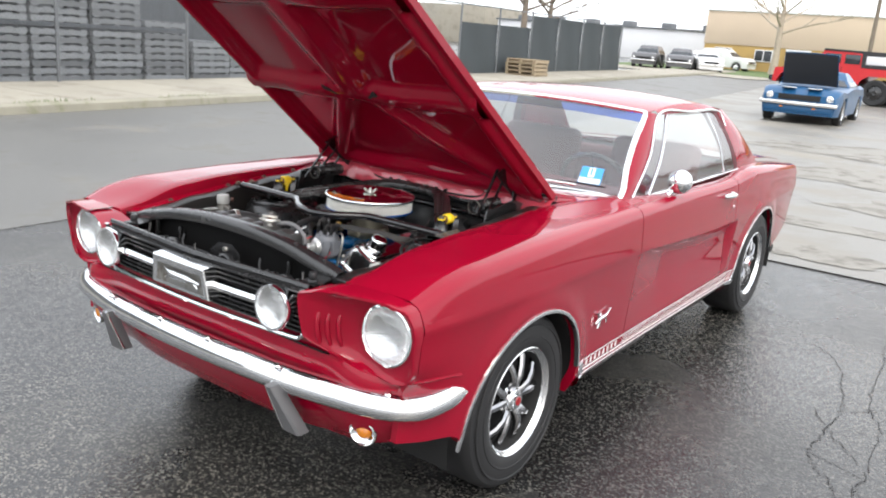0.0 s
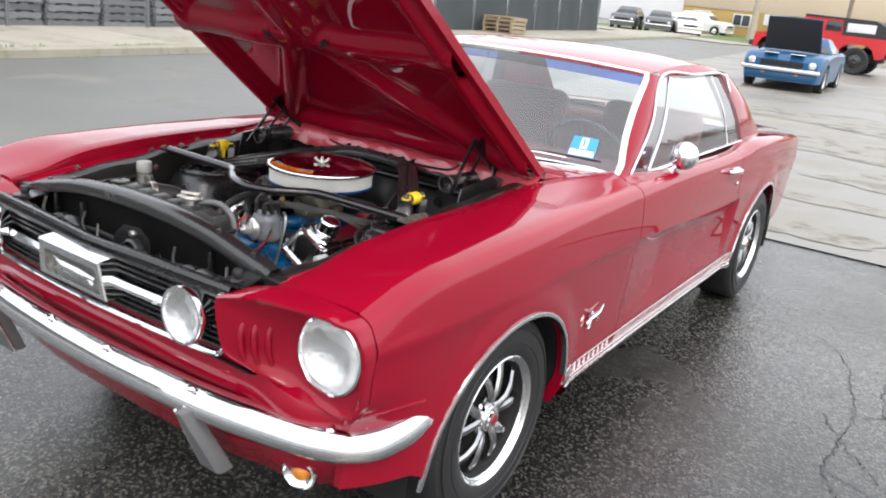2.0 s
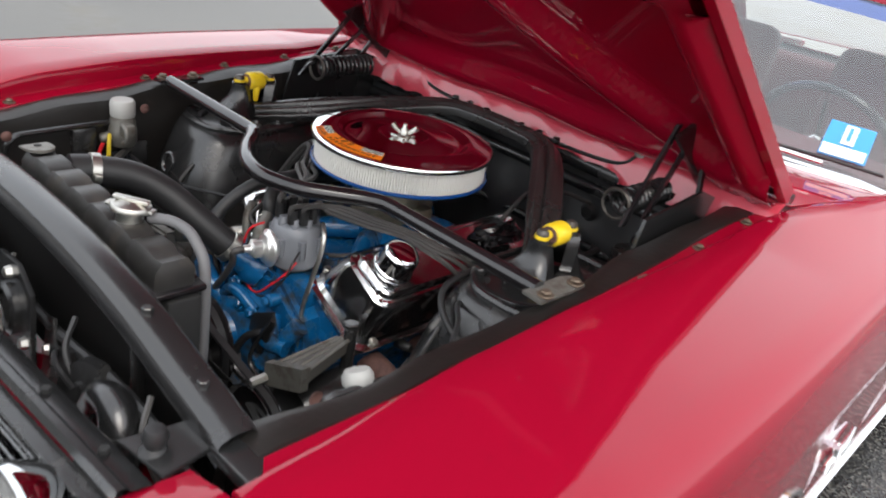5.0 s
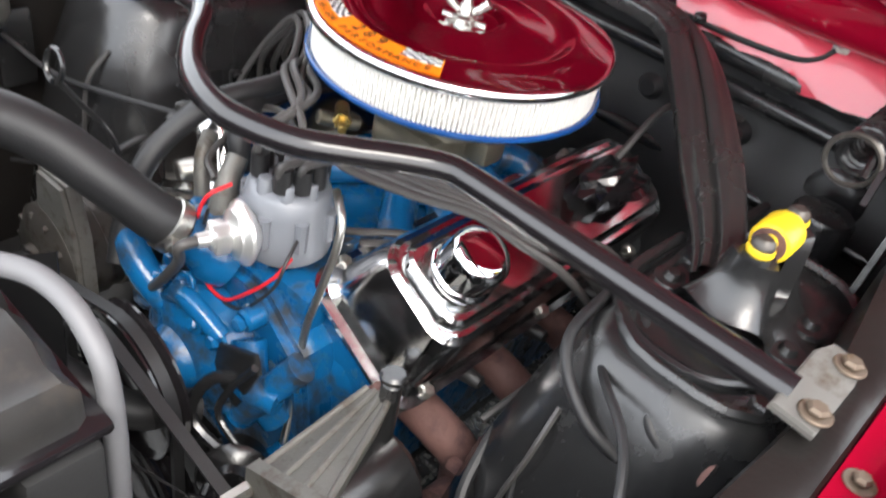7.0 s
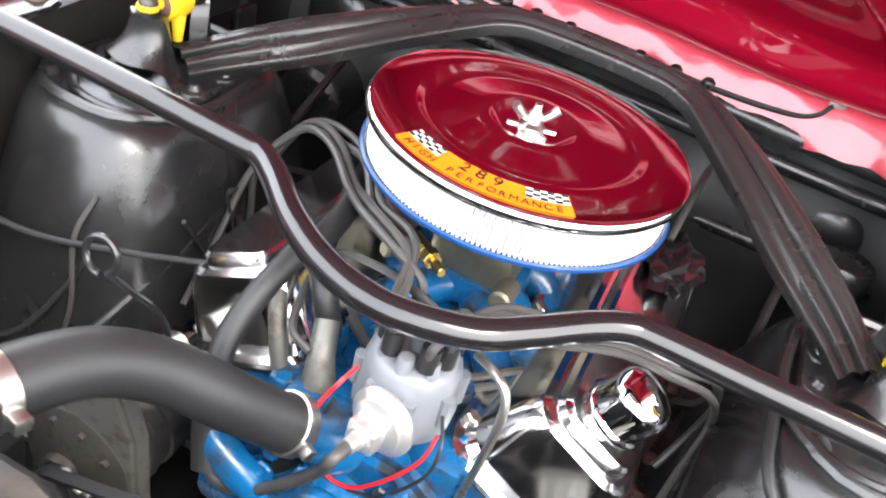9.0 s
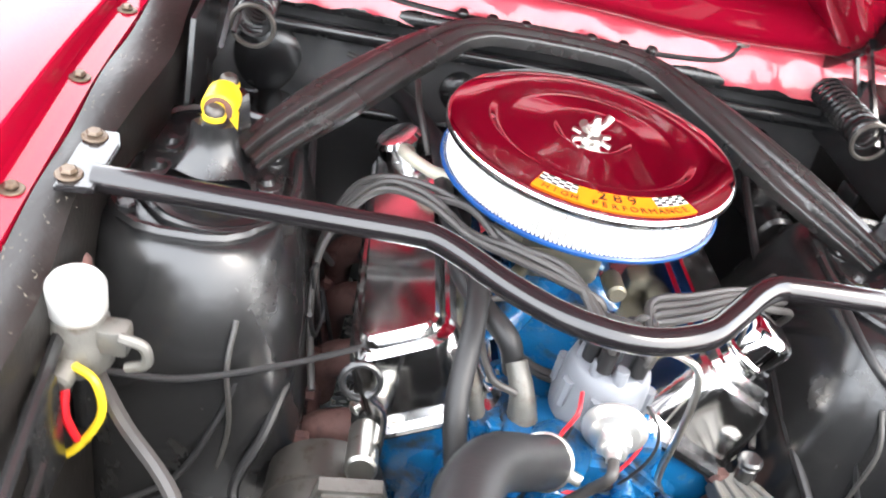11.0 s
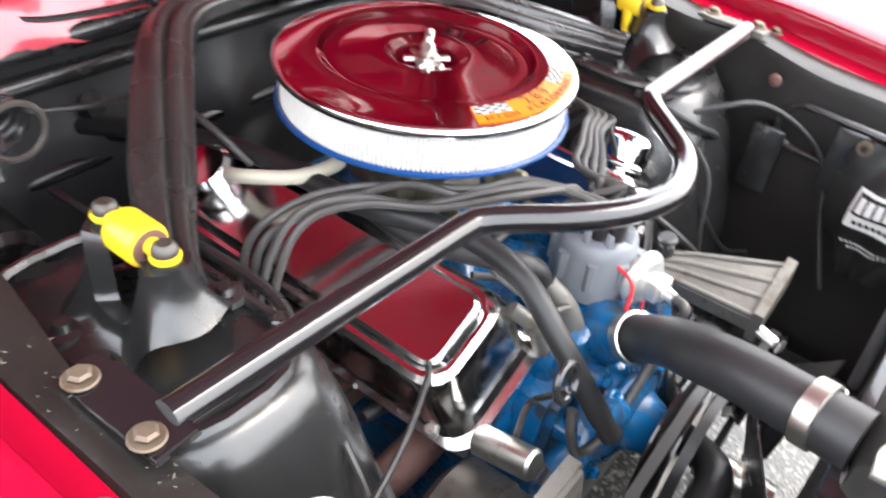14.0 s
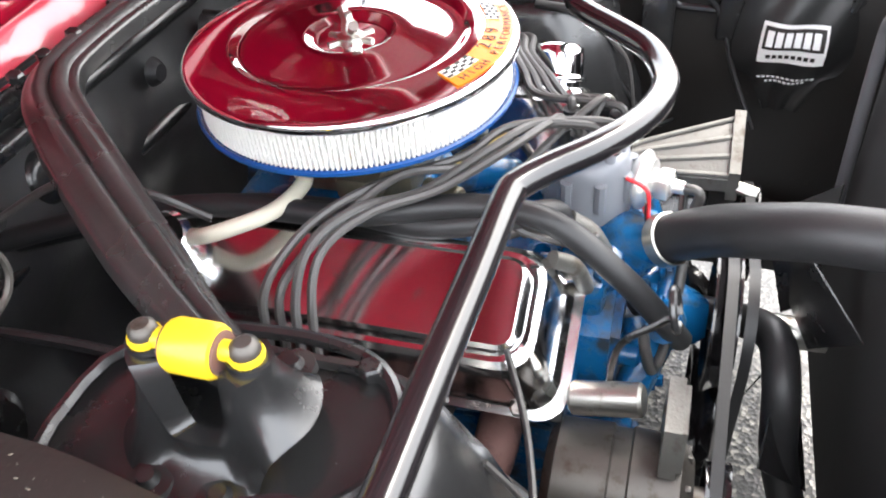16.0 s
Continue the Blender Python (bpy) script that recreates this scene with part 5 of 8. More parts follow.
bm = loft([[(x * 0.94, -0.519 + 0.84 * y * k, 0.829 + z * k2) for y, z in ((-0.036, 0.0), (-0.034, 0.030), (-0.022, 0.044), (0.022, 0.044), (0.034, 0.030), (0.036, 0.0))] for x, k, k2 in [(-0.228, 0.7, 0.6), (-0.222, 0.95, 0.95)] + [(-0.20 + 0.40 * i / 24, 1.0 - 0.07 * (i % 4 == 0), 1.0 - 0.14 * (i % 4 == 0)) for i in range(25)] + [(0.222, 0.95, 0.95), (0.228, 0.7, 0.6)]], True, None, True)
part("radiator_tank", clean_n(bm), TANK, rad)
part("tank_flange", box((0, -0.517, 0.828), (0.445, 0.076, 0.010), 0.004), BLACK_GLOSS, rad)
cap_m = axis_matrix((0.080, -0.514, 0.888), (0, 0.1, 1))
bm = lathe([(0, 0.012), (0.012, 0.013), (0.019, 0.010), (0.026, 0.008), (0.028, 0.005), (0.0275, 0.0), (0.018, -0.004), (0.018, -0.02)], cap_m, 28)
box((0, 0, 0.014), (0.050, 0.011, 0.006), 0.002, cap_m @ pose(0, 0, 0, 0, 0, 40), bm)
for k in (40, 220):
    box((0.029, 0, 0.003), (0.008, 0.016, 0.005), 0.0015, cap_m @ pose(0, 0, 0, 0, 0, k), bm)
tab = [(0.024 * math.cos(t), 0.022 * math.sin(t)) for t in np.linspace(-math.pi / 2, math.pi / 2, 13)] + [(-0.020, 0.022), (-0.020, -0.022)]
part("tank_tab", plate(tab, 0.004, pose(-0.206, -0.520, 0.872, 0, -4, 4), 0.001), ALU, rad, "dull grey metal tab on the tank's end")
part("tab_hole", lathe([(0, 0.0052), (0.005, 0.0052), (0.006, 0.004)], pose(-0.212, -0.520, 0.872, 0, -4, 4), 14), DARK, rad)
part("radiator_cap", bm, STEEL, rad, "dull plated radiator cap")
part("overflow_pipe", tube([(0.096, -0.494, 0.878), (0.134, -0.476, 0.882), (0.174, -0.470, 0.870), (0.204, -0.472, 0.82), (0.212, -0.478, 0.60)], 0.0078, 12), TRIM_GREY, rad)
neck = [(-0.040, -0.268, 0.714), (-0.050, -0.286, 0.732), (-0.080, -0.318, 0.768), (-0.118, -0.352, 0.804), (-0.145, -0.395, 0.830), (-0.163, -0.452, 0.843), (-0.170, -0.490, 0.846)]
hose = part("radiator_hose", tube(neck, 0.025, 18, radii=[0.026, 0.025, 0.025, 0.025, 0.025, 0.025, 0.026]), RUBBER, car, "thick black upper radiator hose")
for p, d in ((V(-0.163, -0.455, 0.8435), V(-0.22, -1, 0.15)), (V(-0.044, -0.274, 0.720), V(-0.4, -0.7, 0.7))):
    m = axis_matrix(p, d)
    bm = lathe([(0.0262, -0.008), (0.0285, -0.007), (0.0285, 0.007), (0.0262, 0.008)], m, 28)
    box((0.032, 0, 0), (0.014, 0.012, 0.012), 0.002, m, bm)
    part("hose_clamp", bm, STEEL, hose)
part("thermostat_housing", lathe([(0.036, -0.02), (0.036, 0.004), (0.030, 0.012), (0.024, 0.03), (0.023, 0.05)], axis_matrix((-0.022, -0.240, 0.690), (-0.45, -0.7, 0.55)), 24), BLUE, car)

# front of the bay: hood latch panel, deflector and horn
panel_y = table([(-0.5, -0.690), (-0.37, -0.697), (-0.2, -0.707), (0, -0.722), (0.2, -0.707), (0.37, -0.697), (0.5, -0.690)])
rings = [[(x, panel_y(x) + o, 0.802 + h) for o, h in ((0.004, -0.030), (0.000, -0.004), (-0.004, 0.0), (-0.024, 0.003), (-0.030, 0.010), (-0.038, 0.010), (-0.042, 0.000))] for x in np.linspace(-0.485, 0.485, 33)]
panel = part("latch_panel", clean_n(loft(rings)), BLACK_SATIN, car, "black grille top panel")
for x in (-0.42, -0.30, -0.18, 0.18, 0.30, 0.42):
    part("panel_bolt", cyl((x, panel_y(x) - 0.016, 0.803), (x, panel_y(x) - 0.016, 0.810), 0.006, seg=6, bevel=0.001), DARK, panel)
part("air_deflector", sheet(lambda u, v: V(-0.545 + 1.09 * u, -0.725 + 0.125 * v, 0.63 - 0.06 * v), 9, 4, 0.004), WELL, car)
latch_m = pose(0.035, -0.660, 0.700, 84, 0, 0)
latch = part("hood_latch", plate([(-0.085, 0.0), (0.085, 0.0), (0.065, 0.10), (0.02, 0.125), (-0.04, 0.12), (-0.075, 0.09)], 0.006, latch_m, 0.002), BLACK_SATIN, car, "black hood latch plate")
part("latch_ring", lathe([(0.026, -0.010), (0.026, 0.004), (0.031, 0.010), (0.037, 0.006), (0.037, -0.006)], latch_m @ pose(0.005, 0.055, 0.008), 24), BLACK_SATIN, latch)
part("latch_hole", lathe([(0, 0.001), (0.026, 0.001)], latch_m @ pose(0.005, 0.055, 0.006), 20), DARK, latch)
for q in ((-0.06, 0.03), (0.06, 0.03), (0.0, 0.105)):
    part("latch_bolt", lathe([(0, 0.008), (0.007, 0.008), (0.009, 0.0)], latch_m @ pose(q[0], q[1], 0.006), 6), STEEL, latch)
part("latch_spring", tube([(0.035 + 0.012 * math.cos(t), -0.675, 0.715 + 0.0016 * t + 0.012 * math.sin(t)) for t in np.linspace(0, 30, 80)], 0.002, 5, smooth=0), STEEL, latch)
for x in (-0.30, 0.25):
    bm = tube([(x, -0.655, 0.720), (x + 0.03, -0.650, 0.760), (x + 0.070, -0.650, 0.765), (x + 0.092, -0.655, 0.730), (x + 0.07, -0.660, 0.690)], 0.02, 14, radii=[0.014, 0.018, 0.022, 0.028, 0.040])
    horn = part("horn", bm, BLACK_SATIN, car, "black coiled horn")
    part("horn_body", lathe([(0, 0.024), (0.012, 0.024), (0.014, 0.018), (0.037, 0.016), (0.043, 0.0), (0.037, -0.014), (0, -0.014)], axis_matrix((x - 0.012, -0.645, 0.735), (0.3, -1, 0.5)), 26), BLACK_SATIN, horn)
    part("horn_wire", tube([(x - 0.01, -0.665, 0.75), (x - 0.03, -0.675, 0.775), (x - 0.07, -0.660, 0.765), (x - 0.12, -0.640, 0.72)], 0.0035, 6), RUBBER, horn)
part("front_loom", tube([(-0.49, -0.640, 0.765), (-0.35, -0.635, 0.745), (-0.15, -0.632, 0.760), (0.1, -0.632, 0.750), (0.3, -0.628, 0.765), (0.47, -0.635, 0.760)], 0.007, 8), RUBBER, car)
for x in (-0.44, 0.44):
    part("rubber_stop", lathe([(0, 0.030), (0.010, 0.028), (0.014, 0.018), (0.010, 0.006), (0.018, 0.0)], axis_matrix((x, -0.668, 0.800), (0, 0, 1)), 16), RUBBER, car)
    part("corner_bracket", plate([(0, 0), (0.075, 0.01), (0.07, 0.075), (0.02, 0.065)], 0.005, pose(x - 0.035, -0.69, 0.795, 8, 0, 0), 0.001), BLACK_SATIN, car)

# engine block, heads, intake
bm = box((0, 0.05, 0.50), (0.34, 0.50, 0.26), 0.03)
engine = part("engine_block", bm, BLUE, car, "blue painted V8 engine block")
part("oil_pan", box((0, 0.05, 0.32), (0.26, 0.50, 0.14), 0.03), BLACK_SATIN, engine)
intake = box((0, 0.03, 0.655), (0.20, 0.44, 0.07), 0.02)
for s in (1, -1):
    for y in (-0.11, -0.01, 0.09, 0.19):
        tube([(s * 0.02, 0.066 + (y - 0.05) * 0.4, 0.71), (s * 0.06, 0.066 + (y - 0.05) * 0.75, 0.705), (s * 0.115, y, 0.665)], 0.022, 10, intake)
    box((s * 0.075, -0.185, 0.672), (0.06, 0.07, 0.05), 0.012, bm=intake)
box((0, 0.066, 0.715), (0.12, 0.15, 0.04), 0.012, bm=intake)
box((-0.03, -0.20, 0.675), (0.10, 0.07, 0.06), 0.014, bm=intake)
for x, y in ((-0.085, -0.175), (0.085, -0.175), (-0.09, -0.06), (0.09, -0.06), (-0.09, 0.16), (0.09, 0.16), (0.025, -0.215), (-0.085, -0.215)):
    cyl((x, y, 0.68), (x, y, 0.702), 0.010, seg=6, bevel=0.002, bm=intake)
for x, y, r in ((-0.075, -0.15, 0.016), (0.06, -0.13, 0.014)):
    lathe([(r, 0), (r, 0.025), (r * 0.6, 0.025), (r * 0.6, 0.012), (0, 0.012)], axis_matrix((x, y, 0.688), (0, 0, 1)), 14, intake)
part("intake_manifold", intake, BLUE, engine)
for s in (1, -1):
    head_m = Matrix.Translation((s * 0.160, 0.045, 0.681)) @ pose(0, 0, 0, 0, s * 28, 0)
    head = part("cylinder_head", box((0, 0, -0.085), (0.155, 0.475, 0.11), 0.012, head_m), BLUE, engine)
    # pressed valve cover: flange, flared wall and a raised flat top
    rings = []
    for z, hx, hy, r in ((-0.024, 0.086, 0.246, 0.030), (-0.018, 0.086, 0.246, 0.030), (-0.016, 0.078, 0.236, 0.030), (-0.008, 0.073, 0.230, 0.030), (0.046, 0.066, 0.222, 0.032), (0.062, 0.060, 0.216, 0.032), (0.066, 0.054, 0.210, 0.030), (0.066, 0.049, 0.205, 0.028), (0.075, 0.045, 0.200, 0.018), (0.078, 0.041, 0.196, 0.014)):
        ring = []
        for qx, qy, a0 in ((hx - r, hy - r, 0), (-hx + r, hy - r, 90), (-hx + r, -hy + r, 180), (hx - r, -hy + r, 270)):
            ring += [head_m @ V(qx + r * math.cos(radians(a0 + k)), qy + r * math.sin(radians(a0 + k)), z) for k in (0, 18, 36, 54, 72, 90)]
        rings.append(ring)
    bm = loft(rings, True)
    bm.verts.ensure_lookup_table()
    bm.faces.new(bm.verts[-24:])
    vc = part("valve_cover", clean_n(bm), CHROME_WORN, engine, "chrome valve cover with brown stains at its edge", angle=28)
    for y in (-0.20, 0.0, 0.20):
        for q in (-0.079, 0.079):
            p = head_m @ V(q, y, -0.018)
            part("cover_bolt", cyl(p, head_m @ V(q, y, -0.008), 0.008, seg=6, bevel=0.002), STEEL, vc)
    part("cover_gasket", box((0, 0, -0.028), (0.165, 0.485, 0.006), 0.002, head_m), DARK, vc)
    # exhaust manifold and plugs
    for y in (-0.135, -0.015, 0.105, 0.225):
        p = head_m @ V(s * 0.078, y - 0.04, -0.085)
        bm = tube([p, p + V(s * 0.045, 0, -0.006), p + V(s * 0.075, 0.012, -0.035), p + V(s * 0.08, 0.02, -0.10)], 0.024, 12)
        part("exhaust_runner", bm, RUST, engine, "rusty cast exhaust manifold runner")
        q = head_m @ V(s * 0.078, y + 0.015, -0.055)
        bm = cyl(q, q + V(s * 0.035, 0, 0.005), 0.011, 0.008, 12, 0.002)
        part("spark_plug_boot", bm, RUBBER, engine)
    part("exhaust_log", tube([(s * 0.285, -0.17, 0.50), (s * 0.292, 0.0, 0.495), (s * 0.292, 0.2, 0.48), (s * 0.28, 0.28, 0.42)], 0.030, 12), RUST, engine)
    for k in range(6):
        part("exhaust_bolt", cyl((s * 0.27, -0.15 + k * 0.07, 0.56), (s * 0.288, -0.15 + k * 0.07, 0.562), 0.009, seg=6, bevel=0.002), RUST, engine)

# oil filler on the driver's cover, breather pipe on the other
cm = Matrix.Translation((0.160, 0.045, 0.681)) @ pose(0, 0, 0, 0, 28, 0) @ pose(0.0, -0.160, 0.076)
part("oil_filler_cap", lathe([(0.029, 0.0), (0.029, 0.008), (0.0355, 0.010), (0.0365, 0.013), (0.0355, 0.016), (0.0325, 0.018), (0.0318, 0.042), (0.0305, 0.049), (0.026, 0.054), (0.018, 0.056), (0, 0.0565)], cm, 48), CHROME, engine, "chrome oil filler cap")
part("breather_tube", tube([(-0.185, 0.20, 0.765), (-0.205, 0.15, 0.79), (-0.165, 0.10, 0.795), (-0.12, 0.085, 0.80), (-0.10, 0.10, 0.80)], 0.0085, 10), TAN, car, "aged off-white tube over the valve cover")
bm = lathe([(0.030, 0), (0.030, 0.012), (0.034, 0.016), (0.034, 0.034), (0.028, 0.040), (0.0, 0.041)], Matrix.Translation((-0.160, 0.045, 0.681)) @ pose(0, 0, 0, 0, -28, 0) @ pose(0.0, 0.16, 0.076), 28)
part("breather_cap", bm, CHROME_WORN, engine)

# carburettor and air cleaner
bm = box((0, 0.066, 0.755), (0.10, 0.14, 0.05), 0.012)
lathe([(0.066, 0.0), (0.064, 0.02), (0.060, 0.045), (0.060, 0.05)], axis_matrix((0, 0.066, 0.775), (0, 0, 1)), 24, bm)
box((-0.06, 0.05, 0.762), (0.04, 0.05, 0.03), 0.008, bm=bm)
box((0.062, 0.08, 0.760), (0.04, 0.04, 0.035), 0.008, bm=bm)
cyl((0.055, -0.02, 0.765), (0.055, -0.06, 0.768), 0.012, seg=12, bevel=0.003, bm=bm)
cyl((-0.05, -0.02, 0.760), (-0.075, -0.065, 0.770), 0.009, seg=12, bevel=0.002, bm=bm)
part("carburettor", bm, CARB, car, "gold-toned carburettor under the air cleaner")
bm = cyl((-0.052, -0.050, 0.790), (-0.026, -0.074, 0.796), 0.0085, seg=14, bevel=0.0015)
cyl((-0.026, -0.074, 0.796), (-0.016, -0.083, 0.798), 0.0105, seg=6, bevel=0.001, bm=bm)
cyl((-0.016, -0.083, 0.798), (0.000, -0.098, 0.801), 0.005, seg=10, bevel=0.001, bm=bm)
part("fuel_fitting", bm, mat("bright_brass", (0.52, 0.38, 0.13), rough=0.28, metal=1.0, vary=0.15, scale=40), car, "bright brass fuel fitting")
AC = pose(0.003, 0.066, 0.006)
cleaner = part("air_cleaner", lathe([(0.050, 0.822), (0.11, 0.820), (0.150, 0.833), (0.162, 0.836), (0.1700, 0.8375), (0.1722, 0.8395), (0.1722, 0.8430), (0.1700, 0.8450), (0.1678, 0.8435), (0.1660, 0.8405), (0.05, 0.8405)], AC, 72), BLUE_RIM, car, "round chrome air cleaner with white paper element")
rings = []
for z, k in ((0.841, 1.0), (0.890, 1.0)):
    fold = (0.1650, 0.1640, 0.1585, 0.1640)
    rings.append([AC @ V(fold[n % 4] * math.cos(math.pi * n / 400), fold[n % 4] * math.sin(math.pi * n / 400), z) for n in range(800)])
part("filter_element", clean_n(loft(rings, True)), WHITE_PAPER, cleaner, "pleated white paper filter element", smooth=False)
rings = []
bm = bmesh.new()
for n in range(72):
    for sgn in (1, -1):
        pts = [AC @ V(0.1682 * math.cos(2 * math.pi * (n + sgn * q * 1.5) / 72), 0.1682 * math.sin(2 * math.pi * (n + sgn * q * 1.5) / 72), 0.846 + 0.042 * q) for q in (0, 0.5, 1)]
        for a, b in zip(pts, pts[1:]):
            d = (b - a).cross(a - V(0.003, 0.066, a.z)).normalized() * 0.0004
            bm.faces.new([bm.verts.new(p) for p in (a - d, b - d, b + d, a + d)])
part("filter_screen", bm, WHITE_PAPER, cleaner, smooth=False)
lid = [(0.1635, 0.884), (0.1730, 0.884), (0.1750, 0.8865), (0.1750, 0.892), (0.1730, 0.8955), (0.169, 0.8975), (0.145, 0.9005), (0.128, 0.9025), (0.124, 0.9015), (0.118, 0.8955), (0.112, 0.8935), (0.10, 0.8945), (0.065, 0.8985), (0.050, 0.9005), (0.046, 0.8998), (0.040, 0.8935), (0.034, 0.8925), (0.0, 0.8925)]
part("cleaner_lid", lathe(lid, AC, 96), CHROME, cleaner, "mirror chrome lid", angle=60)
bm = lathe([(0.014, 0.8925), (0.014, 0.896), (0.009, 0.899), (0.008, 0.909), (0.005, 0.912), (0.004, 0.920), (0, 0.920)], AC, 16)
for a in (35, 215):
    d = V(math.cos(radians(a)), math.sin(radians(a)), 0)
    p = V(0.003, 0.066, 0.908)
    tube([p + d * 0.006, p + d * 0.016 + V(0, 0, 0.006), p + d * 0.024 + V(0, 0, 0.014)], 0.004, 8, bm, radii=[0.004, 0.005, 0.0055])
part("wing_nut", bm, STEEL, cleaner)
for a in (20, 80, 140, 200, 260, 320):
    part("nut_washer_tab", box((0.020, 0, 0.8935), (0.013, 0.006, 0.003), 0.0012, AC @ pose(0, 0, 0, 0, 0, a)), STEEL, cleaner)
# the orange sticker: bent along the lid's rim, with two chequered ends


def rim_pt(a, r):
    return AC @ V(r * math.cos(radians(a)), r * math.sin(radians(a)), 0.9036 - 0.0048 * (r - 0.128) / 0.044)


A0, A1 = 237.0, 303.0
decal = part("cleaner_sticker", sheet(lambda u, v: rim_pt(A0 + (A1 - A0) * u, 0.139 + 0.029 * v), 30, 3), ORANGE, cleaner, "orange sticker with chequered flags and black letters")
for a in (A0 + 0.5, A1 - 16.5):
    part("sticker_flag", sheet(lambda u, v: rim_pt(a + 16 * u, 0.140 + 0.014 * v) + V(0, 0, 0.0006), 6, 2), WHITE_INK, decal)
    bm = bmesh.new()
    for i in range(6):
        for j in range(4):
            if (i + j) % 2:
                q = [rim_pt(a + 16 * (i + du) / 6, 0.140 + 0.014 * (j + dv) / 4) + V(0, 0, 0.0011) for du, dv in ((0, 0), (1, 0), (1, 1), (0, 1))]
                bm.faces.new([bm.verts.new(p) for p in q])
    part("flag_check", bm, INK, decal, smooth=False)


def rim_text(words, size, r, mid_a, step, owner):
    for n, ch in enumerate(words):
        if ch == " ":
            continue
        a = mid_a + (n - (len(words) - 1) / 2) * step
        p = rim_pt(a, r) + V(0, 0, 0.0008)
        text_mesh(ch, size, Matrix.Translation(p) @ pose(0, 0, 0, 0, 0, a + 90), owner, INK, "sticker_letter", 0.0002)


rim_text("289", 0.021, 0.1475, 270, 6.4, decal)
rim_text("HIGH PERFORMANCE", 0.0125, 0.1615, 270, 3.75, decal)

# distributor, its vacuum can and leads
DX, DY, DZ = 0.022, -0.183, 0.026
dist = part("distributor", lathe([(0.020, 0.60), (0.022, 0.66), (0.034, 0.668), (0.040, 0.674), (0.041, 0.700), (0.036, 0.704)], axis_matrix((DX, DY, DZ), (0, 0, 1)), 28), ALU, car, "grey-capped distributor with vacuum advance")
bm = lathe([(0.048, 0.682), (0.0495, 0.700), (0.047, 0.706), (0.0455, 0.735), (0.042, 0.750), (0.034, 0.757), (0, 0.758)], axis_matrix((DX, DY, DZ), (0, 0, 1)), 36)
cap_ob = part("distributor_cap", bm, CAP_GREY, dist)
for k in range(8):
    a = 2 * math.pi * (k + 0.5) / 8
    q = V(DX + 0.0465 * math.cos(a), DY + 0.0465 * math.sin(a), 0.702 + DZ)
    part("cap_rib", tube([q, q + V(0, 0, 0.034)], 0.007, 8, smooth=0), CAP_GREY, cap_ob)
for k in range(9):
    a = 2 * math.pi * k / 8
    p = V(DX + 0.030 * math.cos(a) * (k < 8), DY + 0.030 * math.sin(a) * (k < 8), 0.748 + DZ)
    part("cap_tower", cyl(p, p + V(0, 0, 0.022 + 0.012 * (k == 8)), 0.009, 0.0075, 10, 0.001), CAP_GREY, cap_ob)
vm = axis_matrix((0.026, -0.240, 0.742), (-0.25, -1, 0.05))
bm = lathe([(0, -0.012), (0.018, -0.012), (0.029, -0.004), (0.033, 0.0), (0.033, 0.003), (0.0325, 0.004), (0.026, 0.008), (0.025, 0.011), (0.014, 0.015), (0.013, 0.032), (0.011, 0.034), (0.008, 0.034), (0.007, 0.046), (0, 0.046)], vm, 32)
box((0, 0, 0.024), (0.030, 0.024, 0.016), 0.003, vm, bm)
box((0, 0.0, -0.03), (0.016, 0.006, 0.05), 0.002, vm, bm)
part("vacuum_advance", bm, mat("bright_zinc", (0.80, 0.80, 0.78), rough=0.32, metal=0.8, vary=0.08, scale=30), dist)
lead_rnd = random.Random(5)
for k in range(8):
    sx, q = (1, k) if k < 4 else (-1, k - 4)
    a = math.pi * (0.5 - sx * (0.2 + 0.2 * q))
    p = V(DX + 0.030 * math.cos(a), DY + 0.030 * math.sin(a), 0.766 + DZ)
    y = (-0.135, -0.015, 0.105, 0.225)[q] + 0.015
    o = lead_rnd.uniform(-0.010, 0.010)
    if sx < 0:
        pts = [p, p + V(-0.004, 0.004, 0.034), V(-0.030, -0.142 + 0.010 * q, 0.832 + 0.3 * o), V(-0.085, -0.110 + 0.012 * q, 0.828 + o), V(-0.130, -0.060 + 0.016 * q, 0.822 - o), V(-0.178, -0.012 + 0.014 * q, 0.818 + 0.6 * o), V(-0.226, 0.018 + 0.012 * q, 0.806 + o), V(-0.262, 0.020 + 0.016 * q, 0.775), V(-0.290, 0.004 + 0.020 * q, 0.715 + o), V(-0.292, (y + 0.05) / 2, 0.66), V(-0.275, y, 0.610)]
    else:
        pts = [p, p + V(0.004, 0, 0.028), V(0.066, -0.150 + 0.010 * q, 0.808 + 0.4 * o), V(0.125, -0.120 + 0.010 * q, 0.802 + 0.5 * o), V(0.180, -0.088 + 0.008 * q, 0.800 + 0.4 * o), V(0.232, -0.078 + 0.012 * q, 0.796), V(0.278, -0.045 + 0.022 * q, 0.765 + o), V(0.300, 0.0 + 0.03 * q, 0.70), V(0.292, (y + 0.05) / 2, 0.65), V(0.275, y, 0.610)]
    part("spark_plug_lead", tube(pts, 0.0045, 8), WIRE, car, "grey spark plug lead")
    part("lead_boot", tube([p + V(0, 0, -0.004), p + V(0, 0, 0.022)], 0.009, 10, smooth=0), RUBBER, dist)
part("coil_lead", tube([(DX, DY, 0.785 + DZ), (DX + 0.01, DY - 0.005, 0.832), (-0.05, -0.13, 0.80), (-0.11, -0.12, 0.775), (-0.10, -0.19, 0.745), (-0.07, -0.205, 0.735)], 0.0042, 8), WIRE, car)
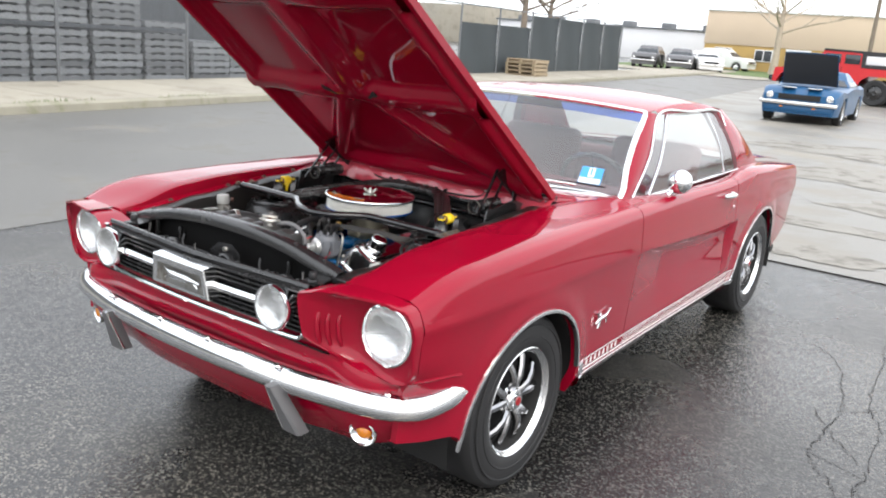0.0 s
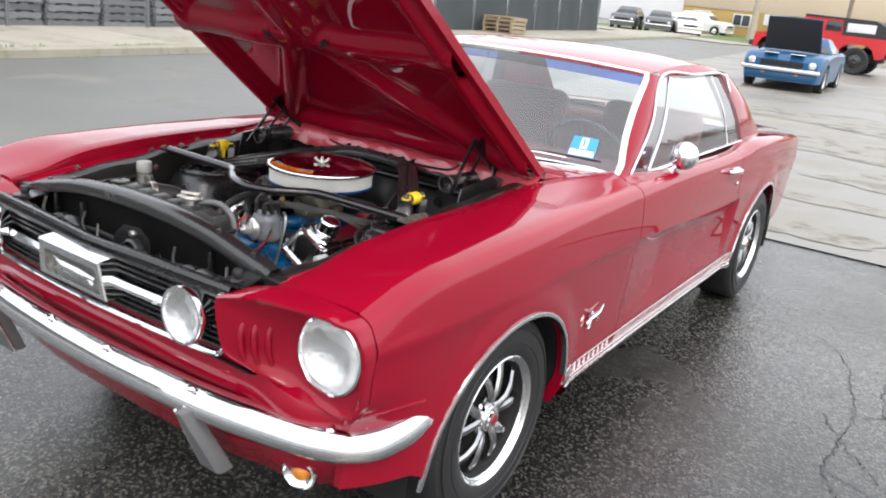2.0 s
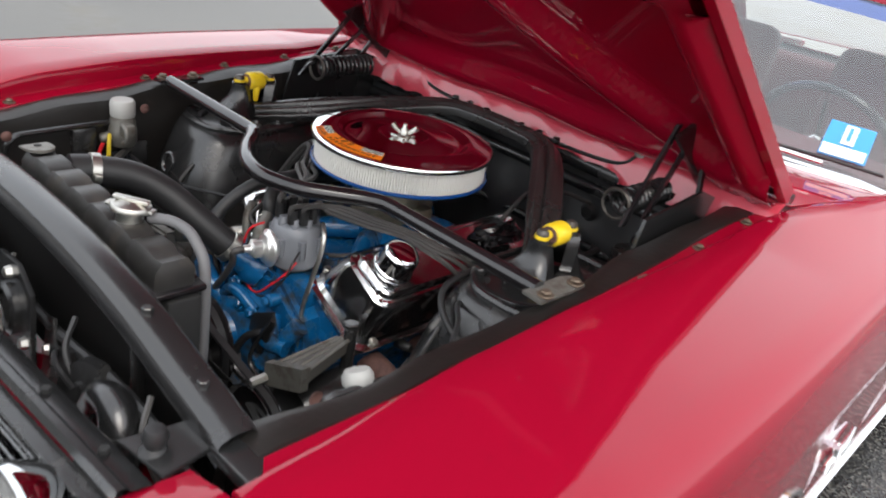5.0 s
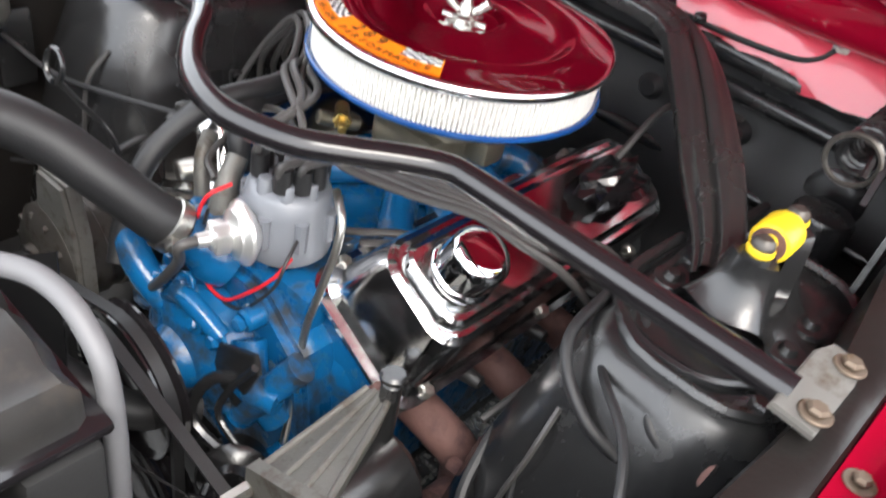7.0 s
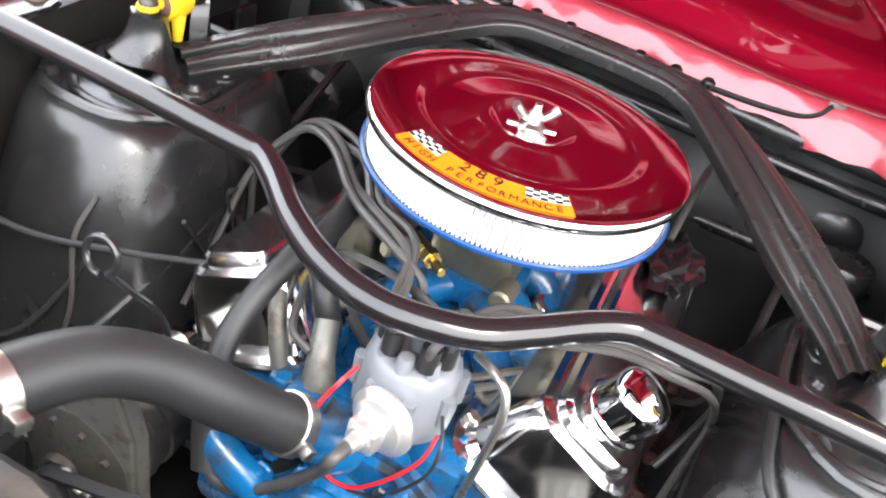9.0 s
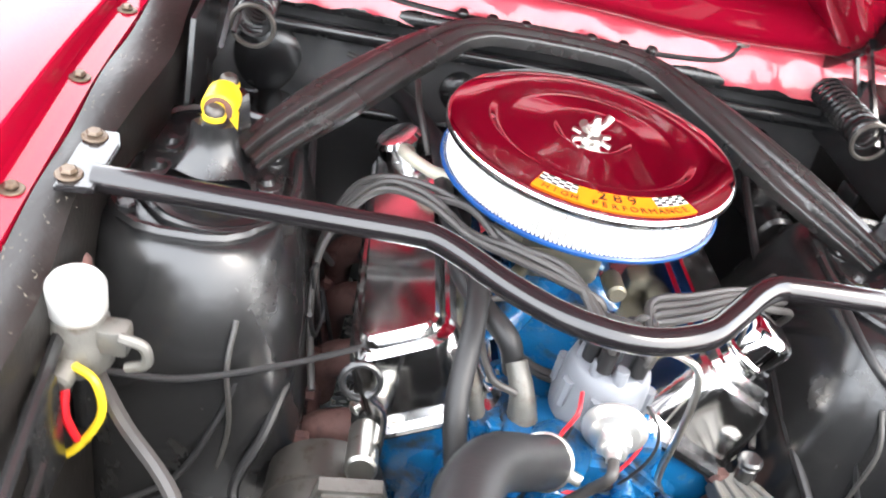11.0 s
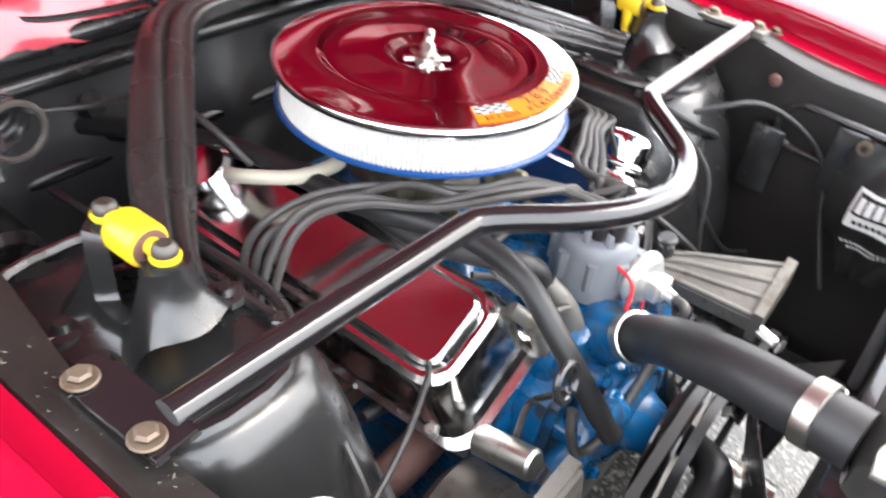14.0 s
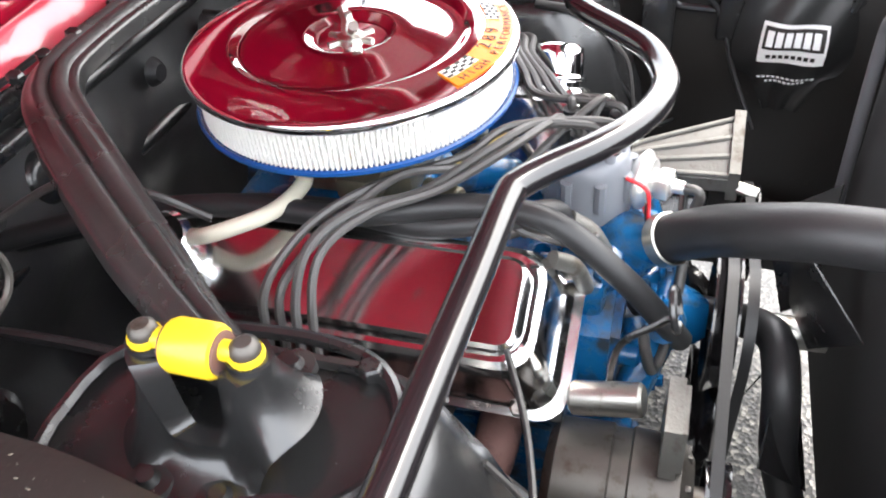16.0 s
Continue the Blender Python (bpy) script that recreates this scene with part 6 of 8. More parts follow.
part("vacuum_hose", tube([vm @ V(0, 0, 0.040), vm @ V(0.0, -0.004, 0.062), (0.000, -0.295, 0.712), (-0.044, -0.292, 0.650), (-0.089, -0.285, 0.606), (-0.122, -0.276, 0.606), (-0.136, -0.268, 0.645), (-0.132, -0.262, 0.672)], 0.0058, 10), WIRE, car, "brown-grey vacuum hose")
part("red_primary_wire", tube([(-0.014, -0.225, 0.770), (-0.020, -0.247, 0.762), (-0.030, -0.252, 0.735), (-0.037, -0.254, 0.690), (-0.014, -0.254, 0.658), (0.016, -0.252, 0.653), (0.045, -0.246, 0.680), (0.066, -0.232, 0.708), (0.070, -0.214, 0.728)], 0.0021, 8), RED_WIRE, car, "thin red ignition wire")
part("black_primary_wire", tube([(0.066, -0.205, 0.745), (0.078, -0.228, 0.735), (0.078, -0.240, 0.710), (0.062, -0.248, 0.682), (0.038, -0.250, 0.655), (-0.008, -0.252, 0.648), (-0.026, -0.252, 0.700), (-0.020, -0.248, 0.745)], 0.0018, 6), RUBBER, car)
part("steel_fuel_line", tube([(0.070, -0.165, 0.790), (0.092, -0.182, 0.796), (0.108, -0.192, 0.790), (0.114, -0.200, 0.765), (0.112, -0.212, 0.715), (0.108, -0.222, 0.660), (0.118, -0.235, 0.590), (0.118, -0.245, 0.50)], 0.0042, 10), STEEL, car, "bent steel fuel line")

# timing cover, water pump, pulleys, belts, fan
bm = plate([(-0.13, 0.40), (0.13, 0.40), (0.15, 0.52), (0.12, 0.64), (0.05, 0.69), (-0.05, 0.69), (-0.12, 0.64), (-0.15, 0.52)], 0.055, pose(0, -0.185, 0, 90, 0, 0), 0.010)
for x, z in ((-0.10, 0.60), (0.10, 0.60), (-0.12, 0.50), (0.12, 0.50), (0.06, 0.66), (-0.06, 0.66), (0.095, 0.42), (-0.095, 0.42)):
    cyl((x, -0.236, z), (x, -0.262, z), 0.013, seg=10, bevel=0.003, bm=bm)
    cyl((x, -0.262, z), (x, -0.270, z), 0.009, seg=6, bevel=0.002, bm=bm)
for a, b, r in (((-0.05, -0.25, 0.62), (0.06, -0.26, 0.50), 0.022), ((0.06, -0.25, 0.63), (0.11, -0.25, 0.55), 0.018), ((-0.06, -0.255, 0.62), (-0.12, -0.255, 0.56), 0.020), ((0.05, -0.26, 0.60), (0.125, -0.262, 0.60), 0.016)):
    tube([a, (V(*a) + V(*b)) / 2 + V(0, -0.012, 0), b], r, 12, bm)
part("timing_cover", bm, BLUE, engine)
bm = lathe([(0.075, -0.02), (0.075, 0.03), (0.066, 0.042), (0.040, 0.052), (0.030, 0.075), (0.022, 0.085), (0, 0.085)], axis_matrix((-0.005, -0.245, 0.575), (0, -1, 0)), 32)
tube([(-0.03, -0.27, 0.60), (-0.07, -0.285, 0.635), (-0.10, -0.285, 0.655), (-0.115, -0.280, 0.665)], 0.018, 12, bm)
part("water_pump", bm, BLUE, engine)


def pulley(name, c, r, w):
    prof = [(0, w * 0.2), (r * 0.45, w * 0.2), (r * 0.55, w * 0.5), (r * 0.9, w * 0.5), (r, w), (r, w * 0.8), (r * 0.88, 0), (r, -w * 0.8), (r, -w), (r * 0.9, -w), (r * 0.85, -w * 0.6), (0, -w * 0.6)]
    return part(name, lathe(prof, axis_matrix(c, (0, -1, 0)), 40), BLACK_GLOSS, engine)


pulley("pump_pulley", (-0.005, -0.345, 0.575), 0.085, 0.014)
pulley("crank_pulley", (0.0, -0.340, 0.405), 0.085, 0.016)
pulley("alternator_pulley", (-0.225, -0.350, 0.545), 0.040, 0.012)
pulley("steering_pump_pulley", (0.205, -0.372, 0.545), 0.068, 0.012)


def belt(pts, r, yy):
    """A V-belt round a set of pulleys (x, z, radius)."""
    loop = []
    n = len(pts)
    cx, cz = sum(p[0] for p in pts) / n, sum(p[1] for p in pts) / n
    hull = []
    for x, z, rr in pts:
        hull += [(x + (rr + r) * math.cos(t), z + (rr + r) * math.sin(t)) for t in np.linspace(0, 2 * math.pi, 25)[:-1]]
    hull.sort()
    lower, upper = [], []
    for seq, out in ((hull, lower), (hull[::-1], upper)):
        for p in seq:
            while len(out) > 1 and (out[-1][0] - out[-2][0]) * (p[1] - out[-2][1]) - (out[-1][1] - out[-2][1]) * (p[0] - out[-2][0]) <= 0:
                out.pop()
            out.append(p)
    loop = lower[:-1] + upper[:-1]
    rings = []
    for x, z in loop:
        d = V(x - cx, 0, z - cz).normalized()
        rings.append([V(x, yy, z) + d * a + V(0, b, 0) for a, b in ((0.003, -0.006), (0.003, 0.006), (-0.006, 0.0045), (-0.006, -0.0045))])
    rings.append(rings[0])
    return part("drive_belt", clean(loft(rings, True)), RUBBER, engine)


belt([(-0.005, 0.575, 0.082), (0.0, 0.405, 0.082), (-0.225, 0.545, 0.037)], 0.0, -0.348)
belt([(-0.005, 0.575, 0.080), (0.0, 0.405, 0.080), (0.205, 0.545, 0.065)], 0.0, -0.370)
fan_c = V(-0.005, -0.425, 0.575)
bm = lathe([(0, 0.035), (0.018, 0.034), (0.020, -0.045), (0.020, -0.05)], axis_matrix(fan_c, (0, -1, 0)), 20)
fan = part("fan_hub", bm, STEEL, engine)
for k in range(4):
    m = Matrix.Translation(fan_c) @ pose(0, 0, 0, 0, 62 + 90 * k, 0)
    bl = sheet(lambda u, v: m @ V((u - 0.5) * (0.05 + 0.055 * v), 0.022 * (u - 0.5) * 2 * (0.5 + v), 0.03 + 0.135 * v), 6, 7, 0.0018)
    part("fan_blade", bl, BLACK_SATIN, fan)

# bracket plate, pointer rod, outlet pipe and bolt heads on the engine's front
part("front_bracket", plate([(0.046, 0.590), (0.056, 0.642), (0.112, 0.672), (0.120, 0.650), (0.088, 0.575)], 0.005, pose(0, -0.282, 0, 90, 0, 0), 0.001), BLACK_SATIN, engine, "black bracket plate")
part("pointer_rod", tube([(0.116, -0.288, 0.660), (0.088, -0.292, 0.610), (0.072, -0.296, 0.560), (0.100, -0.296, 0.540), (0.134, -0.292, 0.530)], 0.0042, 8), BLACK_SATIN, engine)
part("outlet_pipe", tube([(0.080, -0.272, 0.548), (0.106, -0.262, 0.596), (0.128, -0.240, 0.640)], 0.017, 16, radii=[0.018, 0.016, 0.017]), BLUE, engine)
for p_, d_ in (((-0.020, -0.270, 0.660), (0.1, -1, 0.3)), ((0.048, -0.278, 0.636), (0, -1, 0.2)), ((-0.060, -0.274, 0.640), (-0.1, -1, 0.3)), ((0.070, -0.276, 0.560), (0, -1, 0.1)), ((-0.070, -0.276, 0.530), (0, -1, 0.1)), ((0.020, -0.284, 0.640), (0, -1, 0.6))):
    bm = cyl(p_, V(*p_) + V(*d_).normalized() * 0.006, 0.0125, seg=14, bevel=0.0015)
    cyl(V(*p_) + V(*d_).normalized() * 0.006, V(*p_) + V(*d_).normalized() * 0.015, 0.0085, seg=6, bevel=0.002, bm=bm)
    part("cover_bolt", bm, BLUE, engine)
part("pump_web", tube([(-0.050, -0.276, 0.625), (0.000, -0.286, 0.662), (0.050, -0.278, 0.640)], 0.011, 10), BLUE, engine)
# hoses that hang in front of the driver's tower, and stray wires on the passenger's
for run, r in (([(0.327, -0.062, 0.800), (0.331, -0.125, 0.790), (0.351, -0.154, 0.775), (0.389, -0.169, 0.755), (0.424, -0.161, 0.735)], 0.0055), ([(0.349, -0.063, 0.805), (0.365, -0.108, 0.795), (0.405, -0.140, 0.775), (0.444, -0.145, 0.750)], 0.0042), ([(0.367, -0.072, 0.805), (0.399, -0.115, 0.790), (0.427, -0.145, 0.775), (0.458, -0.149, 0.755)], 0.0050)):
    part("tower_hose", tube(run, r, 10), RUBBER, car, "thin black hose before the shock tower")
part("stray_wire", tube([(-0.290, -0.108, 0.715), (-0.282, -0.060, 0.640), (-0.276, -0.020, 0.640), (-0.282, -0.016, 0.676), (-0.268, 0.000, 0.610), (-0.245, 0.050, 0.470)], 0.0028, 8), RUBBER, car)
part("stray_wire", tube([(-0.300, -0.015, 0.700), (-0.294, -0.008, 0.706), (-0.291, -0.016, 0.712), (-0.295, -0.024, 0.704), (-0.285, -0.012, 0.640), (-0.272, 0.010, 0.560)], 0.0022, 8), RUBBER, car)
# crumpled black wrap on the loom behind the driver's valve cover
rnd = random.Random(8)
bm = bmesh.new()
bmesh.ops.create_icosphere(bm, subdivisions=3, radius=1)
for v in bm.verts:
    c = v.co.copy()
    k = 1 + 0.16 * math.sin(7 * c.x + 3 * c.y) + 0.13 * math.sin(9 * c.z - 5 * c.x + 1) + 0.06 * math.sin(17 * c.y + 11 * c.z)
    v.co = V(0.200 + 0.034 * c.x * k, 0.158 + 0.056 * c.y * k, 0.762 + 0.022 * c.z * k)
part("loom_wrap", bm, BLACK_GLOSS, car, "crumpled black plastic wrapped round the loom", angle=25)
# grit and leaf crumbs on the passenger's rail
bm = bmesh.new()
for k in range(170):
    y = rnd.uniform(-0.52, 0.20)
    p = V(-(inner_x(y) - 0.036 - 0.040 * rnd.random()), y, bay_edge(y) - 0.0105)
    a, q = rnd.uniform(0, 6.3), rnd.uniform(0.0007, 0.0026)
    d, e = V(math.cos(a), math.sin(a), 0.2) * q, V(-math.sin(a), math.cos(a), 0) * q * 0.35
    bm.faces.new([bm.verts.new(p + w_) for w_ in (-d, e, d + V(0, 0, 0.0012), -e)])
tagged(part("rail_grit", bm, PALE_CRUMB, car, smooth=False), kind="stuff")

# alternator with its cast bracket, passenger's side
ALT = V(-0.245, -0.258, 0.560)
bm = lathe([(0, -0.07), (0.05, -0.07), (0.064, -0.06), (0.066, -0.01), (0.063, -0.008), (0.063, 0.008), (0.066, 0.010), (0.064, 0.055), (0.045, 0.068), (0.02, 0.07), (0.02, 0.08), (0, 0.08)], axis_matrix(ALT, (0, -1, 0)), 36)
fins = []
for k in range(10):
    a = 2 * math.pi * k / 10
    fins.append(box((0.045, 0, 0.062), (0.024, 0.006, 0.006), 0.001, axis_matrix(ALT, (0, -1, 0)) @ pose(0, 0, 0, 0, 0, math.degrees(a))))
alt = part("alternator", bm, OILY, car, "cast aluminium alternator with bracket")
for f in fins:
    part("cooling_fin", f, OILY, alt)
bm = cyl((-0.213, -0.205, 0.652), (-0.216, -0.272, 0.670), 0.0165, seg=20, bevel=0.003)
part("alternator_bolt_sleeve", bm, STEEL, alt)
bm = plate([(-0.03, 0.055), (0.03, 0.06), (0.05, 0.0), (0.055, -0.10), (0.02, -0.11), (0.0, -0.02), (-0.04, 0.0)], 0.020, pose(-0.225, -0.292, 0.626, 90, 0, 0), 0.005)
part("alternator_bracket", bm, ALU, alt)

# steering pump and its ribbed bracket, driver's side
bm = loft([[(x + ox * k, y, z + ox * k * 0.45 + oz) for ox, oz in ((-1, -0.012), (-1, 0.006), (-0.8, 0.010), (0.8, 0.010), (1, 0.006), (1, -0.012))] for x, y, z, k in ((0.200, -0.196, 0.634, 0.013), (0.202, -0.206, 0.636, 0.016), (0.212, -0.240, 0.640, 0.024), (0.224, -0.290, 0.643, 0.033), (0.236, -0.338, 0.647, 0.043), (0.237, -0.346, 0.647, 0.044))], True, None, True)
pump_br = part("steering_pump_bracket", clean_n(bm), ALU, car, "cast bracket of the steering pump", angle=25)
for o in (-0.92, -0.30, 0.30, 0.92):
    part("bracket_rib", tube([(x + o * k, y, z + o * k * 0.45 + 0.010) for x, y, z, k in ((0.202, -0.206, 0.636, 0.016), (0.212, -0.240, 0.640, 0.024), (0.237, -0.342, 0.647, 0.044))], 0.0038, 8), ALU, pump_br)
end = [(0.192 + 0.090 * q, -0.346, 0.626 + 0.040 * q) for q in np.linspace(0, 1, 7)]
part("bracket_end", clean_n(loft([[V(*p) + V(0, o, h) for o, h in ((-0.008, -0.022), (-0.008, 0.020), (0.006, 0.020), (0.006, -0.022))] for p in end], True, None, True)), ALU, pump_br)
part("bracket_bolt", cyl((0.190, -0.180, 0.632), (0.199, -0.204, 0.636), 0.013, seg=6, bevel=0.003), RUST, pump_br)
part("bracket_bolt", cyl((0.198, -0.352, 0.622), (0.194, -0.380, 0.616), 0.008, seg=6, bevel=0.002), STEEL, pump_br)
bm = lathe([(0, -0.09), (0.05, -0.09), (0.06, -0.08), (0.062, 0.02), (0.055, 0.035), (0, 0.035)], axis_matrix((0.225, -0.285, 0.545), (0, -1, 0)), 28)
cyl((0.226, -0.215, 0.56), (0.214, -0.203, 0.672), 0.011, seg=18, bevel=0.003, bm=bm)
cyl((0.214, -0.203, 0.672), (0.213, -0.202, 0.682), 0.014, seg=18, bevel=0.003, bm=bm)
part("steering_pump", bm, BLACK_SATIN, car, "black power steering pump")
part("strut_bracket", tube([(0.13, -0.30, 0.52), (0.055, -0.315, 0.545), (0.06, -0.30, 0.60), (0.10, -0.28, 0.625)], 0.007, 8), BLACK_SATIN, car)

# coil by the passenger's cover, heater hoses, dipsticks, looms
hoses = [
    [(-0.070, -0.170, 0.735), (-0.085, -0.165, 0.772), (-0.115, -0.125, 0.782), (-0.135, -0.05, 0.775), (-0.128, 0.05, 0.775), (-0.135, 0.17, 0.77), (-0.17, 0.30, 0.755), (-0.20, 0.42, 0.73)],
    [(-0.105, -0.300, 0.640), (-0.125, -0.275, 0.690), (-0.135, -0.235, 0.745), (-0.125, -0.17, 0.790), (-0.120, -0.09, 0.795), (-0.150, 0.03, 0.79), (-0.155, 0.17, 0.785), (-0.19, 0.30, 0.775), (-0.23, 0.42, 0.75)],
]
for pts in hoses:
    part("heater_hose", tube(pts, 0.0125, 12), RUBBER, car, "black rubber heater hose")
part("hose_fitting", tube([(-0.055, -0.205, 0.70), (-0.062, -0.195, 0.73), (-0.072, -0.175, 0.752)], 0.014, 12, radii=[0.017, 0.013, 0.012]), ALU, car)
part("intake_fitting", tube([(-0.10, -0.20, 0.69), (-0.115, -0.19, 0.73), (-0.13, -0.17, 0.75)], 0.009, 10), ALU, car)
bm = tube([(-0.234 + 0.0165 * math.cos(t), -0.286 + 0.004 * math.sin(t), 0.808 + 0.0165 * math.sin(t)) for t in np.linspace(-1.0, 4.8, 26)], 0.0034, 8, smooth=0)
tube([(-0.226, -0.287, 0.794), (-0.218, -0.272, 0.770), (-0.207, -0.250, 0.737), (-0.200, -0.240, 0.70), (-0.198, -0.235, 0.62)], 0.0034, 8, bm)
part("dipstick", bm, BLACK_SATIN, car)
for s in (1, -1):
    loom = [(s * 0.34, 0.30, 0.76), (s * 0.325, 0.20, 0.74), (s * 0.312, 0.05, 0.70), (s * 0.300, -0.10, 0.66), (s * 0.315, -0.19, 0.62), (s * 0.34, -0.24, 0.57), (s * 0.30, -0.27, 0.545), (s * 0.25, -0.275, 0.56)]
    part("wiring_loom", tube(loom, 0.006, 8), RUBBER, car)
    loom2 = [(s * 0.338, 0.02, 0.72), (s * 0.330, -0.09, 0.735), (s * 0.345, -0.16, 0.70), (s * 0.365, -0.20, 0.64), (s * 0.40, -0.235, 0.58), (s * 0.45, -0.26, 0.56)]
    part("thin_wire", tube(loom2, 0.0035, 6), RUBBER, car)
    part("thin_wire", tube([(s * 0.36, -0.16, 0.74), (s * 0.362, -0.19, 0.70), (s * 0.355, -0.205, 0.62), (s * 0.375, -0.22, 0.52)], 0.003, 6), WIRE, car)
part("apron_wire", tube([(0.30, 0.0, 0.70), (0.38, -0.15, 0.79), (0.44, -0.22, 0.80), (0.48, -0.30, 0.74), (0.47, -0.34, 0.64), (0.44, -0.38, 0.56)], 0.004, 8), RUBBER, car)
part("apron_wire", tube([(-0.19, -0.13, 0.72), (-0.30, -0.18, 0.71), (-0.40, -0.21, 0.70), (-0.47, -0.24, 0.73)], 0.0035, 8), RUBBER, car)
part("battery_cable", tube([(-0.48, -0.235, 0.745), (-0.43, -0.30, 0.735), (-0.37, -0.37, 0.735), (-0.33, -0.44, 0.70), (-0.30, -0.48, 0.62)], 0.007, 8), WIRE, car)

# white-capped relay on the passenger's apron
RX, RY = -0.479, -0.252
relay = part("apron_relay", lathe([(0, 0.752), (0.024, 0.752), (0.028, 0.757), (0.028, 0.786), (0.0255, 0.790), (0.0255, 0.802), (0.0235, 0.806), (0.0235, 0.812), (0.019, 0.817)], axis_matrix((RX, RY, 0), (0, 0, 1)), 24), ALU, car, "grey relay with a white plastic cap and wires")
part("relay_cap", lathe([(0.022, 0.812), (0.0245, 0.817), (0.0245, 0.841), (0.021, 0.847), (0, 0.848)], axis_matrix((RX, RY, 0), (0, 0, 1)), 28), WHITE_PLASTIC, relay)
bm = box((RX + 0.03, RY - 0.005, 0.792), (0.030, 0.024, 0.030), 0.006)
tube([(RX + 0.04, RY - 0.02, 0.807), (RX + 0.06, RY - 0.022, 0.802), (RX + 0.062, RY - 0.022, 0.782), (RX + 0.045, RY - 0.02, 0.772)], 0.005, 8, bm)
cyl((RX, RY - 0.02, 0.772), (RX - 0.005, RY - 0.045, 0.767), 0.011, seg=12, bevel=0.003, bm=bm)
part("relay_terminal", bm, ALU, relay)
part("yellow_wire", tube([(RX + 0.005, RY - 0.03, 0.777), (RX + 0.025, RY - 0.04, 0.772), (RX + 0.03, RY - 0.045, 0.737), (RX + 0.01, RY - 0.05, 0.697), (RX - 0.01, RY - 0.05, 0.677)], 0.004, 8), YELLOW_WIRE, relay)
part("red_wire", tube([(RX, RY - 0.04, 0.762), (RX + 0.002, RY - 0.05, 0.737), (RX + 0.01, RY - 0.05, 0.707)], 0.004, 8), RED_WIRE, relay)

# washer bag on the driver's apron
bag_m = axis_matrix((0.468, -0.414, 0.690), (-1, 0.05, 0.10))


def bag(u, v):
    w = 0.060 + 0.022 * math.sin(v * math.pi) * (v < 0.75) + 0.012 * (v < 0.2) - 0.035 * max(0, (v - 0.6) / 0.4)
    bulge = 0.022 * math.sin(min(1, v * 1.2) * math.pi) * (1 - u * u)
    return bag_m @ V(u * w, 0.10 - 0.20 * v, bulge + 0.004 * math.sin(7 * u + 9 * v))


wash = part("washer_bag", sheet(bag, 17, 21, 0.004, u=(-1, 1)), mat("black_vinyl_bag", (0.012, 0.012, 0.012), rough=0.4, vary=0.2, scale=12, grain=0.15), car, "black vinyl washer bag with a white label")
bm = lathe([(0, 0.018), (0.016, 0.017), (0.020, 0.010), (0.020, 0.0)], bag_m @ pose(0, 0.104, 0.02, -60, 0, 0), 20)
part("bag_cap", bm, WHITE_PLASTIC, wash)
for sx in (-1, 1):
    part("bag_grommet", lathe([(0.005, 0.010), (0.010, 0.010), (0.011, 0.006), (0.011, 0.0)], bag_m @ pose(sx * 0.064, 0.088, 0.004), 16), BRASS, wash)
lab = lambda u, v: V(*bag(u, v)) + bag_m.to_3x3() @ V(0, 0, 0.006)
part("bag_label", sheet(lab, 9, 7, u=(-0.56, 0.56), v=(0.30, 0.60)), WHITE_INK, wash)
lab2 = lambda u, v: V(*bag(u, v)) + bag_m.to_3x3() @ V(0, 0, 0.0085)
part("label_field", sheet(lab2, 9, 5, u=(-0.51, 0.51), v=(0.325, 0.49)), INK, wash)
lab3 = lambda u, v: V(*bag(u, v)) + bag_m.to_3x3() @ V(0, 0, 0.0105)
for k in range(6):
    part("label_bar", sheet(lab3, 3, 3, u=(-0.46 + 0.155 * k, -0.46 + 0.155 * k + 0.115), v=(0.35, 0.465)), WHITE_INK, wash)
for k in range(8):
    part("label_bar", sheet(lab2, 2, 2, u=(-0.42 + 0.105 * k, -0.42 + 0.105 * k + 0.075), v=(0.53, 0.56)), INK, wash)
for j, n in ((0.72, 12), (0.755, 9)):
    for k in range(n):
        part("bag_print_bar", sheet(lab, 2, 2, u=(-0.62 + 1.24 * k / n, -0.62 + 1.24 * (k + 0.7) / n), v=(j, j + 0.018)), WHITE_INK, wash)

# heater motor and brake cylinder on the firewall
part("heater_motor", lathe([(0, 0.10), (0.045, 0.10), (0.055, 0.09), (0.057, 0.0)], axis_matrix((-0.40, 0.415, 0.66), (0, -1, 0)), 28), BLACK_SATIN, car)
bm = cyl((0.40, 0.41, 0.70), (0.40, 0.24, 0.70), 0.032, seg=20, bevel=0.006)
lathe([(0.038, 0.0), (0.038, 0.06), (0.034, 0.066), (0, 0.068)], axis_matrix((0.40, 0.32, 0.715), (0, 0, 1)), 24, bm)
part("brake_cylinder", bm, BLACK_SATIN, car)
for x in (-0.22, 0.1, 0.24):
    part("firewall_grommet", lathe([(0, 0.012), (0.012, 0.012), (0.018, 0.004), (0.020, 0.0)], axis_matrix((x, 0.405, 0.78), (0, -1, 0)), 16), RUBBER, car)
part("firewall_wire", tube([(-0.30, 0.40, 0.80), (-0.24, 0.37, 0.80), (-0.20, 0.30, 0.83), (-0.19, 0.22, 0.82), (-0.17, 0.17, 0.78)], 0.0045, 8), WIRE, car)
part("firewall_wire", tube([(0.24, 0.40, 0.80), (0.20, 0.34, 0.82), (0.19, 0.25, 0.83), (0.185, 0.18, 0.78)], 0.0045, 8), WIRE, car)
part("crossmember", box((0, -0.15, 0.25), (1.0, 0.16, 0.10), 0.02), DARK, car)
for s in (1, -1):
    part("frame_rail", box((s * 0.44, -0.05, 0.36), (0.09, 1.0, 0.10), 0.015), DARK, car)

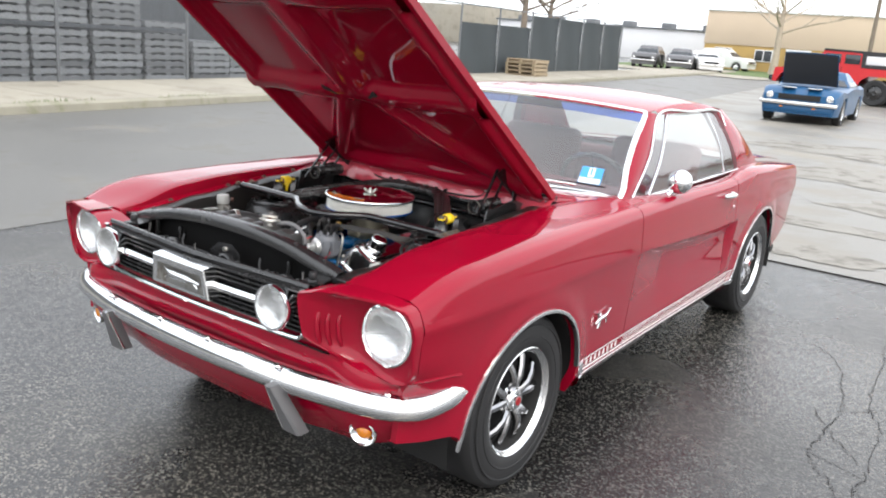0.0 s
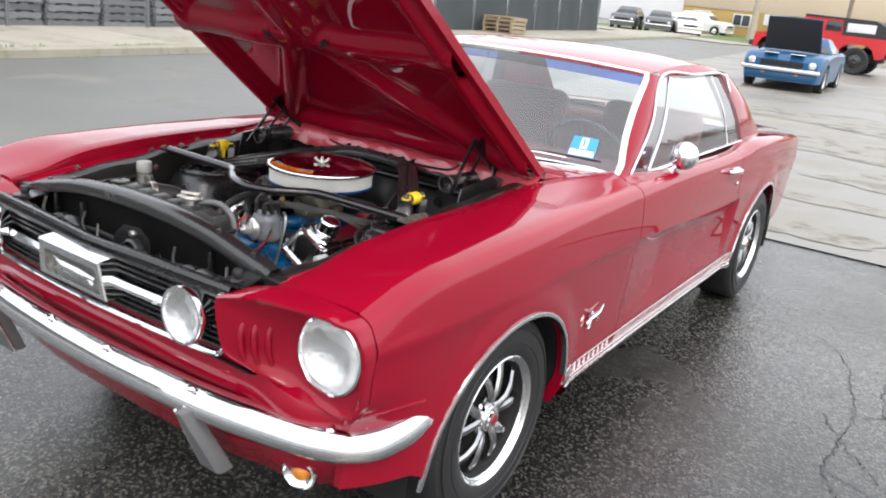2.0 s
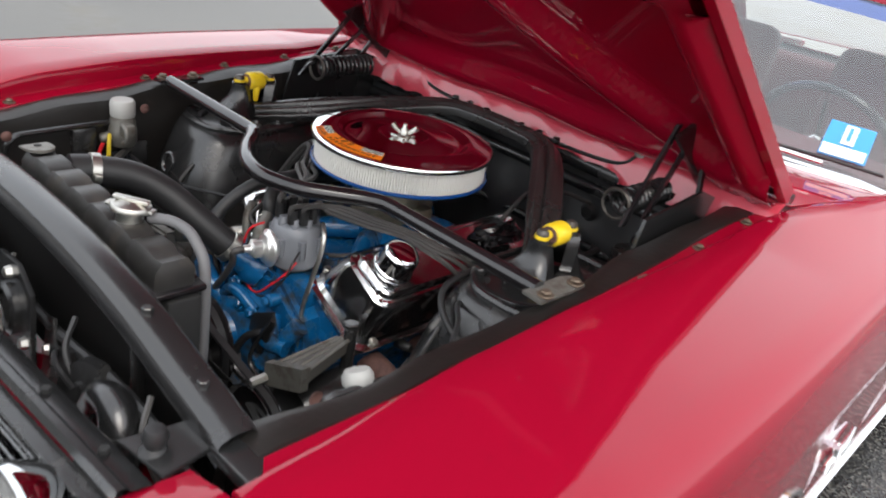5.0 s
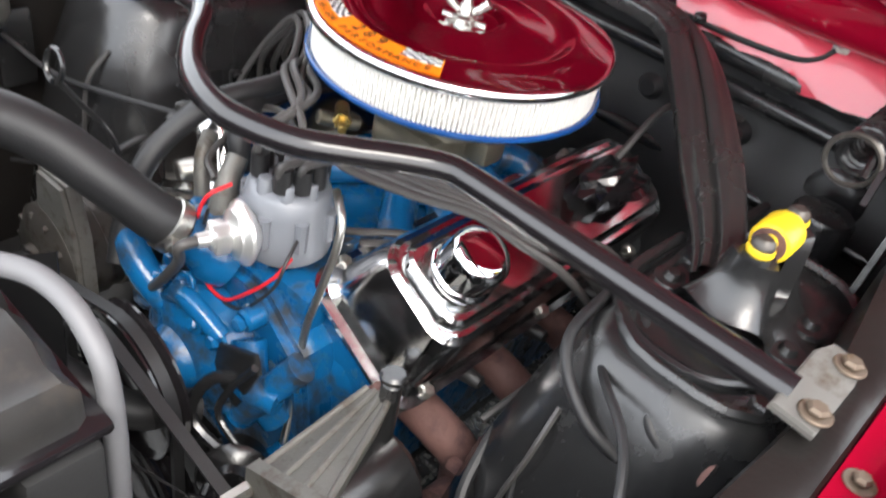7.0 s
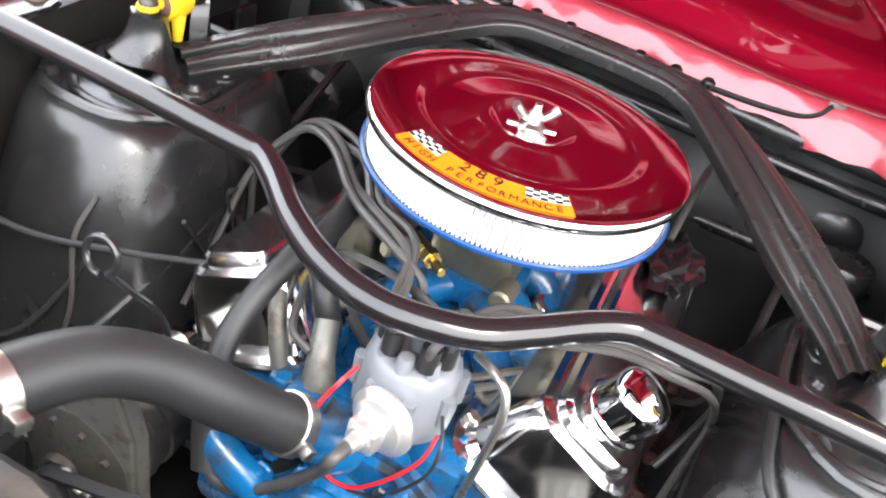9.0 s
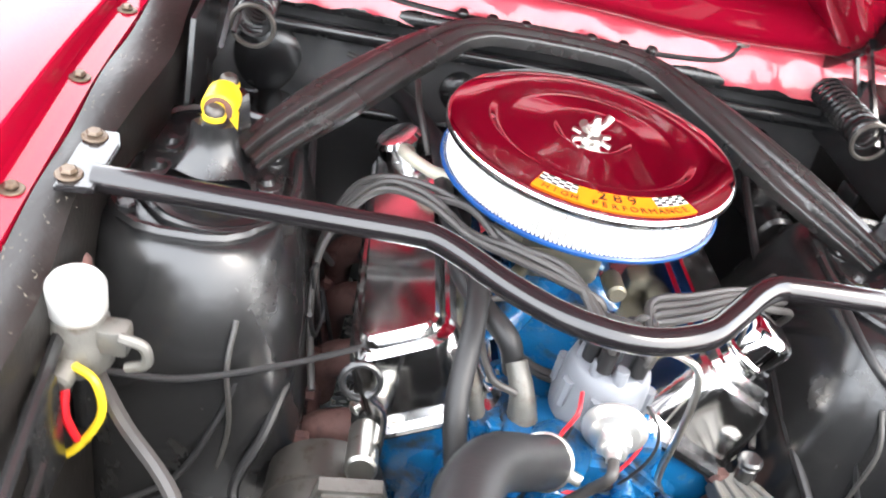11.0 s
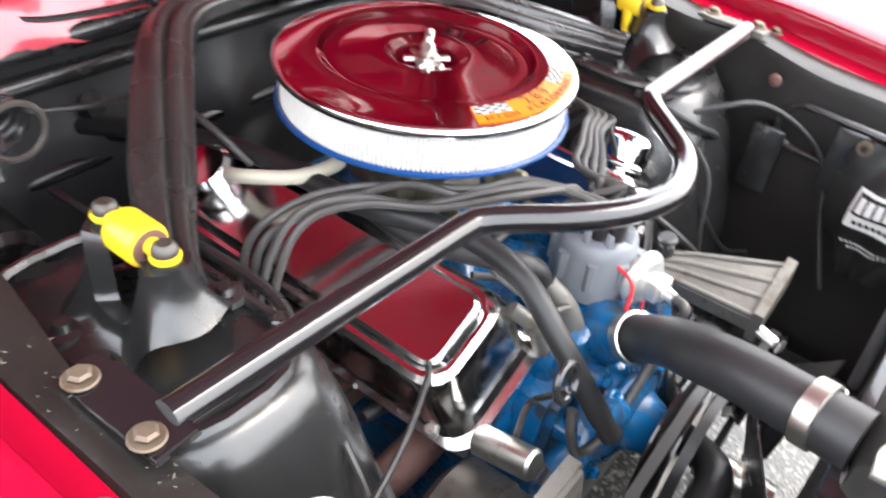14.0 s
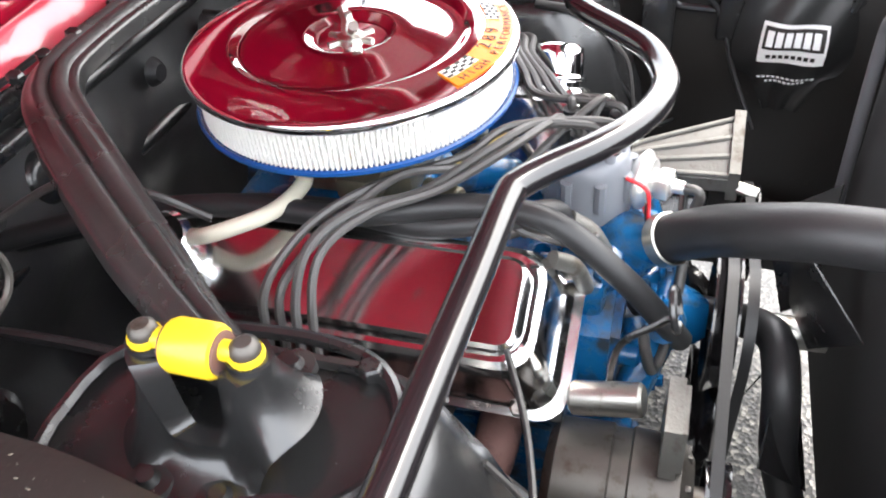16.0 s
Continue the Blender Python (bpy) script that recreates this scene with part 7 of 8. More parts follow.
# wires, bolts and pipes over the engine's front
part("lower_hose", tube([(0.04, -0.30, 0.545), (0.02, -0.36, 0.560), (-0.03, -0.40, 0.590), (-0.09, -0.41, 0.575), (-0.12, -0.42, 0.50), (-0.13, -0.45, 0.40)], 0.020, 14), RUBBER, car, "thick black lower radiator hose")
part("bypass_hose", tube([(-0.035, -0.215, 0.675), (-0.050, -0.245, 0.650), (-0.050, -0.255, 0.615), (-0.035, -0.250, 0.590)], 0.012, 12), RUBBER, car, "short black bypass hose")
part("fuel_pump", lathe([(0, 0.05), (0.020, 0.05), (0.024, 0.04), (0.036, 0.034), (0.040, 0.028), (0.036, 0.020), (0.034, 0.0), (0.022, -0.02)], axis_matrix((0.100, -0.290, 0.500), (0.6, -0.6, 0.3)), 24), BLACK_SATIN, car, "black fuel pump")
for x, y, z in ((-0.070, -0.225, 0.640), (-0.010, -0.232, 0.655), (0.045, -0.235, 0.650), (0.085, -0.230, 0.600), (-0.085, -0.232, 0.570), (0.030, -0.262, 0.580), (-0.030, -0.270, 0.560), (0.06, -0.268, 0.54)):
    part("front_bolt", cyl((x, y + 0.010, z - 0.004), (x, y - 0.012, z + 0.005), 0.0085, seg=6, bevel=0.002), STEEL, engine)
for sx in (1, -1):
    for k in range(5):
        y = -0.16 + 0.085 * k
        part("intake_bolt", cyl((sx * 0.118, y, 0.700), (sx * 0.126, y, 0.716), 0.009, seg=6, bevel=0.002), BLUE, engine)
for k, (x0, x1, z) in enumerate(((-0.10, 0.10, 0.735), (-0.07, 0.11, 0.725))):
    part("engine_wire", tube([(x0, -0.10 - 0.03 * k, z), (x0 * 0.3, -0.145, z - 0.02), (x1 * 0.4, -0.130, z - 0.025), (x1, -0.09, z - 0.01), (x1 + 0.06, 0.0, z - 0.03)], 0.0045, 8), WIRE, car)

# brackets, wires and small fittings in the well behind the grille
well_rnd = random.Random(12)
for k, x in enumerate((-0.44, -0.36, -0.22, -0.15, -0.09, 0.12, 0.17, 0.36, 0.42)):
    w, hgt, tilt = well_rnd.uniform(0.02, 0.045), well_rnd.uniform(0.05, 0.10), well_rnd.uniform(-25, 25)
    m = pose(x, -0.635 - well_rnd.uniform(0, 0.03), 0.70 + well_rnd.uniform(-0.03, 0.04), 80 + well_rnd.uniform(-15, 15), tilt, well_rnd.uniform(-30, 30))
    br = part("well_bracket", plate([(-w, -hgt / 2), (w * 0.6, -hgt / 2), (w, 0), (w * 0.5, hgt / 2), (-w * 0.7, hgt / 2)], 0.005, m, 0.0015), BLACK_SATIN, car)
    part("bracket_bolt", lathe([(0, 0.006), (0.006, 0.006), (0.008, 0.0)], m @ pose(0, 0, 0.005), 6), STEEL, br)
for k in range(5):
    x = -0.40 + 0.19 * k
    part("well_wire", tube([(x, -0.630, 0.80), (x + 0.03, -0.655, 0.77), (x + 0.07 + 0.02 * (k % 2), -0.650, 0.715), (x + 0.03, -0.640, 0.68), (x + 0.10, -0.635, 0.66)], 0.004, 6), RUBBER if k % 2 else WIRE, car)

# pressed beads: along the firewall and round the apron panels
fire = bpy.data.objects["firewall"]
for z, r in ((0.868, 0.016), (0.825, 0.013), (0.70, 0.012)):
    part("firewall_bead", tube([(-0.56, 0.424, z - 0.004), (-0.3, 0.416, z), (0, 0.414, z + 0.002), (0.3, 0.416, z), (0.56, 0.424, z - 0.004)], r, 12), BLACK_SATIN, fire)
for x, z, r in ((-0.42, 0.76, 0.060), (0.38, 0.75, 0.050), (-0.12, 0.76, 0.035)):
    part("firewall_boss", lathe([(0, 0.016), (r * 0.6, 0.015), (r * 0.85, 0.010), (r, 0.0)], axis_matrix((x, 0.422, z), (0, -1, 0.1)), 28), BLACK_SATIN, fire)
for s in (1, -1):
    side = (lambda b: b) if s > 0 else mirror
    loop = []
    for k in range(33):
        a = 2 * math.pi * k / 32
        y, z = -0.355 + (0.095 if math.cos(a) > 0 else -0.095) + 0.034 * math.cos(a), 0.765 + 0.034 * math.sin(a)
        loop.append((inner_x(y) - 0.008 - 0.078 - 0.06 * max(0, -0.25 - y), y, z))
    part("apron_bead", side(tube(loop, 0.006, 8, smooth=0)), BLACK_SATIN, car)
    for y, z in ((-0.20, 0.82), (-0.48, 0.80)):
        part("apron_plug", side(lathe([(0, 0.004), (0.007, 0.003), (0.010, 0.0)], axis_matrix((inner_x(y) - 0.090 - 0.06 * max(0, -0.25 - y), y, z), (-1, 0, 0.1)), 14)), RUST, car)

# ---- surroundings ----
CONCRETE = mat("pale_concrete", (0.33, 0.305, 0.25), rough=0.85, vary=0.15, scale=3, grain=0.3, grain_scale=90, dirt=(0.24, 0.22, 0.18), dirt_amount=0.42, dirt_scale=1.5, by_object=0.06)
KERB = mat("weathered_kerb", (0.28, 0.265, 0.21), rough=0.85, vary=0.2, scale=4, grain=0.3, grain_scale=90, dirt=(0.20, 0.20, 0.13), dirt_amount=0.4, dirt_scale=3)
OLD_TAR = mat("old_grey_asphalt", (0.19, 0.182, 0.164), rough=0.42, vary=0.25, scale=0.9, grain=0.4, grain_scale=60, dirt=(0.25, 0.23, 0.195), dirt_amount=0.46, dirt_scale=0.55, rvary=0.3)
TAN_PATCH = mat("worn_tan_patch", (0.215, 0.2, 0.17), rough=0.5, vary=0.2, scale=2.5, grain=0.4, grain_scale=60, dirt=(0.13, 0.12, 0.105), dirt_amount=0.45, dirt_scale=2.5)
CRACK = mat("tar_crack", (0.008, 0.008, 0.008), rough=0.5, vary=0.2)
GRASS = mat("wet_grass", (0.10, 0.15, 0.045), rough=0.8, vary=0.35, scale=3, grain=0.6, grain_scale=40)
GALV = mat("galvanised_steel", (0.17, 0.18, 0.19), rough=0.55, metal=0.4, vary=0.15, scale=8)
SCREEN = mat("dark_fence_fabric", (0.045, 0.055, 0.060), rough=0.8, vary=0.25, scale=1.2, grain=0.3, grain_scale=60)
PALLET = mat("grey_pallet_wood", (0.19, 0.20, 0.21), rough=0.8, vary=0.25, scale=5, by_object=0.3)
PALLET_TAN = mat("pale_pallet_wood", (0.34, 0.27, 0.18), rough=0.8, vary=0.2, scale=5)
STUCCO = mat("beige_stucco", (0.62, 0.50, 0.38), rough=0.9, vary=0.06, scale=0.4, grain=0.2, grain_scale=20)
OCHRE = mat("ochre_block_wall", (0.46, 0.31, 0.11), rough=0.85, vary=0.1, scale=0.8, grain=0.2, grain_scale=20)
WHITE_WALL = mat("white_sheet_wall", (0.72, 0.73, 0.74), rough=0.7, vary=0.06, scale=0.3)
PALE_BARK = mat("pale_bark", (0.40, 0.34, 0.27), rough=0.9, vary=0.3, scale=6, grain=0.6, grain_scale=30)
BARK = mat("grey_bark", (0.20, 0.165, 0.13), rough=0.9, vary=0.3, scale=6, grain=0.6, grain_scale=30)
DARK_GLASS = mat("dark_window_glass", (0.02, 0.025, 0.03), rough=0.08, vary=0.1, spec=0.8)
BLUE_PAINT = mat("metallic_blue_paint", (0.004, 0.075, 0.19), rough=0.4, metal=0.2, vary=0.1, coat=0.35)
SUV_RED = mat("bright_red_paint", (0.55, 0.02, 0.025), rough=0.35, vary=0.06, coat=0.6)
CAR_WHITE = mat("white_car_paint", (0.75, 0.75, 0.74), rough=0.3, vary=0.04, coat=0.6)
CAR_GREY = mat("dark_grey_car_paint", (0.09, 0.09, 0.095), rough=0.35, vary=0.1, coat=0.5)
SOFT_BLACK = mat("black_soft_top", (0.03, 0.03, 0.032), rough=0.7, vary=0.15, grain=0.2)


def draped(pts, lift, name, material, label, cat, steps=10, rough=0.0, seed=1):
    """A sheet laid on the ground: a ragged outline filled towards its middle."""
    rnd = random.Random(seed)
    line = spline([V(*p, 0) for p in pts] + [V(*pts[0], 0)], steps)[:-1] if rough else [V(*p, 0) for p in pts]
    if rough:
        mid = sum(line, V(0, 0, 0)) / len(line)
        turn = [math.atan2(p.y - mid.y, p.x - mid.x) for p in line]
        line = [mid + (p - mid) * (1 + rough * (1.6 * math.sin(5 * a + seed) + 1.1 * math.sin(9 * a + 2 * seed) + 0.7 * math.sin(17 * a) + rnd.uniform(-0.4, 0.4))) for p, a in zip(line, turn)]
    c = sum(line, V(0, 0, 0)) / len(line)
    rings = [[(c + (p - c) * k) for p in line] for k in (0.02, 0.25, 0.5, 0.75, 1.0)]
    rings = [[V(p.x, p.y, ground_z(p.x, p.y) + lift) for p in r] for r in rings]
    return tagged(part(name, clean_n(loft(rings, True)), material, None), label, cat, kind="structure")


# older, paler asphalt beyond the lot's fresh strip, and worn patches on it
old = []
for a, b in (((-9.0, 40.0), (-4.4, 4.45)), ((-4.4, 4.45), (30.0, 3.4)), ((30.0, 3.4), (30.0, 40.0)), ((30.0, 40.0), (-9.0, 40.0))):
    for k in range(24):
        old.append((a[0] + (b[0] - a[0]) * k / 24 + 0.06 * math.sin(k * 2.1), a[1] + (b[1] - a[1]) * k / 24 + 0.05 * math.sin(k * 1.7)))
cen = (10.0, 16.0)
rings = [[V(cen[0] + (x - cen[0]) * q, cen[1] + (y - cen[1]) * q, 0) for x, y in old] for q in np.linspace(0.02, 1, 14)]
rings = [[V(p.x, p.y, ground_z(p.x, p.y) + 0.009) for p in r] for r in rings]
tagged(part("old_asphalt", clean_n(loft(rings, True)), OLD_TAR, None), "older pale grey asphalt, damp and worn", "pavement", kind="structure")
for n, pts in enumerate([[(0.1, 4.72), (0.6, 4.55), (1.25, 4.62), (1.22, 5.0), (0.7, 5.15), (0.2, 5.0)], [(-0.4, 6.1), (0.3, 6.0), (1.3, 6.1), (1.2, 6.4), (0.4, 6.5), (-0.3, 6.4)], [(0.2, 7.6), (1.4, 7.4), (3.0, 7.7), (2.6, 8.5), (0.9, 8.6)], [(-1.2, 9.8), (0.6, 9.4), (2.6, 9.9), (1.8, 11.2), (-0.6, 11.0)], [(-2.2, 13.0), (0.4, 12.6), (3.2, 13.4), (1.6, 15.0), (-1.6, 14.6)], [(0.5, 16.6), (4.0, 16.2), (7.0, 17.2), (3.6, 19.0), (1.0, 18.4)], [(2.8, 5.4), (4.6, 5.2), (5.4, 6.0), (4.0, 6.8)]]):
    draped(pts, 0.014, "worn_patch", TAN_PATCH, "worn tan patch in the asphalt", "pavement", 9, 0.045, n)
# cracks in the fresh strip
rnd = random.Random(4)
for run in (
    [(1.28, 2.49), (1.44, 2.24), (1.55, 1.8), (1.58, 1.55), (1.56, 1.06), (1.66, 0.88), (1.73, 0.71), (1.76, 0.58)],
    [(1.63, 3.23), (1.59, 2.8), (1.63, 2.42), (1.66, 1.85), (1.76, 1.47), (1.77, 0.98), (1.76, 0.8)],
    [(1.57, 1.59), (1.71, 1.73)],
    [(1.56, 1.06), (1.77, 0.98)],
    [(1.47, 1.55), (1.60, 1.30), (1.74, 1.10)],
    [(1.74, 0.9), (1.86, 0.6), (1.9, 0.2)],
    [(1.66, 0.5), (1.70, 0.1), (1.62, -0.3)],
):
    line = spline([V(x, y, 0.0035) for x, y in run], 14)
    line = [p + V(rnd.uniform(-0.012, 0.012), rnd.uniform(-0.012, 0.012), 0) for p in line]
    rings = []
    for k, p in enumerate(line):
        d = line[min(k + 1, len(line) - 1)] - line[max(k - 1, 0)]
        d = V(-d.y, d.x, 0).normalized() * (0.0026 if 0 < k < len(line) - 1 else 0.0004)
        rings.append([p - d * rnd.uniform(0.2, 1.3), p + d * rnd.uniform(0.2, 1.3)])
    tagged(part("asphalt_crack", clean_n(loft(rings)), CRACK, None), "thin dark crack in the asphalt", "crack", kind="structure")

# kerb and pavement along the street, which runs at a slight angle to the coupe
STREET = 7.5
KX, FX = -12.18, -14.8
TURN = pose(FX, 25.0, 0, 0, 0, STREET) @ pose(-FX, -25.0, 0)


def street(x, y, h=0.0):
    p = TURN @ V(x, y, 0)
    return V(p.x, p.y, ground_z(p.x, p.y) + h)


ROADWAY = mat("pale_street_asphalt", (0.120, 0.117, 0.108), rough=0.48, vary=0.2, scale=0.7, grain=0.4, grain_scale=60, dirt=(0.17, 0.16, 0.14), dirt_amount=0.4, dirt_scale=1.1)
rings = [[street(KX + o + (0.05 * math.sin(y * 1.3) if o > 5 else 0), y, 0.004) for o in np.linspace(0.0, 5.4, 7)] for y in np.linspace(-30, 60, 91)]
tagged(part("roadway", clean_n(loft(rings)), ROADWAY, None), "paler asphalt of the street along the kerb", "road", kind="structure")
rings = [[street(KX + o, y, h) for o, h in ((0.02, -0.05), (0.0, 0.11), (-0.03, 0.135), (-0.15, 0.14), (-0.152, -0.05))] for y in np.linspace(-30, 60, 61)]
tagged(part("kerb", clean_n(loft(rings)), KERB, None), "weathered concrete kerb", "kerb", kind="structure")
pavement = thing("pavement", "pale concrete pavement slabs along the fence", "pavement", kind="structure")
for k in range(58):
    y0, y1 = -28 + 1.52 * k, -28 + 1.52 * k + 1.505
    bm = bmesh.new()
    q = [(KX - 0.155, y0), (KX - 0.155, y1), (KX - 2.75, y1), (KX - 2.75, y0)]
    top = [bm.verts.new(street(x, y, 0.142)) for x, y in q]
    low = [bm.verts.new(street(x, y, -0.03)) for x, y in q]
    bm.faces.new(top)
    for i in range(4):
        bm.faces.new((low[i], low[(i + 1) % 4], top[(i + 1) % 4], top[i]))
    part("slab", clean_n(bm), CONCRETE, pavement, smooth=False)
# weeds along the kerb
bm = bmesh.new()
for k in range(700):
    y = rnd.uniform(2, 12) if k < 500 else rnd.uniform(-6, 30)
    p = street(KX - 0.14 + rnd.uniform(-0.04, 0.03), y + 0.3 * math.sin(k), 0.135)
    if math.sin(y * 2.3) < 0.35:
        continue
    d = V(rnd.uniform(-0.04, 0.04), rnd.uniform(-0.04, 0.04), rnd.uniform(0.02, 0.07))
    bm.faces.new([bm.verts.new(v) for v in (p + V(0, -0.006, 0), p + V(0, 0.006, 0), p + d)])
tagged(part("kerb_weeds", bm, GRASS, None, smooth=False), "low weeds in the kerb joint", "weeds", kind="stuff")

# chain-link fence with dark fabric, posts and rails
fence = thing("chain_link_fence", "tall chain-link fence, dark fabric on its farther bays", "fence")
post_ys = [-12.95 + 3.05 * k for k in range(18)]
for y in post_ys:
    part("fence_post", cyl(street(FX, y), street(FX, y, 2.52), 0.034, seg=10), GALV, fence)
for y0, y1 in zip(post_ys, post_ys[1:]):
    part("fence_rail", cyl(street(FX, y0, 2.46), street(FX, y1, 2.46), 0.022, seg=8), GALV, fence)
    if y0 > 19:
        ht = 1.75 if y0 < 25 else 2.25
        part("fence_fabric", sheet(lambda u, v: street(FX - 0.03 + 0.03 * math.sin(u * 9 + v * 3), y0 + (y1 - y0) * u, 0.12 + ht * v), 8, 5), SCREEN, fence)
bm = bmesh.new()
for k in range(-150, 420):
    for sgn in (1, -1):
        ya = -14 + k * 0.085
        yb = ya + sgn * 2.25
        if min(ya, yb) < -14 or max(ya, yb) > 19.2:
            continue
        w = V(0, 0.0035, 0)
        a, b = street(FX + 0.036, ya, 0.16), street(FX + 0.036, yb, 2.42)
        bm.faces.new([bm.verts.new(p) for p in (a - w, b - w, b + w, a + w)])
tagged(part("chain_mesh", bm, GALV, fence, smooth=False), kind="stuff")


def shared_box(name, size):
    bm = box((0, 0, 0), size, 0)
    me = bpy.data.meshes.new(name)
    bm.to_mesh(me)
    bm.free()
    return me


BOARD, BEARER = shared_box("board", (1.20, 0.14, 0.020)), shared_box("bearer", (0.09, 1.20, 0.095))


def pallet_stack(x, y, n, material, label, tier=99):
    st = thing("pallet_stack", label, "pallets", "pallet stacks behind the fence", at=street(x, y), turn=STREET + rnd.uniform(-3, 3))
    for k in range(n):
        z, o = 0.145 * k + 0.02 + (0.10 if k >= tier else 0.0), rnd.uniform(-0.03, 0.03)
        pal = part("pallet", box((o, 0, z + 0.065), (0.09, 1.20, 0.095), 0), material, st, smooth=False)
        for nm, me, spots in (("board", BOARD, [(0, q, 0.122) for q in (-0.52, -0.26, 0, 0.26, 0.52)] + [(0, q, 0.008) for q in (-0.5, 0, 0.5)]), ("bearer", BEARER, [(-0.55, 0, 0.065), (0.55, 0, 0.065)])):
            for a, b, c in spots:
                ob = new(nm, me)
                ob.parent = pal
                ob.matrix_parent_inverse = Matrix()
                ob.location = (a + o, b, c + z)
                if not me.materials:
                    me.materials.append(material)
                ob.material_slots[0].link = "OBJECT"
                ob.material_slots[0].material = material


for k in range(14):
    pallet_stack(FX - 1.5, -5.6 + 1.30 * k, 15 + (k * 7) % 4 if k < 11 else 8 - 2 * (k - 11), PALLET, "tall stack of grey wooden pallets", 7)
pallet_stack(FX + 0.9, 24.5, 5, PALLET_TAN, "low stack of pale pallets by the fence")
yard = thing("yard_wall", "dark corrugated yard wall behind the pallets", "wall", kind="structure")
part("wall_sheet", sheet(lambda u, v: street(FX - 5 + 0.06 * math.sin(u * 400), -20 + 42 * u, 3.3 * v), 260, 2, 0.02), mat("dark_sheet_wall", (0.085, 0.092, 0.10), rough=0.7, vary=0.2, scale=0.5), yard)

# the beige building with an ochre base
BY, BX0, BX1, BH = 71.0, -23.3, 10.0, 5.0
bz = ground_z(-8, BY) - 0.1
bld = thing("beige_building", "long beige stucco building with an ochre base", "building")
part("upper_wall", box(((BX0 + BX1) / 2, BY + 6, bz + 2.2 + (BH - 2.2) / 2), (BX1 - BX0, 12, BH - 2.2), 0.02), STUCCO, bld)
part("lower_wall", box(((BX0 + BX1) / 2, BY + 6.06, bz + 1.05), (BX1 - BX0 - 0.1, 12, 2.3), 0.02), OCHRE, bld)
part("roof_edge", box(((BX0 + BX1) / 2, BY + 6, bz + BH + 0.06), (BX1 - BX0 + 0.2, 12.2, 0.12), 0.02), WHITE_WALL, bld)
for x in (-21.5, -18.0, -10.5, -2.0, 2.5, 7.0):
    w = part("window", box((x, BY + 0.02, bz + 1.45), (1.5, 0.10, 1.0), 0.01), WHITE_WALL, bld)
    for q in (-0.36, 0.36):
        part("pane", box((x + q, BY - 0.035, bz + 1.45), (0.62, 0.02, 0.84), 0.0), DARK_GLASS, w)
part("door", box((-7.5, BY + 0.02, bz + 1.05), (1.1, 0.12, 2.1), 0.01), DARK_GLASS, bld)
part("wall_sign", box((-15.2, BY - 0.03, bz + 1.7), (2.0, 0.06, 0.9), 0.01), WHITE_WALL, bld)
white_b = thing("white_building", "low white building in the distance", "building")
part("wall", box((-38, 88, 2.5), (30, 10, 3.4), 0.02), WHITE_WALL, white_b)
part("roof", box((-38, 88, 4.25), (30.4, 10.4, 0.15), 0.02), GALV, white_b)
part("taller_hall", box((-64, 88, 3.2), (18, 10, 5.0), 0.02), CONCRETE, white_b)
for k in range(6):
    part("roof_unit", box((-51 + 4.6 * k, 86, 4.6), (1.2, 1.4, 0.7), 0.05), GALV, white_b)
draped([(-26, 52), (-8, 55), (14, 58), (26, 60), (26, 69), (-26, 69)], 0.03, "grass_verge", GRASS, "strip of wet grass before the building", "grass")
draped([(-24, 46), (-12, 47.5), (-11, 53), (-24, 53)], 0.045, "side_pavement", CONCRETE, "pale concrete drive beside the verge", "pavement")


def bare_tree(x, y, height, seed, label, bark=BARK):
    r0 = random.Random(seed)
    t = thing("bare_tree", label, "tree", "bare street trees", at=(x, y, ground_z(x, y)))
    trunk = [V(0, 0, -0.1), V(0.06, 0, height * 0.2), V(0.02, 0.05, height * 0.42), V(0.1, 0, height * 0.6)]
    part("trunk", tube(trunk, 0.2, 12, radii=[0.34, 0.25, 0.20, 0.14]), bark, t)
    bm = bmesh.new()

    def grow(p, d, ln, r, depth):
        q = p + d * ln * 0.5 + V(r0.uniform(-0.1, 0.1), r0.uniform(-0.1, 0.1), 0) * ln
        e = p + d * ln
        tube([p, q, e], r, 5 if depth else 4, bm, smooth=2, cap=False, radii=[r, r * 0.75, r * 0.5])
        if depth:
            for k in range(3 if depth > 1 else 4):
                nd = (d + V(r0.uniform(-0.8, 0.8), r0.uniform(-0.8, 0.8), r0.uniform(-0.15, 0.6))).normalized()
                grow(p + d * ln * r0.uniform(0.45, 1.0), nd, ln * r0.uniform(0.5, 0.75), r * 0.5, depth - 1)

    for k in range(8):
        a = k * 2.4
        grow(V(0.05, 0, height * (0.36 + 0.032 * k)), V(math.cos(a), math.sin(a), 0.35 + 0.07 * k).normalized(), height * 0.34, 0.095, 3)
    part("crown", bm, bark, t)


bare_tree(-15.2, 64.0, 8.5, 3, "bare street tree with a pale trunk", PALE_BARK)
bare_tree(-29.5, 50.0, 9.0, 8, "bare tree behind the fence")
bare_tree(-33.0, 60.0, 8.0, 9, "bare tree behind the fence")
pole = thing("utility_pole", "tall dark wooden utility pole", "pole", at=(-8.4, 62.0, ground_z(-8.4, 62)))
part("shaft", cyl((0, 0, -0.2), (0, 0, 10.5), 0.16, 0.11, 12), BARK, pole)
part("crossarm", box((0, 0, 9.6), (2.2, 0.10, 0.12), 0.01), BARK, pole)
for xx in (-0.9, 0.9):
    part("insulator", cyl((xx, 0, 9.66), (xx, 0, 9.82), 0.05, 0.03, 10), GALV, pole)
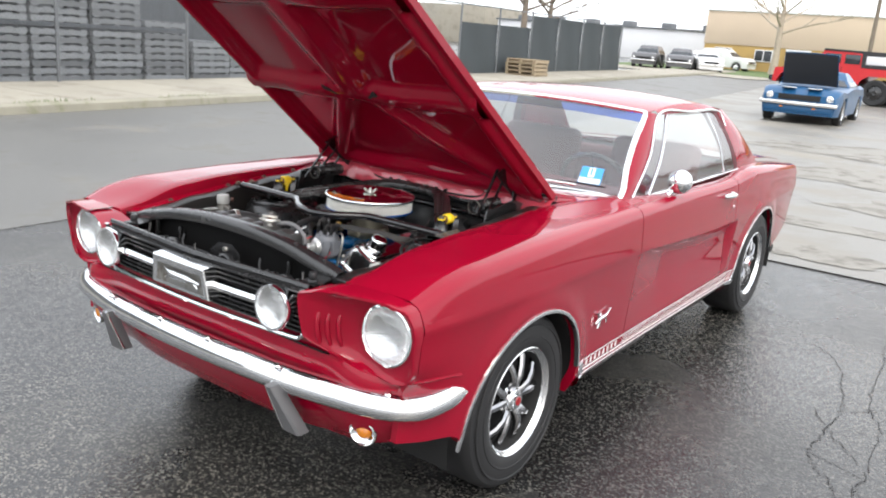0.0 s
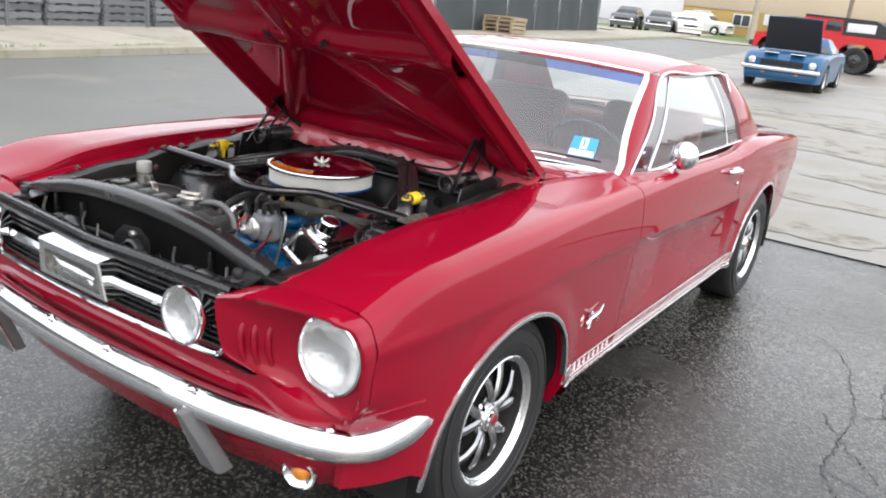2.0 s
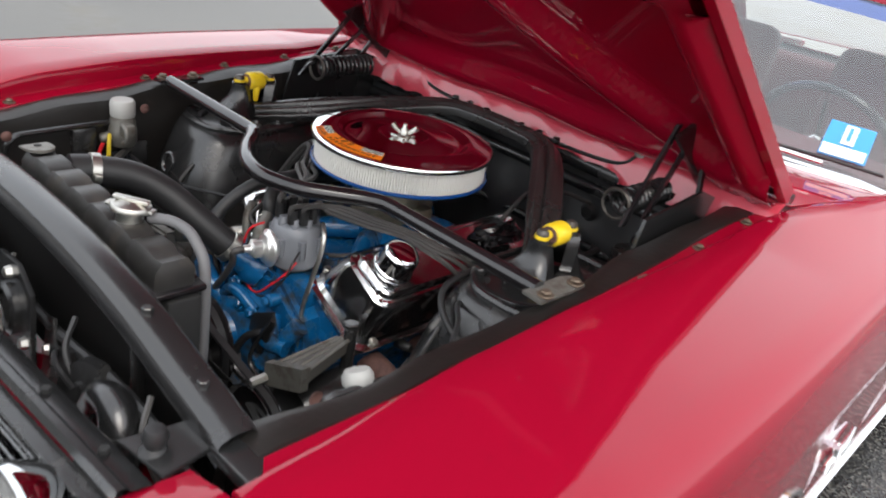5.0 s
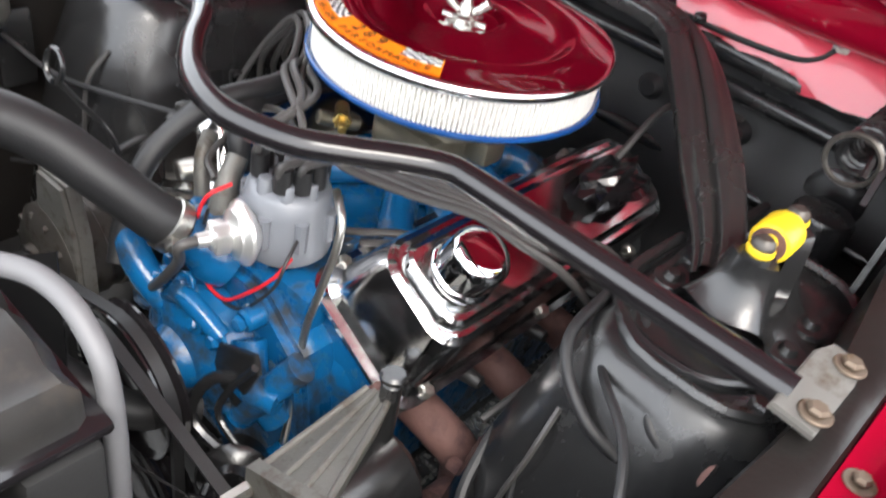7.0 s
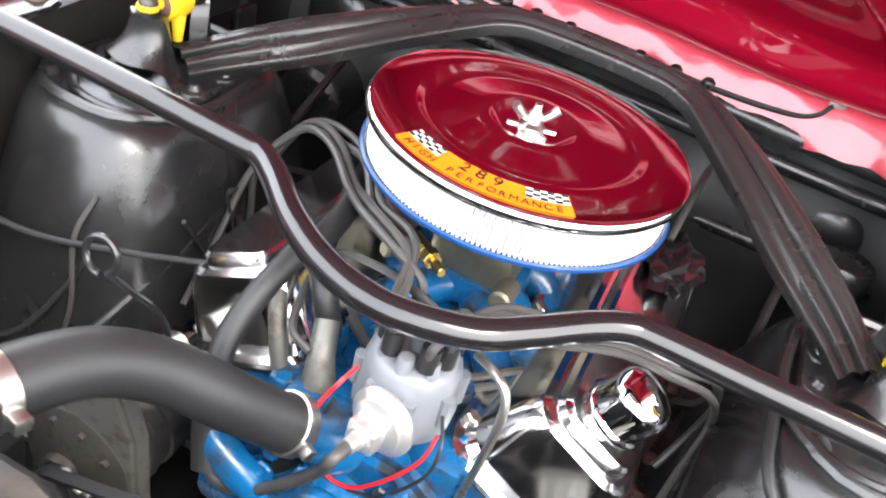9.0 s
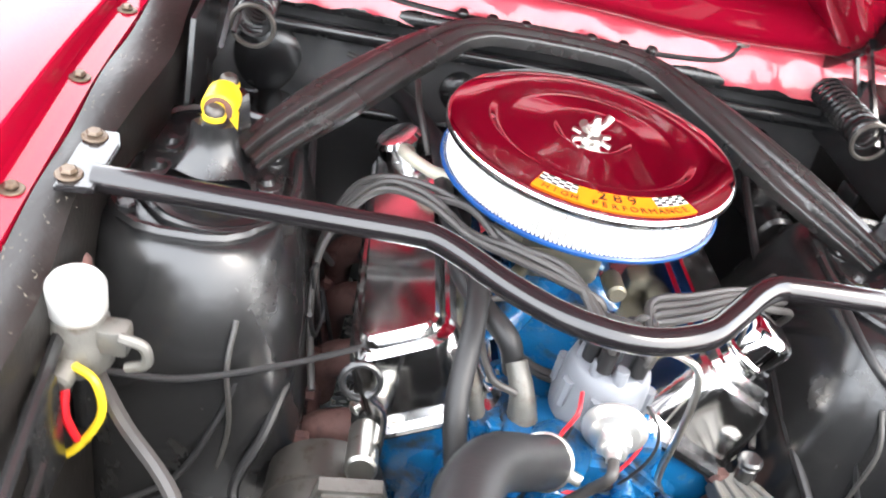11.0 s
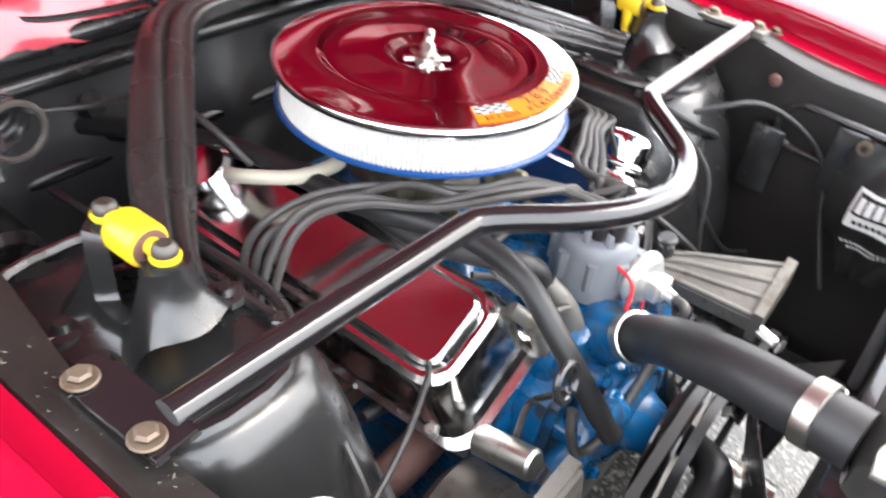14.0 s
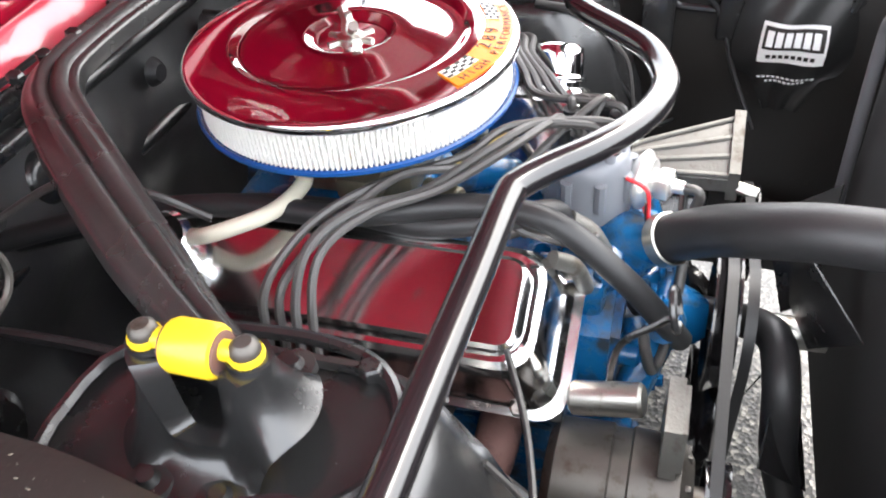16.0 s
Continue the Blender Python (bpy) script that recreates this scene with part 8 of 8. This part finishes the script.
# far line of bare woods
bm = bmesh.new()
for k in range(500):
    x = rnd.uniform(-110, 60)
    y = 120 + rnd.uniform(-6, 6)
    h = rnd.uniform(1.8, 4.2) + 0.8 * math.sin(x * 0.2)
    for q in range(4):
        a = V(x + rnd.uniform(-1, 1), y, 1.3)
        b = a + V(rnd.uniform(-1.6, 1.6), 0, h)
        bm.faces.new([bm.verts.new(p) for p in (a + V(-0.08, 0, 0), a + V(0.08, 0, 0), b)])
tagged(part("far_woods", bm, BARK, None, smooth=False), "distant line of bare trees", "woods", kind="stuff")


def parked_car(name, label, paint, L, W, H, hood_z, belt, cab, at, turn, wheel_r=0.33, nose=0.62, box_top=False, roof_mat=None):
    """A parked car: y runs from its front (0) to its tail (L)."""
    c = thing(name, label, "car", at=(at[0], at[1], ground_z(*at)), turn=turn)
    hw, fa, ra = W / 2, L * 0.19, L * 0.79
    top = smooth_table([(0, nose), (L * 0.04, hood_z - 0.03), (L * 0.25, hood_z + 0.02), (cab[0], belt), (cab[3], belt), (L * 0.97, belt - 0.05), (L, belt - 0.16)])

    def low(y):
        z = 0.24
        for yc in (fa, ra):
            q = (y - yc) / (wheel_r + 0.06)
            if abs(q) < 1:
                z = max(z, wheel_r + (wheel_r + 0.05) * math.sqrt(1 - q * q))
        return z

    rings = []
    for y in np.linspace(0, L, 90):
        zt, zb = top(y), low(y)
        tuck = hw * (1 - 0.10 * max(0, 1 - y / 0.5) ** 2 - 0.08 * max(0, (y - L + 0.5) / 0.5) ** 2)
        zm = max(zb, zt - 0.22)
        half = [(0, zt + 0.015), (tuck * 0.6, zt + 0.012), (tuck * 0.88, zt), (tuck * 0.97, zt - 0.05), (tuck, zm), (tuck * 0.985, max(zb, (zm + zb) / 2)), (tuck * 0.95, zb)]
        rings.append([(x, y, z) for x, z in half[::-1]] + [(-x, y, z) for x, z in half[1:]])
    part("body", clean(loft(rings, False, None, False)), paint, c)
    for yy in (0.0, L):
        n = [V(x, yy, z) for x, y, z in rings[0 if yy == 0 else -1]]
        bm = bmesh.new()
        bm.faces.new([bm.verts.new(p) for p in n])
        part("end_panel", bm, paint, c)
    part("underside", box((0, L / 2, 0.42), (W * 0.82, L * 0.92, 0.36), 0.02), DARK, c)
    y0, y1, y2, y3 = cab
    rf = hw * (0.86 if box_top else 0.68)
    base = [(hw * 0.93, y0), (hw * 0.93, y3)]
    secs = []
    for k, (ya, yb, x, z) in enumerate(((y0, y3, hw * 0.93, belt - 0.03), (y0 + (y1 - y0) * 0.95, y3 - (y3 - y2) * 0.95, rf, H - 0.06), (y0 + (y1 - y0) * 1.1, y3 - (y3 - y2) * 1.1, rf * 0.93, H - 0.01), ((y1 + y2) / 2 - 0.2, (y1 + y2) / 2 + 0.2, rf * 0.4, H + 0.015))):
        secs.append([(x, ya, z), (x, (ya + yb) / 2, z), (x, yb, z), (0, yb + 0.02 * (k < 2), z), (-x, yb, z), (-x, (ya + yb) / 2, z), (-x, ya, z), (0, ya - 0.02 * (k < 2), z)])
    cabin = part("cabin", clean_n(loft(secs, True, None, True)), roof_mat or paint, c)
    for s in (1, -1):
        x0, x1 = s * (hw * 0.93 + 0.004), s * (rf + 0.004)
        for a0, a1 in ((0.10, 0.48), (0.53, 0.92)):
            pt = lambda u, v: V(x0 + (x1 - x0) * v, (y0 + (y3 - y0) * u) + ((y0 + (y1 - y0) * 0.95) - y0 + ((y3 - (y3 - y2) * 0.95) - y3 - (y0 + (y1 - y0) * 0.95) + y0) * u) * v, belt + (H - 0.10 - belt) * v)
            part("side_window", sheet(lambda a, b: pt(a, 0.12 + 0.80 * b), 3, 3, u=(a0, a1)), DARK_GLASS if not box_top else WHITE_WALL if a0 > 0.5 else DARK_GLASS, c)
        for yc in (fa, ra):
            m = axis_matrix((s * (hw - 0.11), yc, wheel_r), (s, 0, 0))
            w = part("wheel", lathe([(0, 0.085), (wheel_r * 0.2, 0.09), (wheel_r * 0.5, 0.07), (wheel_r * 0.60, 0.09)], m, 20), CHROME_WORN if not box_top else BLACK_SATIN, c)
            part("tyre", lathe([(wheel_r * 0.58, -0.1), (wheel_r * 0.9, -0.1), (wheel_r, -0.07), (wheel_r, 0.07), (wheel_r * 0.9, 0.1), (wheel_r * 0.60, 0.095)], m, 28), TYRE, w)
        hl = part("headlight", lathe([(0, 0.03), (0.06, 0.025), (0.085, 0.0)], axis_matrix((s * hw * 0.74, -0.002, nose - 0.05), (0, -1, 0)), 16), REFLECTOR, c)
        part("tail_light", box((s * hw * 0.78, L + 0.005, belt - 0.26), (0.22, 0.03, 0.10), 0.01), RED_CAP, c)
    for nm, ya, yb, xa in (("windscreen", y0 - 0.012, y0 + (y1 - y0) * 0.95 - 0.012, 0), ("rear_window", y3 + 0.012, y3 - (y3 - y2) * 0.95 + 0.012, 0)):
        part(nm, sheet(lambda u, v: V(u * (hw * 0.86 + (rf * 0.90 - hw * 0.86) * v), ya + (yb - ya) * (0.1 + 0.8 * v) - 0.02 * (1 - u * u) * (1 if nm == "windscreen" else -1), belt + (H - 0.09 - belt) * (0.1 + 0.8 * v)), 5, 3, u=(-1, 1)), DARK_GLASS, c)
    part("front_bumper", box((0, -0.05, nose - 0.20), (W * 0.96, 0.12, 0.10), 0.03), CHROME_WORN if not box_top else BLACK_SATIN, c)
    part("rear_bumper", box((0, L + 0.05, nose - 0.18), (W * 0.96, 0.12, 0.10), 0.03), CHROME_WORN if not box_top else BLACK_SATIN, c)
    part("grille", box((0, -0.012, nose - 0.06), (W * 0.52, 0.03, 0.13), 0.01), DARK, c)
    return c


blue = parked_car("blue_car", "metallic blue classic coupe, white-striped, its hood raised", BLUE_PAINT, 4.7, 1.86, 1.30, 0.84, 0.92, (1.75, 2.35, 3.1, 3.75), (-2.75, 18.9), 3, nose=0.70)
part("engine_bay", box((0, 0.85, 0.86), (1.25, 1.05, 0.04), 0.01), DARK, blue)
for x in (-0.30, 0.30):
    part("nose_stripe", box((x, 0.17, 0.868), (0.32, 0.24, 0.014), 0.004), WHITE_INK, blue)
hm = pose(-0.06, 1.50, 0.93, -58, 0, 0)
part("raised_hood", sheet(lambda u, v: hm @ V(u * (0.68 - 0.05 * v), -0.92 * v, 0.03 * (1 - u * u)), 9, 7, 0.012, u=(-1, 1)), BLUE_PAINT, blue)
part("hood_underside", sheet(lambda u, v: hm @ V(u * (0.66 - 0.05 * v), -0.02 - 0.88 * v, -0.035 + 0.03 * (1 - u * u)), 9, 7, 0.006, u=(-1, 1)), SOFT_BLACK, blue)
part("front_valance_panel", box((0, 0.02, 0.36), (1.6, 0.10, 0.16), 0.03), BLUE_PAINT, blue)
for x in (-0.38, 0.38):
    part("parking_lamp", box((x, -0.045, 0.40), (0.08, 0.03, 0.035), 0.01), AMBER, blue)

suv = thing("red_off_roader", "boxy red off-roader with a black soft top", "car", at=(-6.6, 32.2, ground_z(-6.6, 32.2)), turn=-93)
side_m = Matrix(((0, 0, 1, -1.02), (1, 0, 0, 0), (0, 1, 0, 0), (0, 0, 0, 1)))
low_line = [(0.0, 0.60)]
for yc in (0.82, 3.70):
    low_line += [(yc - 0.66, 0.58), (yc - 0.52, 0.92), (yc - 0.30, 1.06), (yc + 0.30, 1.06), (yc + 0.52, 0.92), (yc + 0.66, 0.58)]
low_line += [(4.65, 0.66), (4.70, 1.30), (1.55, 1.32), (1.30, 1.22), (0.05, 1.12)]
part("body", plate(low_line, 2.04, side_m, 0.02), SUV_RED, suv)
part("underside", box((0, 2.3, 0.62), (1.5, 4.2, 0.30), 0.02), DARK, suv)
cab_m = Matrix(((0, 0, 1, -0.96), (1, 0, 0, 0), (0, 1, 0, 0), (0, 0, 0, 1)))
part("cab", plate([(1.45, 1.30), (3.10, 1.30), (3.10, 1.86), (1.72, 1.86)], 1.92, cab_m, 0.02), SUV_RED, suv)
top = part("soft_top", plate([(3.08, 1.30), (4.66, 1.31), (4.62, 1.66), (4.10, 1.90), (1.74, 1.94), (1.70, 1.86), (3.08, 1.86)], 1.96, Matrix(((0, 0, 1, -0.98), (1, 0, 0, 0), (0, 1, 0, 0), (0, 0, 0, 1))), 0.02), SOFT_BLACK, suv)
for s in (1, -1):
    for ya, yb in ((1.80, 2.36), (2.50, 3.02)):
        part("side_window", box((s * 0.965, (ya + yb) / 2, 1.60), (0.012, yb - ya, 0.34), 0.004), DARK_GLASS, suv)
    part("soft_top_window", box((s * 0.985, 3.70, 1.60), (0.012, 0.95, 0.30), 0.004), WHITE_WALL, top)
    for yc in (0.82, 3.70):
        m = axis_matrix((s * 0.88, yc, 0.47), (s, 0, 0))
        w = part("wheel", lathe([(0, 0.10), (0.08, 0.11), (0.12, 0.08), (0.24, 0.06), (0.27, 0.10)], m, 24), BLACK_SATIN, suv)
        part("tyre", lathe([(0.26, -0.14), (0.42, -0.15), (0.47, -0.11), (0.47, 0.11), (0.42, 0.15), (0.27, 0.13)], m, 32), TYRE, w)
    part("door_seam", box((s * 1.022, 2.43, 1.0), (0.006, 0.02, 0.62), 0), DARK, suv)
part("windscreen", box((0, 0, 0), (1.7, 0.012, 0.46), 0.004, pose(0, 1.57, 1.60, -26, 0, 0)), DARK_GLASS, suv)
part("front_bumper", box((0, -0.06, 0.72), (2.0, 0.14, 0.20), 0.02), BLACK_SATIN, suv)
part("rear_bumper", box((0, 4.76, 0.72), (2.0, 0.14, 0.20), 0.02), BLACK_SATIN, suv)
parked_car("white_crossover", "white crossover parked before the building", CAR_WHITE, 4.7, 1.85, 1.68, 1.0, 1.08, (1.3, 2.0, 3.9, 4.5), (-17.4, 66.0), 82, nose=0.8)
parked_car("grey_car", "dark grey car parked beyond the fence", CAR_GREY, 4.5, 1.8, 1.5, 0.95, 1.0, (1.3, 2.0, 3.5, 4.2), (-18.2, 52.0), 18, nose=0.75)
parked_car("pale_car", "white sedan parked beyond the fence", CAR_WHITE, 4.6, 1.8, 1.45, 0.95, 1.0, (1.3, 2.0, 3.5, 4.2), (-16.4, 53.2), 30, nose=0.75)
parked_car("grey_car", "dark grey hatchback parked beyond the fence", CAR_GREY, 4.2, 1.75, 1.55, 0.95, 1.0, (1.2, 1.9, 3.5, 4.1), (-20.6, 51.5), 12, nose=0.75)
